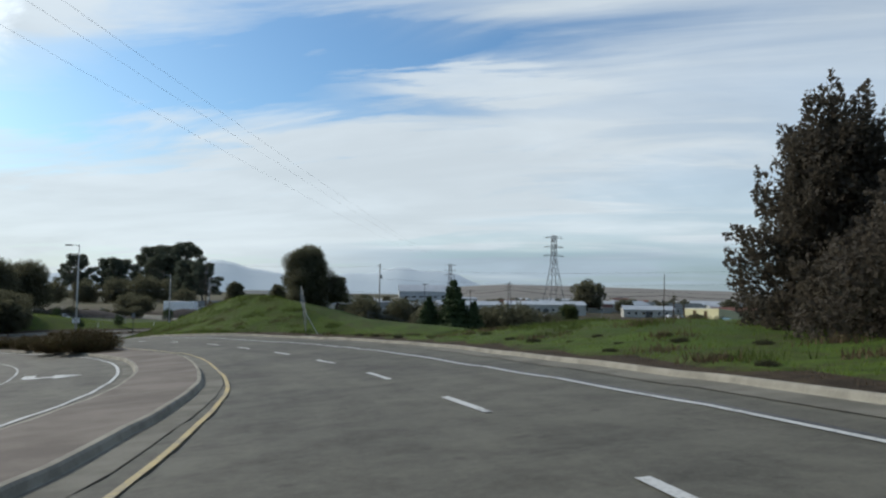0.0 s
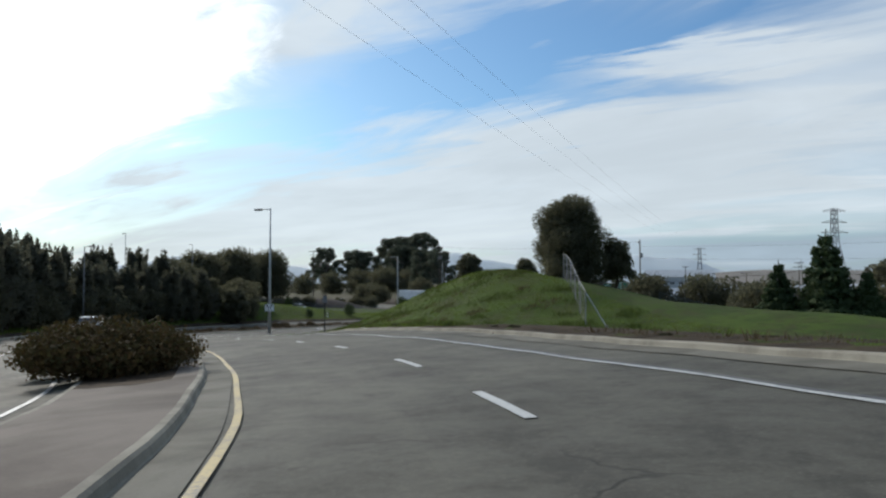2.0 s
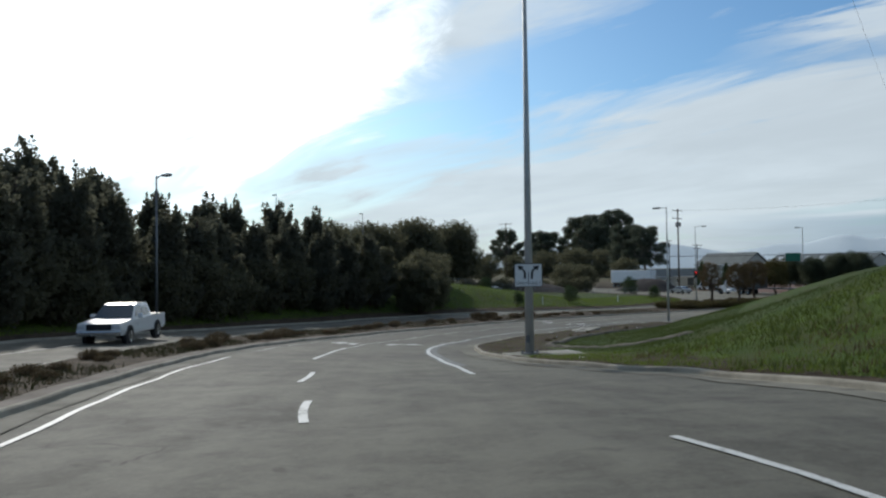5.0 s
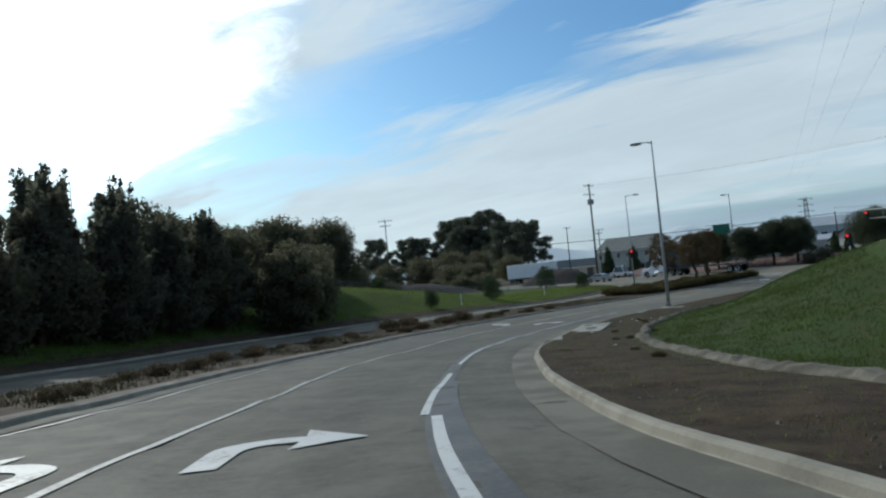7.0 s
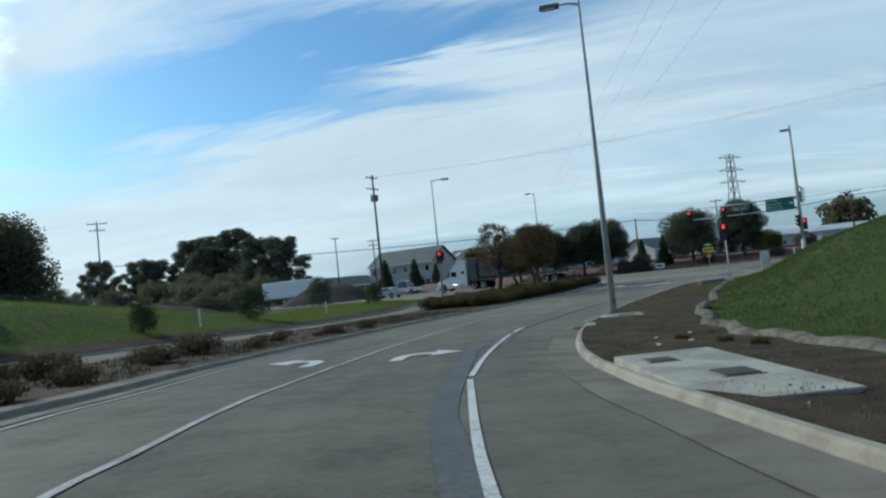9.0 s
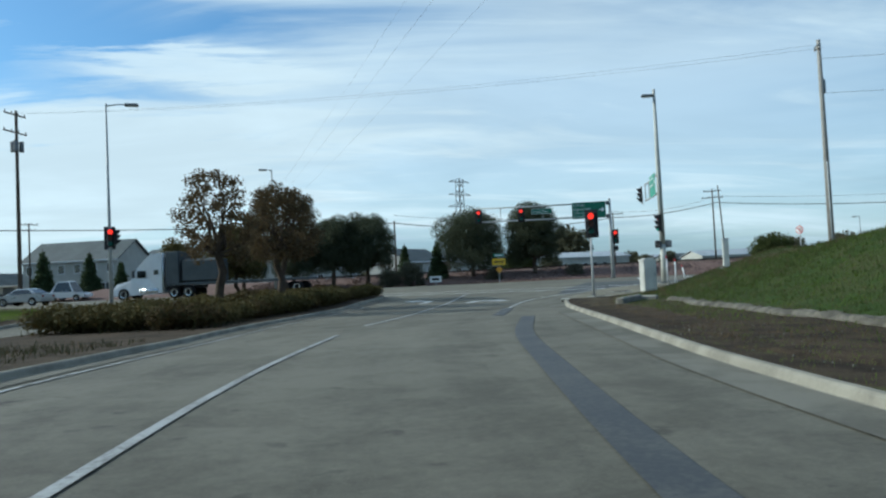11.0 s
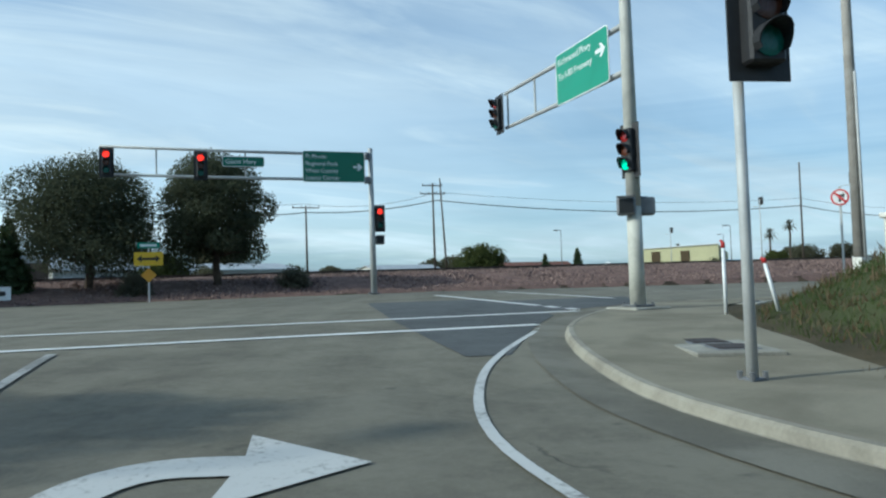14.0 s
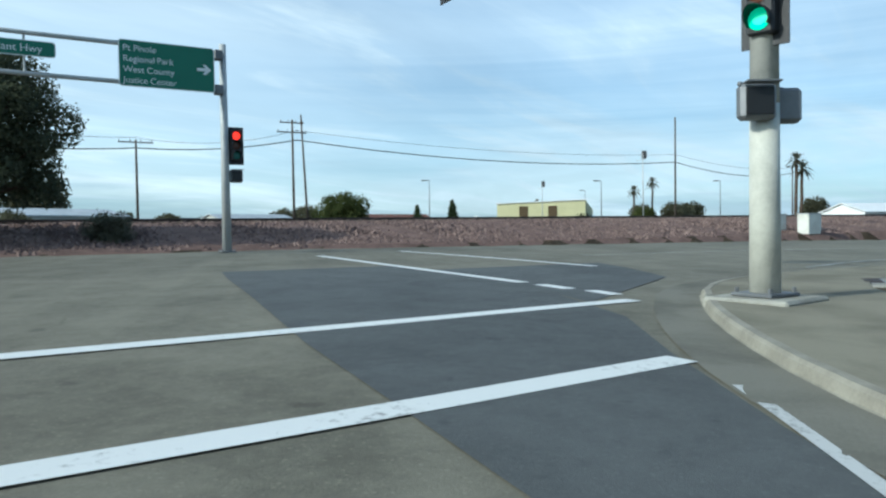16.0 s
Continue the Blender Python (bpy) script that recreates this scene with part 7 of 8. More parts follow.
plate("slash", [(-0.19, 0.14), (-0.14, 0.19), (0.19, -0.14), (0.14, -0.19)], 0.004, SIGN_RED, nb, Matrix.Translation((0, -0.075, -4.3 - ns.matrix_world.translation.z)))
ps = post_sign(-28.2, 70.4, -3.0, -0.55, 30, "dark thin post with a small plate at the kerb", "marker_post", BLACK)
plate("plate", rounded(0.3, 0.45, 0.03), 0.012, GALV_DARK, ps, Matrix.Translation((0, -0.04, 2.2)))
ms = thing("wooden_stake", pose(*place([66.5], [-5.6])[0], float(road_z(*place([66.5], [-5.6]).T)[0]) + 0.1, 4, 3, 0), "short leaning wooden stake in the median weeds", "post")
Geo().box((0, 0, 0.5), (0.12, 0.10, 1.1), 0.02).make("stake", WOOD, ms)
br = thing("information_board", pose(*cross([-22], [47])[0], -7.0, 0, 0, FACE_V), "low brown board on two posts beyond the rails", "sign")
Geo().box((0, 0, 2.2), (2.6, 0.12, 1.2), 0.02).make("board", WOOD, br)
for x in (-1.0, 1.0):
    Geo().box((x, 0, 1.0), (0.12, 0.12, 2.0), 0.01).make("post", WOOD, br)


def marker(x, y, h, lean, name="pipe_marker", label="white plastic pipe marker with a red cap"):
    ob = thing(name, pose(x, y, ground_at(x, y) if outside([x], [y])[0][0] > 0.5 else -7.45, lean, lean * 0.6, 0), label, "marker post", "pipe markers")
    Geo().tube([(0, 0, 0), (0, 0, h * 0.90)], 0.04, 10).make("tube", SIGN_WHITE, ob, "", True)
    Geo().tube([(0, 0, h * 0.90), (0, 0.0, h * 0.96), (0, 0.05, h)], [0.048, 0.048, 0.034], 10).make("cap", SIGN_RED, ob, "red domed cap", True)
    return ob


marker(-25.9, 179.1, 1.62, 0)
marker(-27.3, 178.1, 1.85, 0)
marker(-26.0, 178.0, 1.15, -11, label="leaning white pipe marker with a red cap")

cab = thing("control_cabinet", pose(-31.3, 174.6, -7.74, 0, 0, -23), "cream steel traffic signal cabinet on a plinth", "cabinet")
Geo().box((0, 0, 0.10), (0.70, 0.96, 0.22), 0.02).make("plinth", PAD, cab)
Geo().box((0, 0, 1.0), (0.66, 0.92, 1.62), 0.015).make("body", CABINET, cab)
Geo().box((0, 0, 1.83), (0.72, 0.99, 0.07), 0.02).make("roof_cap", CABINET, cab)
Geo().box((0.03, 0.05, 1.895), (0.5, 0.7, 0.07), 0.025).make("roof_vent", CABINET, cab)
door = Geo().box((0, -0.468, 1.0), (0.58, 0.025, 1.5), 0.01).make("door", CABINET, cab)
Geo().box((0.23, -0.49, 1.05), (0.03, 0.03, 0.2), 0.008).make("handle", GALV_DARK, door, "steel door handle")
for k in range(4):
    Geo().box((-0.15 + 0.1 * k, -0.484, 0.44), (0.05, 0.012, 0.22), 0.004).make("louvre", CABINET, door)
Geo().box((-0.335, 0, 1.0), (0.02, 0.80, 1.5), 0.008).make("side_panel", CABINET, cab)

gp = thing("utility_pedestal", pose(-27.5, 173.0, ground_at(-27.5, 173.0) - 0.1, 0, 0, -35), "narrow white utility pedestal on the grass", "utility box")
Geo().box((0, 0, 0.78), (0.30, 0.28, 1.6), 0.02).make("body", CABINET, gp)
Geo().box((0, 0, 1.6), (0.33, 0.31, 0.07), 0.02).make("cap", GALV, gp)
Geo().box((0, 0, 0.06), (0.6, 0.55, 0.16), 0.03).make("base", PAD, gp)
for a0, b0, w in ((35.8, 22.3, 1.3), (35.2, 24.2, 1.0), (38.2, 23.6, 0.8)):
    x, y = cross([a0], [b0])[0]
    ub = thing("trackside_box", pose(x, y, -7.05, 0, 0, FACE_V), "pale metal trackside equipment box", "utility box")
    Geo().box((0, 0, 0.6), (w, 0.8, 1.3), 0.03).make("body", CABINET, ub)
    Geo().box((0, 0, 1.27), (w + 0.08, 0.88, 0.06), 0.02).make("lid", GALV, ub)
for x, y, z in ((47.0, 201.0, 1.7), (21.5, 186.2, 0.6), (70, 222, 0.4)):
    rs = thing("railway_signal", pose(x, y, -6.8, 0, 0, 70), "dark railway signal head on a thin mast", "railway signal", "railway signals")
    pole_shaft(rs, z + 6.8, 0.07, 0.05, GALV, 8)
    Geo().box((0, -0.25, z + 6.6), (0.55, 0.3, 0.9), 0.08).make("head", BLACK, rs)
    Geo().tube([(0, 0, z + 6.0), (0.9, 0, z + 6.0)], 0.03, 6).make("bracket", GALV, rs)
for x, y, top in ((61.7, 237.1, 1.1), (74, 214, 0.6), (118, 231, 1.5), (95, 200, 1.0)):
    street_lamp(x, y, top, 40, 0.5, 0.09, 0.05, GALV_DARK, -7.0, "distant dark lamp post beyond the railway")


def palm(x, y, h, seed):
    rng = np.random.default_rng(seed)
    ob = thing("palm_tree", pose(x, y, -7.0), "tall thin palm tree in the distance", "tree", "palms")
    g = Geo()
    branch(g, (0, 0, 0), (0.2, 0, h), 0.22, 0.16, rng, 0.02, 8)
    g.make("trunk", BARK, ob, "", True)
    v, f = [], []
    for k in range(34):
        t, e = k * 2.4, radians(75 - 115 * k / 34)
        d = Vector((math.cos(t) * math.cos(e), math.sin(t) * math.cos(e), math.sin(e)))
        s_ = d.cross(Vector((0, 0, 1))).normalized() * 0.16
        p0, n = Vector((0.2, 0, h)), len(v)
        pts = [p0 + d * q * 1.7 - Vector((0, 0, 0.7 * q * q)) for q in (0, 0.5, 1.0)]
        v += [pts[0] - s_ * 0.3, pts[0] + s_ * 0.3, pts[1] + s_, pts[1] - s_, pts[2]]
        f += [(n, n + 1, n + 2, n + 3), (n + 3, n + 2, n + 4)]
    Geo().add(v, f).make("fronds", LEAF_PINE, ob)


for x, y, h, k in ((62.0, 186.5, 8.3, 1), (64.5, 186.0, 7.4, 2), (98, 212, 8.5, 3), (95, 214.5, 7.0, 4), (150, 255, 7.5, 5)):
    palm(x, y, h, k)

# ---- fences ----
def chain_fence(points, h, gap, label, mat=None):
    """Posts, top rail and woven wire panels along a line on the ground."""
    ob = thing("chain_link_fence", pose(0, 0, 0), label, "fence")
    pts = spline(points, gap)
    z = [float(land_z([x], [y])[0][0]) for x, y in pts]
    for (x, y), zz in zip(pts, z):
        Geo().tube([(x, y, zz - 0.1), (x, y, zz + h)], 0.03, 6).make("post", mat or GALV, ob)
    for i in range(len(pts) - 1):
        p, q = Vector((*pts[i], z[i])), Vector((*pts[i + 1], z[i + 1]))
        Geo().tube([p + Vector((0, 0, h)), q + Vector((0, 0, h))], 0.022, 5, False).make("top_rail", mat or GALV, ob)
        g = Geo()
        n, up = int((q - p).length / 0.16), Vector((0, 0, h - 0.05))
        span = h / max(0.01, (q - p).length)
        for k in range(-int(n * span), n + 1):
            for a, b in ((k / n, k / n + span), (k / n + span, k / n)):
                lo, hi = max(0.0, min(a, b)), min(1.0, max(a, b))
                if hi - lo < 0.01:
                    continue
                za, zb = (lo - a) / (b - a), (hi - a) / (b - a)
                A, B = p.lerp(q, lo) + up * za, p.lerp(q, hi) + up * zb
                s_ = Vector((0, 0, 0.006))
                g.add([A - s_, A + s_, B + s_, B - s_], [(0, 1, 2, 3)])
        g.make("wire_mesh", mat or GALV, ob)
    return ob


chain_fence([(-15.5, 88.0), (-13.6, 79.4), (-12.2, 73.0), (-10.9, 67.3)], 1.85, 2.6, "grey chain-link fence running down the knoll", FENCE)
chain_fence([(-7.5, 92.8), (-3.3, 92.4), (0.5, 91.4), (4.4, 90.0), (9.0, 88.0), (15.0, 85.0)], 2.6, 4.0, "thin chain-link fence along the foot of the knoll", GALV_DARK)
brace = thing("fence_brace", pose(-10.9, 67.3, float(land_z([-10.9], [67.3])[0][0])), "slanting steel brace of a corner fence post", "fence brace")
Geo().tube([(0.05, -0.05, 1.75), (1.15, -0.55, 0.0)], 0.032, 6).make("strut", GALV, brace)
Geo().box((1.15, -0.55, 0.0), (0.16, 0.16, 0.10), 0.02).make("foot", PAD, brace)
chain_fence([(-93, 150), (-88, 165), (-80, 182), (-74, 193), (-70.5, 199)], 1.5, 3.4, "long dark chain-link fence above the green strip", GALV_DARK)
for x, y in ((-72.5, 159.7), (-68.5, 181.0)):
    wp = thing("white_post", pose(x, y, ground_at(x, y)), "short white post standing on the green strip", "post", "white posts")
    Geo().box((0, 0, 0.5), (0.10, 0.10, 1.1), 0.02).make("post", SIGN_WHITE, wp)
    Geo().box((0, 0, 1.07), (0.13, 0.13, 0.05), 0.012).make("cap", SIGN_WHITE, wp)

# ---- vehicles ----
CAR_WHITE = material("white_car_paint", (0.72, 0.73, 0.73), (0.62, 0.63, 0.63), 0.3, coat=0.6, bump=0.0)
CAR_SILVER = material("silver_car_paint", (0.50, 0.52, 0.53), (0.42, 0.43, 0.44), 0.3, 0.4, coat=0.6, bump=0.0)
GLASS = material("tinted_window_glass", (0.02, 0.025, 0.03), (0.012, 0.015, 0.018), 0.08, coat=0.5, bump=0.0)
TYRE = material("black_tyre_rubber", (0.02, 0.02, 0.021), (0.012, 0.012, 0.012), 0.85, grain=30)
CHROME = material("bright_metal", (0.60, 0.61, 0.62), (0.45, 0.46, 0.47), 0.25, 0.9, bump=0.0)
HEADLAMP = material("clear_headlamp", (0.75, 0.76, 0.76), (0.55, 0.56, 0.57), 0.15, 0.1, coat=0.6, bump=0.0)
BOX_DARK = material("dark_grey_trailer_panel", (0.07, 0.08, 0.082), (0.04, 0.046, 0.05), 0.6, blotch=1.0)
BOX_WHITE = material("white_trailer_panel", (0.86, 0.86, 0.84), (0.76, 0.76, 0.74), 0.5, blotch=0.7)


def shell(outline, name, mat, parent, label="", m=None):
    """A body with a side outline of (y, z, half width), running across x."""
    n = len(outline)
    vs = [(-w, y, z) for y, z, w in outline] + [(w, y, z) for y, z, w in outline]
    fs = [tuple(range(n))[::-1], tuple(range(n, 2 * n))] + [(i, (i + 1) % n, (i + 1) % n + n, i + n) for i in range(n)]
    if m is not None:
        vs = [m @ Vector(v) for v in vs]
    return Geo().add(vs, fs).make(name, mat, parent, label)


def wheel(parent, x, y, r, w):
    """A tyre with a dished metal rim, axle across x."""
    sgn = 1 if x > 0 else -1
    ty = Geo().tube([(x - w / 2, y, r), (x - w * 0.42, y, r), (x + w * 0.42, y, r), (x + w / 2, y, r)], [r * 0.90, r, r, r * 0.90], 20).make("wheel", TYRE, parent, "black tyre on a metal rim")
    Geo().tube([(x + sgn * w * 0.40, y, r), (x + sgn * (w / 2 + 0.012), y, r), (x + sgn * (w / 2 - 0.03), y, r)], [r * 0.64, r * 0.62, r * 0.25], 16).make("rim", CHROME, ty)
    return ty


def pickup(x, y, z, turn):
    ob = thing("pickup_truck", pose(x, y, z, 0, 0, turn), "white crew-cab pickup truck on the far carriageway", "pickup truck")
    shell([(-2.85, 0.48, 0.88), (-2.9, 0.70, 0.94), (-2.82, 1.02, 0.92), (-1.35, 1.15, 0.90), (0.95, 1.14, 0.93), (0.98, 1.18, 0.95), (2.80, 1.18, 0.95), (2.86, 0.60, 0.95), (2.6, 0.46, 0.92)], "body", CAR_WHITE, ob)
    cab = shell([(-1.38, 1.14, 0.86), (-0.62, 1.70, 0.70), (-0.30, 1.80, 0.68), (0.72, 1.80, 0.68), (0.98, 1.72, 0.70), (1.08, 1.15, 0.86)], "cab", CAR_WHITE, ob)
    shell([(-1.33, 1.20, 0.845), (-0.64, 1.69, 0.69), (-0.62, 1.72, 0.66), (-1.36, 1.18, 0.82)], "windscreen", GLASS, cab, "", Matrix.Translation((0, -0.035, 0.012)))
    for sg in (-1, 1):
        for y0, y1, t0, t1 in ((-0.98, -0.05, -0.50, -0.05), (0.03, 0.88, 0.03, 0.76)):
            vs = [(sg * 0.866, y0, 1.22), (sg * 0.866, y1, 1.22), (sg * 0.705, t1, 1.68), (sg * 0.705, t0, 1.68)]
            Geo().add(vs + [(v[0] * 0.97, v[1], v[2]) for v in vs], [(0, 1, 2, 3), (7, 6, 5, 4), (0, 4, 5, 1), (1, 5, 6, 2), (2, 6, 7, 3), (3, 7, 4, 0)]).make("side_window", GLASS, cab)
        Geo().box((sg * 1.06, -0.92, 1.24), (0.22, 0.10, 0.20), 0.03).make("door_mirror", CAR_WHITE, cab)
        Geo().box((sg * 0.74, -2.86, 0.90), (0.34, 0.10, 0.20), 0.03).make("headlamp", HEADLAMP, ob)
        for wy in (-1.85, 1.75):
            Geo().tube([(sg * 0.80, wy, 0.42), (sg * 0.955, wy, 0.42)], 0.47, 18).make("wheel_arch", BLACK, ob)
            wheel(ob, sg * 0.84, wy, 0.40, 0.26)
    Geo().box((0, -2.89, 0.86), (1.05, 0.08, 0.26), 0.02).make("grille", BLACK, ob, "dark front grille")
    Geo().box((0, -2.93, 0.58), (1.86, 0.16, 0.20), 0.05).make("front_bumper", CHROME, ob)
    Geo().box((0, 1.92, 1.175), (1.62, 1.66, 0.03), 0.01).make("load_bed", BLACK, ob, "dark open load bed")
    Geo().box((0, 2.92, 0.60), (1.80, 0.14, 0.18), 0.04).make("rear_bumper", CHROME, ob)
    return ob


pickup(-61.87, 85.8, float(road_z([-61.87], [85.8])[0]) + 0.01, 34)


def semi(x, y, z, turn):
    """Conventional sleeper tractor with its dark trailer; front towards -y."""
    ob = thing("semi_truck", pose(x, y, z, 0, 0, turn), "white sleeper tractor with a dark grey trailer", "truck")
    shell([(0.05, 0.35, 1.0), (0.0, 0.95, 0.95), (0.28, 1.42, 0.88), (1.75, 1.72, 1.0), (1.85, 1.72, 1.1), (1.85, 0.40, 1.1)], "bonnet", CAR_WHITE, ob)
    cab = shell([(1.80, 0.40, 1.2), (1.80, 1.74, 1.15), (2.35, 2.75, 1.05), (2.75, 3.15, 1.08), (3.70, 3.95, 1.18), (4.75, 4.0, 1.22), (4.78, 0.55, 1.22)], "sleeper_cab", CAR_WHITE, ob, "white cab with a high roof fairing")
    shell([(1.86, 1.82, 1.08), (2.34, 2.68, 1.0), (2.30, 2.70, 1.0), (1.80, 1.84, 1.08)], "windscreen", GLASS, cab, "", Matrix.Translation((0, -0.04, 0.01)))
    for sg in (-1, 1):
        Geo().box((sg * 1.19, 2.85, 2.22), (0.06, 0.80, 0.62), 0.04).make("side_window", GLASS, cab)
        Geo().box((sg * 1.215, 4.25, 2.35), (0.05, 0.42, 0.40), 0.04).make("sleeper_window", GLASS, cab)
        Geo().box((sg * 1.32, 2.15, 2.25), (0.16, 0.20, 0.62), 0.04).make("mirror", BLACK, cab)
        Geo().tube([(sg * 0.98, 2.6, 0.75), (sg * 0.98, 4.4, 0.75)], 0.30, 14).make("fuel_tank", CHROME, ob, "polished fuel tank", True)
        Geo().tube([(sg * 1.12, 4.85, 0.7), (sg * 1.12, 4.85, 4.0)], 0.07, 8).make("exhaust_stack", CHROME, ob, "", True)
        Geo().box((sg * 0.82, 0.08, 0.92), (0.32, 0.14, 0.24), 0.04).make("headlamp", HEADLAMP, ob)
        for wy in (1.05, 5.9, 7.2):
            wheel(ob, sg * 1.0, wy, 0.52, 0.32 if wy < 2 else 0.5)
        for wy in (15.8, 17.0):
            wheel(ob, sg * 0.98, wy, 0.50, 0.5)
    Geo().box((0, 0.0, 1.0), (0.95, 0.10, 0.70), 0.03).make("grille", CHROME, ob)
    Geo().box((0, -0.05, 0.48), (2.2, 0.22, 0.30), 0.06).make("front_bumper", CAR_WHITE, ob)
    Geo().box((0, 6.4, 0.95), (0.95, 3.6, 0.26), 0.03).make("chassis", BLACK, ob, "dark steel chassis")
    Geo().box((0, 11.6, 1.22), (2.5, 12.8, 0.22), 0.03).make("trailer_deck", BOX_DARK, ob, "dark flatbed trailer deck")
    Geo().box((0, 5.75, 2.70), (2.5, 1.2, 2.75), 0.05).make("headboard", BOX_DARK, ob, "tall dark headboard of the trailer")
    Geo().box((0, 8.2, 2.35), (2.3, 3.4, 2.05), 0.20).make("load", BOX_DARK, ob, "dark covered load on the deck")
    return ob


tx, ty_ = cross([-45.6], [11.1])[0]
semi(float(tx), float(ty_), float(road_z([tx], [ty_])[0]) + 0.01, 240.0)


def saloon(x, y, z, turn, mat, label, tall=1.0, group=""):
    ob = thing("car", pose(x, y, z, 0, 0, turn), label, "car", group)
    shell([(-2.2, 0.35, 0.80), (-2.25, 0.62, 0.84), (-2.05, 0.78, 0.84), (-1.05, 0.92, 0.84), (1.55, 0.98, 0.85), (2.18, 0.92, 0.82), (2.25, 0.60, 0.84), (2.15, 0.32, 0.82)], "body", mat, ob)
    cab = shell([(-1.12, 0.90, 0.80), (-0.42, 1.38 * tall, 0.62), (-0.1, 1.43 * tall, 0.60), (0.70, 1.43 * tall, 0.60), (1.0, 1.36 * tall, 0.62), (1.65, 0.97, 0.78)], "roof", mat, ob)
    shell([(-1.08, 0.95, 0.78), (-0.44, 1.36 * tall, 0.60), (-0.46, 1.37 * tall, 0.59), (-1.12, 0.95, 0.78)], "windscreen", GLASS, cab, "", Matrix.Translation((0, -0.03, 0.01)))
    shell([(1.58, 1.0, 0.76), (1.0, 1.34 * tall, 0.60), (1.02, 1.35 * tall, 0.59), (1.62, 1.0, 0.75)], "rear_window", GLASS, cab, "", Matrix.Translation((0, 0.03, 0.01)))
    for sg in (-1, 1):
        vs = [(sg * 0.815, -0.90, 0.98), (sg * 0.815, 1.35, 1.01), (sg * 0.64, 0.90, 1.34 * tall), (sg * 0.64, -0.36, 1.34 * tall)]
        Geo().add(vs + [(v[0] * 0.97, v[1], v[2]) for v in vs], [(0, 1, 2, 3), (7, 6, 5, 4), (0, 4, 5, 1), (1, 5, 6, 2), (2, 6, 7, 3), (3, 7, 4, 0)]).make("side_window", GLASS, cab)
        Geo().box((sg * 0.62, -2.2, 0.68), (0.30, 0.12, 0.13), 0.03).make("headlamp", HEADLAMP, ob)
        Geo().box((sg * 0.66, 2.2, 0.76), (0.26, 0.08, 0.13), 0.03).make("tail_lamp", LENS_RED, ob)
        for wy in (-1.35, 1.35):
            Geo().tube([(sg * 0.72, wy, 0.34), (sg * 0.855, wy, 0.34)], 0.37, 16).make("wheel_arch", BLACK, ob)
            wheel(ob, sg * 0.76, wy, 0.32, 0.20)
    return ob


cx_, cy_ = cross([-51.5], [6.6])[0]
saloon(float(cx_), float(cy_), float(road_z([cx_], [cy_])[0]) + 0.01, 240.0, CAR_SILVER, "silver saloon car on the cross street")
saloon(-64.5, 231.5, -6.95, 62, CAR_WHITE, "white van parked before the pale building", 1.5)
for x, y, a, mat, lab in ((-36.5, 232.5, 64, CAR_SILVER, "silver car parked beyond the crossing"), (-118, 262, 30, CAR_WHITE, "white car parked before the grove"), (-127, 252, 50, CAR_WHITE, "white car parked before the grove"), (-96.5, 192, 70, CAR_WHITE, "white car parked behind the fence"), (22, 262, 60, CAR_WHITE, "white car parked on the plain"), (41, 268, 20, CAR_SILVER, "grey car parked on the plain")):
    saloon(x, y, ground_at(x, y) - 0.01, a, mat, lab, 1.1, "parked cars")


def box_trailer(x, y, z, turn, length, label):
    ob = thing("box_trailer", pose(x, y, z, 0, 0, turn), label, "trailer")
    body = Geo().box((0, 0, 2.85), (2.5, length, 3.2), 0.05).make("body", BOX_WHITE, ob)
    for k in range(int(length / 1.2)):
        for sg in (-1, 1):
            Geo().box((sg * 1.262, -length / 2 + 0.6 + 1.2 * k, 2.85), (0.03, 0.05, 3.0)).make("rib", BOX_WHITE, body)
    Geo().box((0, 0, 1.12), (1.2, length * 0.96, 0.22), 0.02).make("chassis", BLACK, ob)
    for sg in (-1, 1):
        for wy in (length * 0.32, length * 0.42):
            wheel(ob, sg * 1.0, wy, 0.5, 0.45)
        Geo().box((sg * 0.7, -length * 0.3, 0.55), (0.12, 0.12, 1.1), 0.02).make("landing_leg", BLACK, ob)
    return ob


box_trailer(-87.5, 254, -6.95, 72, 12.2, "long white box trailer parked before the grove")

# ---- buildings ----
WALL_PALE = material("pale_painted_siding", (0.46, 0.45, 0.40), (0.36, 0.35, 0.31), 0.8, grain=8, blotch=0.4, vary=0.7)
WALL_GREY = material("pale_grey_cladding", (0.50, 0.52, 0.53), (0.40, 0.42, 0.44), 0.7, grain=5, blotch=0.3, vary=0.6)
ROOF_GREY = material("grey_green_roofing", (0.085, 0.10, 0.098), (0.055, 0.064, 0.064), 0.75, grain=6, blotch=0.5)
ROOF_PALE = material("pale_metal_roof", (0.46, 0.48, 0.49), (0.34, 0.36, 0.37), 0.5, 0.2, grain=4, blotch=0.4)
WALL_YELLOW = material("pale_yellow_wall", (0.62, 0.58, 0.33), (0.52, 0.48, 0.27), 0.75, grain=6, blotch=0.4)
BLUE_SHEET = material("pale_blue_sheeting", (0.20, 0.38, 0.52), (0.16, 0.30, 0.42), 0.6, blotch=0.6)
TENT = material("white_tent_fabric", (0.78, 0.78, 0.76), (0.66, 0.66, 0.64), 0.7, blotch=0.8)
BRICKISH = material("reddish_roofing", (0.20, 0.10, 0.075), (0.13, 0.07, 0.055), 0.85, grain=6, blotch=0.6)
TARP = material("dark_earth_heap", (0.055, 0.048, 0.045), (0.030, 0.027, 0.026), 0.9, grain=3, blotch=0.5, bump=0.8)


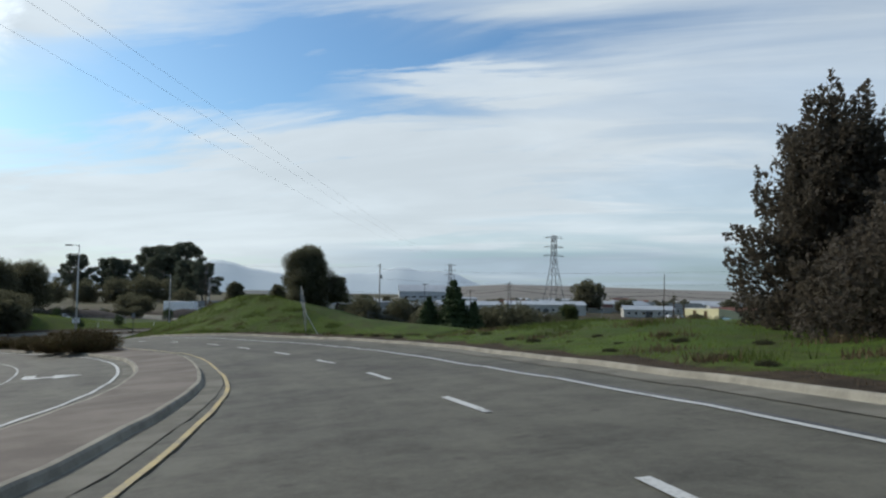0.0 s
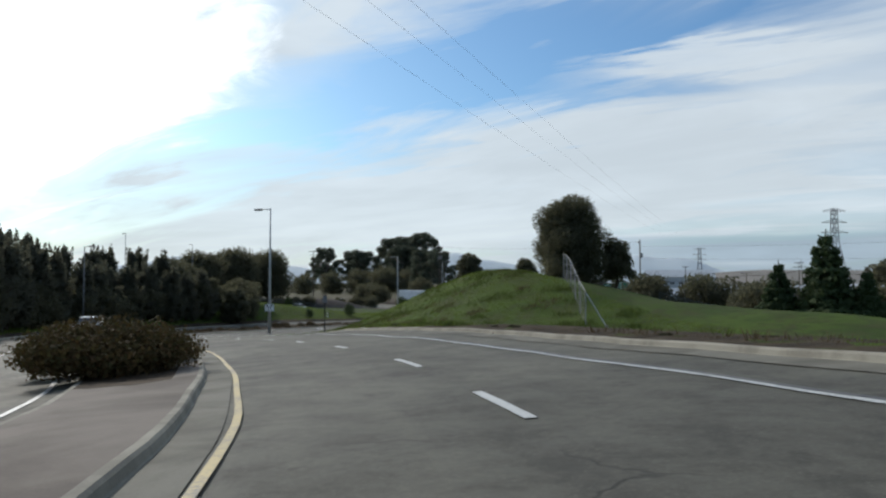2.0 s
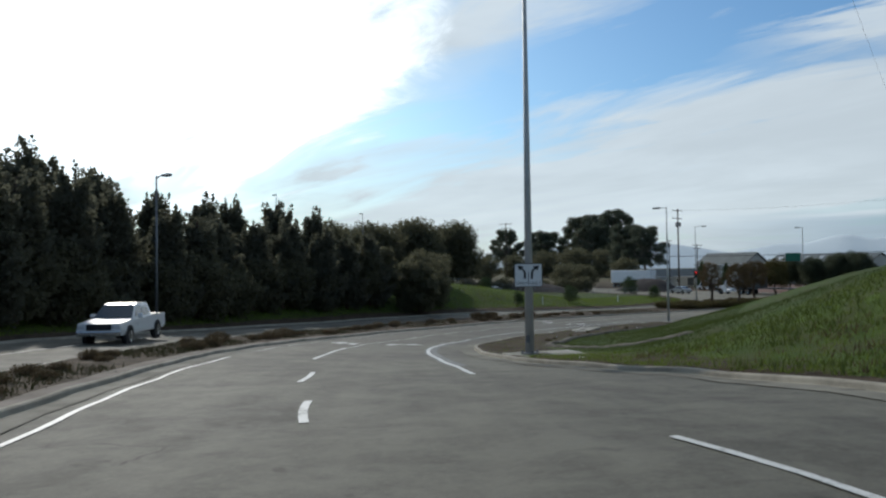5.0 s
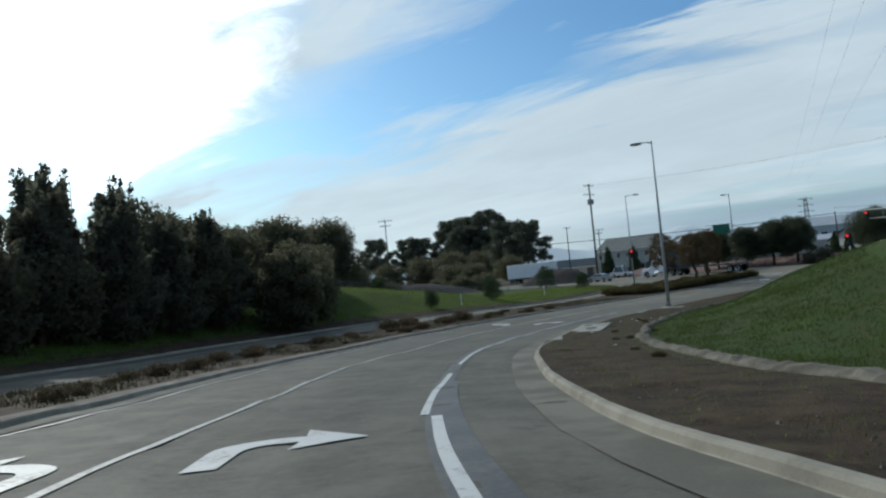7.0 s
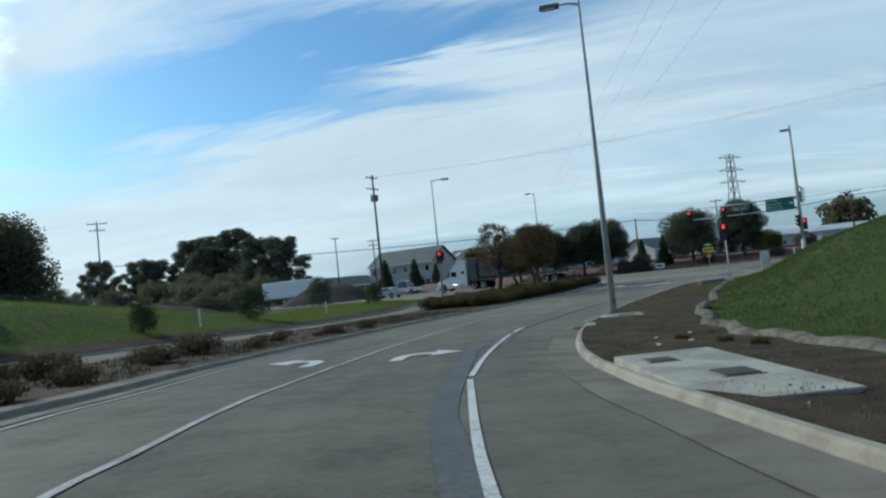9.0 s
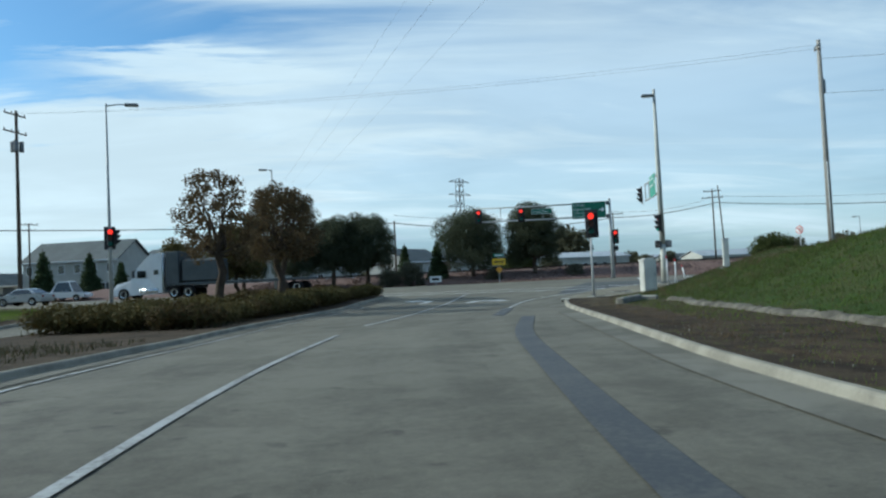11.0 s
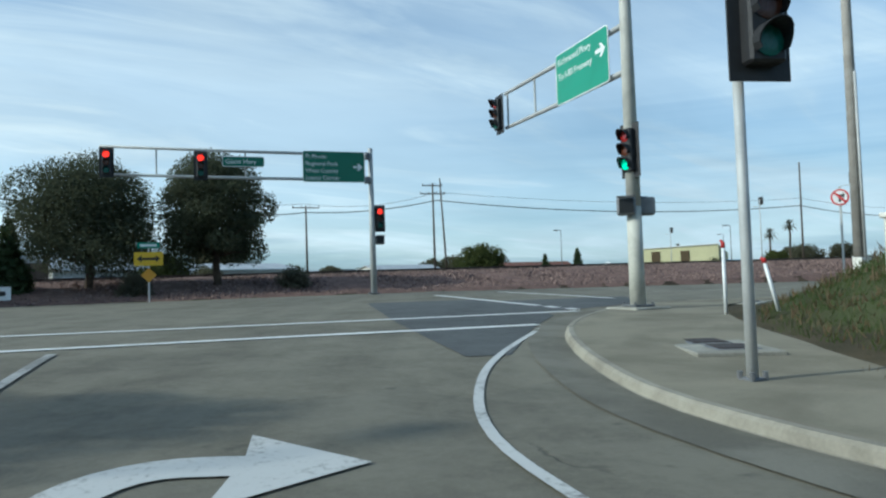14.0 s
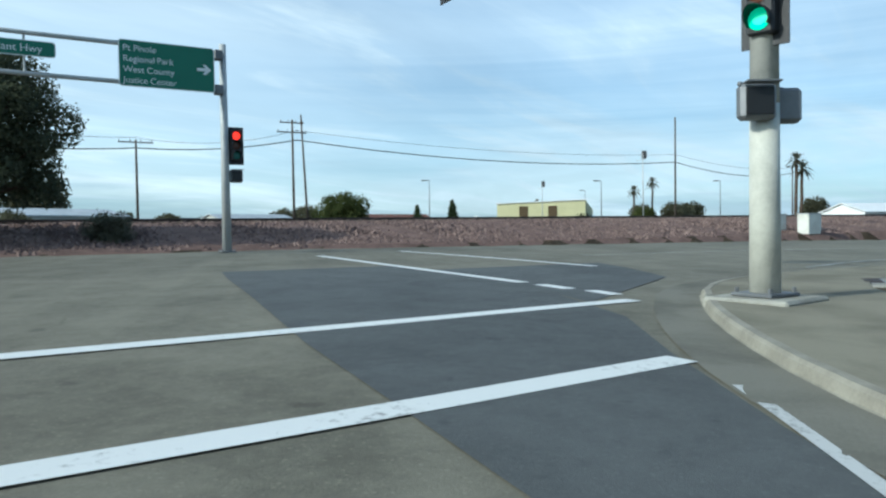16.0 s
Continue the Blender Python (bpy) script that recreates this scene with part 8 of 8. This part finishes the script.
def gable_house(x, y, z, turn, length, depth, eave, ridge, wall, roofing, label, name="building", windows=(), doors=(), over=0.4, skylights=0, group=""):
    """Long side along local x, front towards -y; windows: x, z, width, height on the front; doors the same from the floor."""
    ob = thing(name, pose(x, y, z, 0, 0, turn), label, "building", group)
    hx, hy, rz = length / 2, depth / 2, ridge
    vs = [(-hx, -hy, -0.3), (hx, -hy, -0.3), (hx, hy, -0.3), (-hx, hy, -0.3), (-hx, -hy, eave), (hx, -hy, eave), (hx, hy, eave), (-hx, hy, eave), (-hx, 0, rz), (hx, 0, rz)]
    Geo().add(vs, [(0, 3, 2, 1), (0, 1, 5, 4), (1, 2, 6, 9, 5), (2, 3, 7, 6), (3, 0, 4, 8, 7), (4, 5, 9, 8), (6, 7, 8, 9)]).make("wall", wall, ob)
    slope = (rz - eave) / hy
    for sg in (-1, 1):
        lo = eave - slope * over + 0.06
        a = [(-hx - over, sg * (hy + over), lo), (hx + over, sg * (hy + over), lo), (hx + over, 0, rz + 0.06), (-hx - over, 0, rz + 0.06)]
        roof = Geo().add(a + [(v[0], v[1], v[2] + 0.16) for v in a], [(0, 1, 2, 3), (7, 6, 5, 4), (0, 4, 5, 1), (1, 5, 6, 2), (2, 6, 7, 3), (3, 7, 4, 0)]).make("roof", roofing, ob)
        if sg < 0:
            for k in range(skylights):
                sx = -hx + length * (k + 0.5) / skylights
                u0, u1 = 0.35, 0.75
                q = [(sx - 0.5, -(hy) * (1 - u0), eave + (rz - eave) * u0 + 0.24), (sx + 0.5, -(hy) * (1 - u0), eave + (rz - eave) * u0 + 0.24), (sx + 0.5, -hy * (1 - u1), eave + (rz - eave) * u1 + 0.24), (sx - 0.5, -hy * (1 - u1), eave + (rz - eave) * u1 + 0.24)]
                Geo().add(q + [(v[0], v[1], v[2] + 0.05) for v in q], [(0, 1, 2, 3), (7, 6, 5, 4), (0, 4, 5, 1), (1, 5, 6, 2), (2, 6, 7, 3), (3, 7, 4, 0)]).make("skylight", ROOF_PALE, roof)
    Geo().box((0, -hy - over, eave - slope * over + 0.08), (length + 2 * over, 0.10, 0.20), 0.02).make("fascia", TENT, ob)
    for wx, wz, ww, wh in windows:
        fr = Geo().box((wx, -hy, wz), (ww + 0.16, 0.12, wh + 0.16), 0.02).make("window", TENT, ob)
        Geo().box((wx, -hy - 0.05, wz), (ww, 0.06, wh), 0.01).make("pane", GLASS, fr)
        Geo().box((wx, -hy - 0.09, wz - wh / 2 - 0.08), (ww + 0.3, 0.14, 0.06), 0.01).make("sill", TENT, fr)
    for wx, ww, wh in doors:
        Geo().box((wx, -hy - 0.02, wh / 2), (ww, 0.10, wh), 0.02).make("door", BOX_DARK, ob)
    return ob


face = math.degrees(math.atan2(ALONG[1], ALONG[0]))
rows = [(-6.5 + 2.6 * k, 4.4, 0.9, 1.2) for k in range(6)] + [(-5.2 + 2.6 * k, 1.6, 1.0, 1.2) for k in range(5)]
b1 = np.array((-61.0, 259.0)) - 7.6 * ALONG + 4.6 * ACROSS
gable_house(float(b1[0]), float(b1[1]), -6.95, face, 15.2, 9.2, 5.65, 8.5, WALL_PALE, ROOF_GREY, "long two-storey pale building with a grey-green roof", windows=rows, doors=((6.4, 1.2, 2.2),))
b2 = np.array((-58.5, 281.5)) + 14.0 * ALONG + 5 * ACROSS
gable_house(float(b2[0]), float(b2[1]), -6.95, face, 28, 11, 5.6, 7.9, WALL_PALE, ROOF_GREY, "long pale building with skylights in its grey roof", windows=((-3.5, 3.8, 2.2, 1.9), (3, 3.8, 1.2, 1.3), (8, 3.8, 1.2, 1.3), (-9, 3.8, 1.2, 1.3)), doors=((0.2, 3.0, 3.2),), skylights=7)
gable_house(-82.0, 274.0, -6.95, face + 90, 20, 7.0, 2.6, 4.4, WALL_PALE, ROOF_GREY, "low pale hall with a shallow dark gable", windows=((-6, 1.5, 1.2, 1.0), (-2, 1.5, 1.2, 1.0)), doors=((3, 2.4, 2.2),))
gable_house(-74.0, 284.0, -6.95, face, 12, 7.0, 3.0, 4.3, WALL_PALE, ROOF_PALE, "low building with a pale metal roof", doors=((0, 2.5, 2.4),))
gable_house(-19.3, 250.7, -6.95, face + 70, 11, 7.5, 3.2, 5.1, WALL_PALE, ROOF_GREY, "small pale house with a grey gable roof", "house", ((-3, 1.8, 1.2, 1.1), (0.5, 1.8, 1.2, 1.1)), ((3, 1.0, 2.1),))
for x, y, t, ln, dp, e, r_, w, ro, lab in (
        (-2, 268, 20, 16, 9, 3.4, 5.2, WALL_PALE, ROOF_PALE, "low pale building with a light metal roof"),
        (14, 300, 10, 26, 12, 4.2, 5.6, WALL_PALE, ROOF_PALE, "long pale warehouse with a light metal roof"),
        (48, 318, 0, 34, 14, 4.4, 5.8, WALL_PALE, ROOF_PALE, "long pale warehouse with a light metal roof"),
        (88, 300, -8, 20, 10, 3.2, 4.6, WALL_PALE, ROOF_PALE, "low pale shed on the plain"),
        (120, 288, -15, 18, 9, 3.0, 4.6, WALL_PALE, BRICKISH, "low house with a reddish roof"),
        (150, 300, -20, 22, 10, 3.2, 5.2, WALL_PALE, BRICKISH, "low house with a reddish roof"),
        (-30, 300, 15, 24, 12, 3.8, 5.0, WALL_PALE, ROOF_PALE, "long pale warehouse with a light metal roof"),
        (118, 178, -40, 13, 9, 2.6, 4.1, TENT, TENT, "low white-roofed building beyond the railway")):
    gable_house(x, y, -7.2, t, ln, dp, e, r_, w, ro, lab, windows=[(-ln / 2 + 3 * k + 2, e * 0.55, 1.2, 1.0) for k in range(int(ln / 3.2))], doors=((0, 2.6, min(2.6, e * 0.8)),), group="far low buildings")

gable_house(-4.0, 415, -7.2, 4, 32, 20, 9.5, 13.0, WALL_GREY, ROOF_PALE, "tall pale grey warehouse far out on the plain", windows=[(-12 + 4 * k, 6.5, 2.2, 1.0) for k in range(7)], doors=((-8, 4, 4.5), (6, 4, 4.5)), group="far low buildings")
rng = np.random.default_rng(91)
for k in range(46):
    az, dist = radians(rng.uniform(-9, 30)), rng.uniform(330, 640)
    x, y = 1.2 + dist * math.sin(az), -1.2 + dist * math.cos(az)
    if y < 345:
        continue
    ln, dp = rng.uniform(9, 26), rng.uniform(7, 12)
    e = rng.uniform(2.6, 4.6)
    gable_house(x, y, -7.3, rng.uniform(-35, 35), ln, dp, e, e + dp * rng.uniform(0.10, 0.24), WALL_PALE if k % 3 else WALL_GREY, (ROOF_PALE, ROOF_GREY, ROOF_PALE, BRICKISH)[k % 4], ("low pale building far out on the plain", "low grey-roofed building far out on the plain", "low pale building far out on the plain", "low red-roofed house far out on the plain")[k % 4], windows=[(-ln / 4, e * 0.55, 1.2, 1.0), (ln / 5, e * 0.55, 1.2, 1.0)], group="buildings on the plain")

# yellow building beyond the railway, with blue sheeting and tents in front
yb = thing("yellow_building", pose(88.8, 229.6, -7.1, 0, 0, -69), "pale yellow flat-roofed building beyond the railway", "building")
Geo().add([(-7.6, -5, -0.2), (7.6, -5, -0.2), (9.4, 5, -0.2), (-7.6, 5, -0.2), (-7.6, -5, 4.9), (7.6, -5, 5.3), (9.4, 5, 3.9), (-7.6, 5, 4.9)], [(0, 3, 2, 1), (0, 1, 5, 4), (1, 2, 6, 5), (2, 3, 7, 6), (3, 0, 4, 7), (4, 5, 6, 7)]).make("wall", WALL_YELLOW, yb)
Geo().add([(-7.8, -5.2, 4.9), (7.8, -5.2, 5.3), (7.8, -5.2, 5.45), (-7.8, -5.2, 5.05), (-7.8, -4.9, 4.9), (7.8, -4.9, 5.3), (7.8, -4.9, 5.45), (-7.8, -4.9, 5.05)], [(0, 1, 2, 3), (7, 6, 5, 4), (0, 4, 5, 1), (1, 5, 6, 2), (2, 6, 7, 3), (3, 7, 4, 0)]).make("fascia", TENT, yb)
for x in (-3.0, 2.0):
    Geo().box((x, -5.03, 2.3), (1.5, 0.12, 4.2), 0.02).make("door", STRAW, yb, "faded roller door")
bs = thing("sheeting_fence", pose(85.0, 227.5, -7.1, 0, 0, -69), "long low pale blue sheeting along a yard", "fence")
for k in range(9):
    Geo().box((-10 + 2.5 * k, 0, 1.25), (2.47, 0.08, 2.5 + 0.12 * (k % 2)), 0.02).make("panel", BLUE_SHEET, bs)


def tent(x, y, z, w, h):
    ob = thing("tent", pose(x, y, z, 0, 0, -60), "small white peaked tent beyond the railway", "tent", "white tents")
    ring = [(w / 2 * math.cos(t), w / 2 * math.sin(t)) for t in np.linspace(0, 2 * math.pi, 12, endpoint=False)]
    v = [(a, b, 0) for a, b in ring] + [(a, b, h * 0.6) for a, b in ring] + [(a * 0.6, b * 0.6, h * 0.88) for a, b in ring] + [(0, 0, h)]
    f = [(r * 12 + k, r * 12 + (k + 1) % 12, (r + 1) * 12 + (k + 1) % 12, (r + 1) * 12 + k) for r in range(2) for k in range(12)] + [(24 + k, 24 + (k + 1) % 12, 36) for k in range(12)]
    Geo().add(v, f).make("canvas", TENT, ob)


tent(76.8, 236.8, -7.1, 2.6, 2.9)
tent(78.6, 233.2, -7.1, 2.4, 2.5)


def heap(x, y, turn, l, w, h, label):
    """A long rounded bank of dark soil."""
    ob = thing("soil_heap", pose(x, y, -7.0, 0, 0, turn), label, "heap")
    rng = np.random.default_rng(31)
    u, v = np.meshgrid(np.linspace(-1, 1, 26), np.linspace(-1, 1, 12), indexing="ij")
    z = h * np.clip(1 - np.abs(u) ** 3, 0, 1) * np.cos(v * math.pi / 2) ** 0.8 + rng.normal(scale=0.08, size=u.shape) - 0.15
    mesh_object("heap_body", np.c_[(u * l / 2).ravel(), (v * w / 2).ravel(), z.ravel()], grid_faces(26, 12).tolist(), TARP, ob, True)


heap(-76.0, 226.5, face + 6, 15, 7, 2.9, "dark heap of soil beside the yard")
heap(-104.0, 214.0, face + 20, 34, 8, 2.6, "long dark bank of soil behind the fence")


# ---- transmission towers ----
def lattice_tower(x, y, z, h, base, turn, label):
    ob = thing("transmission_tower", pose(x, y, z, 0, 0, turn), label, "tower")
    bay = [0, 0.22, 0.42, 0.58, 0.70, 0.80, 0.90, 1.0]
    half = lambda q: base / 2 * float(np.interp(q, (0, 0.62, 1), (1.0, 0.26, 0.2)))
    r = 0.012 * h * 0.35
    for sx, sy in ((1, 1), (1, -1), (-1, -1), (-1, 1)):
        Geo().tube([(sx * half(q), sy * half(q), h * q) for q in bay], r, 4).make("leg", GALV_DARK, ob)
    for q0, q1 in zip(bay[:-1], bay[1:]):
        a, b = half(q0), half(q1)
        for c0, c1 in (((1, 1), (1, -1)), ((1, -1), (-1, -1)), ((-1, -1), (-1, 1)), ((-1, 1), (1, 1))):
            Geo().tube([(c0[0] * a, c0[1] * a, h * q0), (c1[0] * b, c1[1] * b, h * q1)], r * 0.6, 3).make("brace", GALV_DARK, ob)
            Geo().tube([(c1[0] * a, c1[1] * a, h * q0), (c0[0] * b, c0[1] * b, h * q1)], r * 0.6, 3).make("brace", GALV_DARK, ob)
    for q, reach in ((0.72, 0.16), (0.84, 0.15), (0.97, 0.14)):
        for sg in (-1, 1):
            Geo().tube([(0, 0, h * q), (sg * reach * h, 0, h * q)], r * 0.8, 4).make("cross_arm", GALV_DARK, ob)
            Geo().tube([(0, 0, h * (q + 0.035)), (sg * reach * h, 0, h * q)], r * 0.6, 4).make("arm_tie", GALV_DARK, ob)
    return ob


lattice_tower(73.1, 447.8, -7.2, 45, 11, 20, "grey lattice transmission tower on the plain")
lattice_tower(13, 640, -7.2, 34, 9, 10, "grey lattice transmission tower on the plain")

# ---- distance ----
# the haze of distance is put into this pale blue-grey colour
HILL_HAZED = material("hazed_hill_slope", (0.52, 0.58, 0.60), (0.46, 0.52, 0.55), 1.0, grain=0.02, blotch=0.003, bump=0.0)
# dry brown grass, greyed so that its colour holds some haze
HILL_DRY = material("hazed_dry_hill_grass", (0.225, 0.205, 0.18), (0.15, 0.15, 0.135), 1.0, grain=0.2, blotch=0.02, bump=0.0)


def ridge_line(name, dist, az, heights, mat, label, thick, seed, rough):
    """A range of hills: az in degrees left of +y from the road, with a crest height at each."""
    rng = np.random.default_rng(seed)
    n = 140
    t = np.linspace(az[0], az[-1], n)
    top = np.interp(t, az, heights) if az[0] < az[-1] else np.interp(-t, [-v for v in az], heights)
    wob = sum(rng.normal() * rough / k * np.sin(t * 0.35 * k + rng.uniform(0, 6)) for k in range(1, 9))
    top = np.maximum(top + wob * np.clip(top / 60, 0.15, 1), -7)
    v = []
    for k, (q, lift) in enumerate(((0.0, 0.0), (0.35, 0.45), (0.7, 0.85), (1.0, 1.0), (1.6, 0.0))):
        d = dist - thick + thick * q
        for a, z in zip(np.radians(t), top):
            v.append((-d * math.sin(a) - 30, d * math.cos(a) + 90, -8 + (z + 8) * lift))
    f = [(k * n + i, k * n + i + 1, (k + 1) * n + i + 1, (k + 1) * n + i) for k in range(4) for i in range(n - 1)]
    return tagged(mesh_object(name, v, f, mat, None, True), label, "hills", kind="structure")


ridge_line("backdrop_hills", 3400, (-75, -40, -20, -8, -4, 0, 4, 10, 16, 24, 32, 45, 60), (8, 10, 12, 18, 45, 88, 98, 96, 108, 106, 90, 80, 60), HILL_HAZED, "distant hills on the horizon, coloured pale blue-grey for haze", 500, 3, 14)
ridge_line("backdrop_plain_rise", 950, (-80, -55, -40, -24, -14, -8, -3, 2), (-2, 0, 5, 9, 13, 15, 10, -7), HILL_DRY, "low dry brown rise beyond the plain, greyed for haze", 250, 5, 1.2)

# ---- litter ----
rng = np.random.default_rng(77)
PAPER = material("scrap_paper", (0.70, 0.70, 0.66), (0.5, 0.5, 0.46), 0.8)
for run, off in ((147.2, 4.6), (148.0, 5.4), (149.2, 4.9), (150.1, 5.8), (137.5, 4.4), (158.5, 3.6), (127.0, 5.2), (160.5, 4.9), (96.5, 5.6), (72.5, 7.6)):
    x, y = place([run], [off])[0]
    w, h = rng.uniform(0.06, 0.15), rng.uniform(0.05, 0.11)
    z = max(float(road_z([x], [y])[0]) + 0.12, ground_at(x, y)) + 0.01
    sc = thing("litter", pose(float(x), float(y), z, rng.uniform(-8, 8), rng.uniform(-8, 8), rng.uniform(0, 360)), "crumpled scrap of pale litter on the verge", "litter", "litter on the verge")
    v = [(w * (i / 3 - 0.5), h * (j / 2 - 0.5), rng.uniform(0.0, 0.035)) for i in range(4) for j in range(3)]
    up = Geo().add(v + [(a, b, c + 0.004) for a, b, c in v], [(i * 3 + j, i * 3 + j + 1, i * 3 + j + 4, i * 3 + j + 3) for i in range(3) for j in range(2)] + [(12 + i * 3 + j, 12 + i * 3 + j + 3, 12 + i * 3 + j + 4, 12 + i * 3 + j + 1) for i in range(3) for j in range(2)])
    up.make("scrap", PAPER, sc)


def clods(name, spots, lo, hi, mat, label, seed):
    """Small loose lumps, four-sided, half sunk in the ground."""
    rng = np.random.default_rng(seed)
    n = len(spots)
    base = np.array([(1, 0, -0.3), (-0.5, 0.87, -0.3), (-0.5, -0.87, -0.3), (0.1, 0, 0.6)])
    t, sz = rng.uniform(0, 6.28, n), rng.uniform(lo, hi, n)
    c, d_ = np.cos(t), np.sin(t)
    v = np.stack([np.c_[b[0] * c - b[1] * d_, b[0] * d_ + b[1] * c, np.full(n, b[2])] for b in base], 1) * sz[:, None, None] + np.asarray(spots)[:, None, :]
    f = (np.arange(n)[:, None, None] * 4 + np.array([(0, 1, 3), (1, 2, 3), (2, 0, 3)])[None]).reshape(-1, 3)
    return tagged(mesh_object(name, v.reshape(-1, 3), f.tolist(), mat), label, "stones", kind="stuff")


def verge_spots(n, run0, run1, out0, out1, seed):
    rng = np.random.default_rng(seed)
    run, out = rng.uniform(run0, run1, n), rng.uniform(out0, out1, n)
    xy = place(run, np.interp(run, *KERB_R) + out)
    return np.c_[xy, np.maximum(road_z(xy[:, 0], xy[:, 1]) + np.interp(out, (0.13, 2.4), (0.118, 0.02)), land_z(xy[:, 0], xy[:, 1])[0])]


clods("verge_stones", verge_spots(1500, 88, 176, 0.3, 4.2, 41), 0.012, 0.035, GUTTER, "loose clods and stones on the bare verge", 42)
blades("verge_grass", verge_spots(2600, 92, 176, 0.3, 4.4, 43), 0.045, GRASS, "thin short grass on the bare verge", 44, 5)
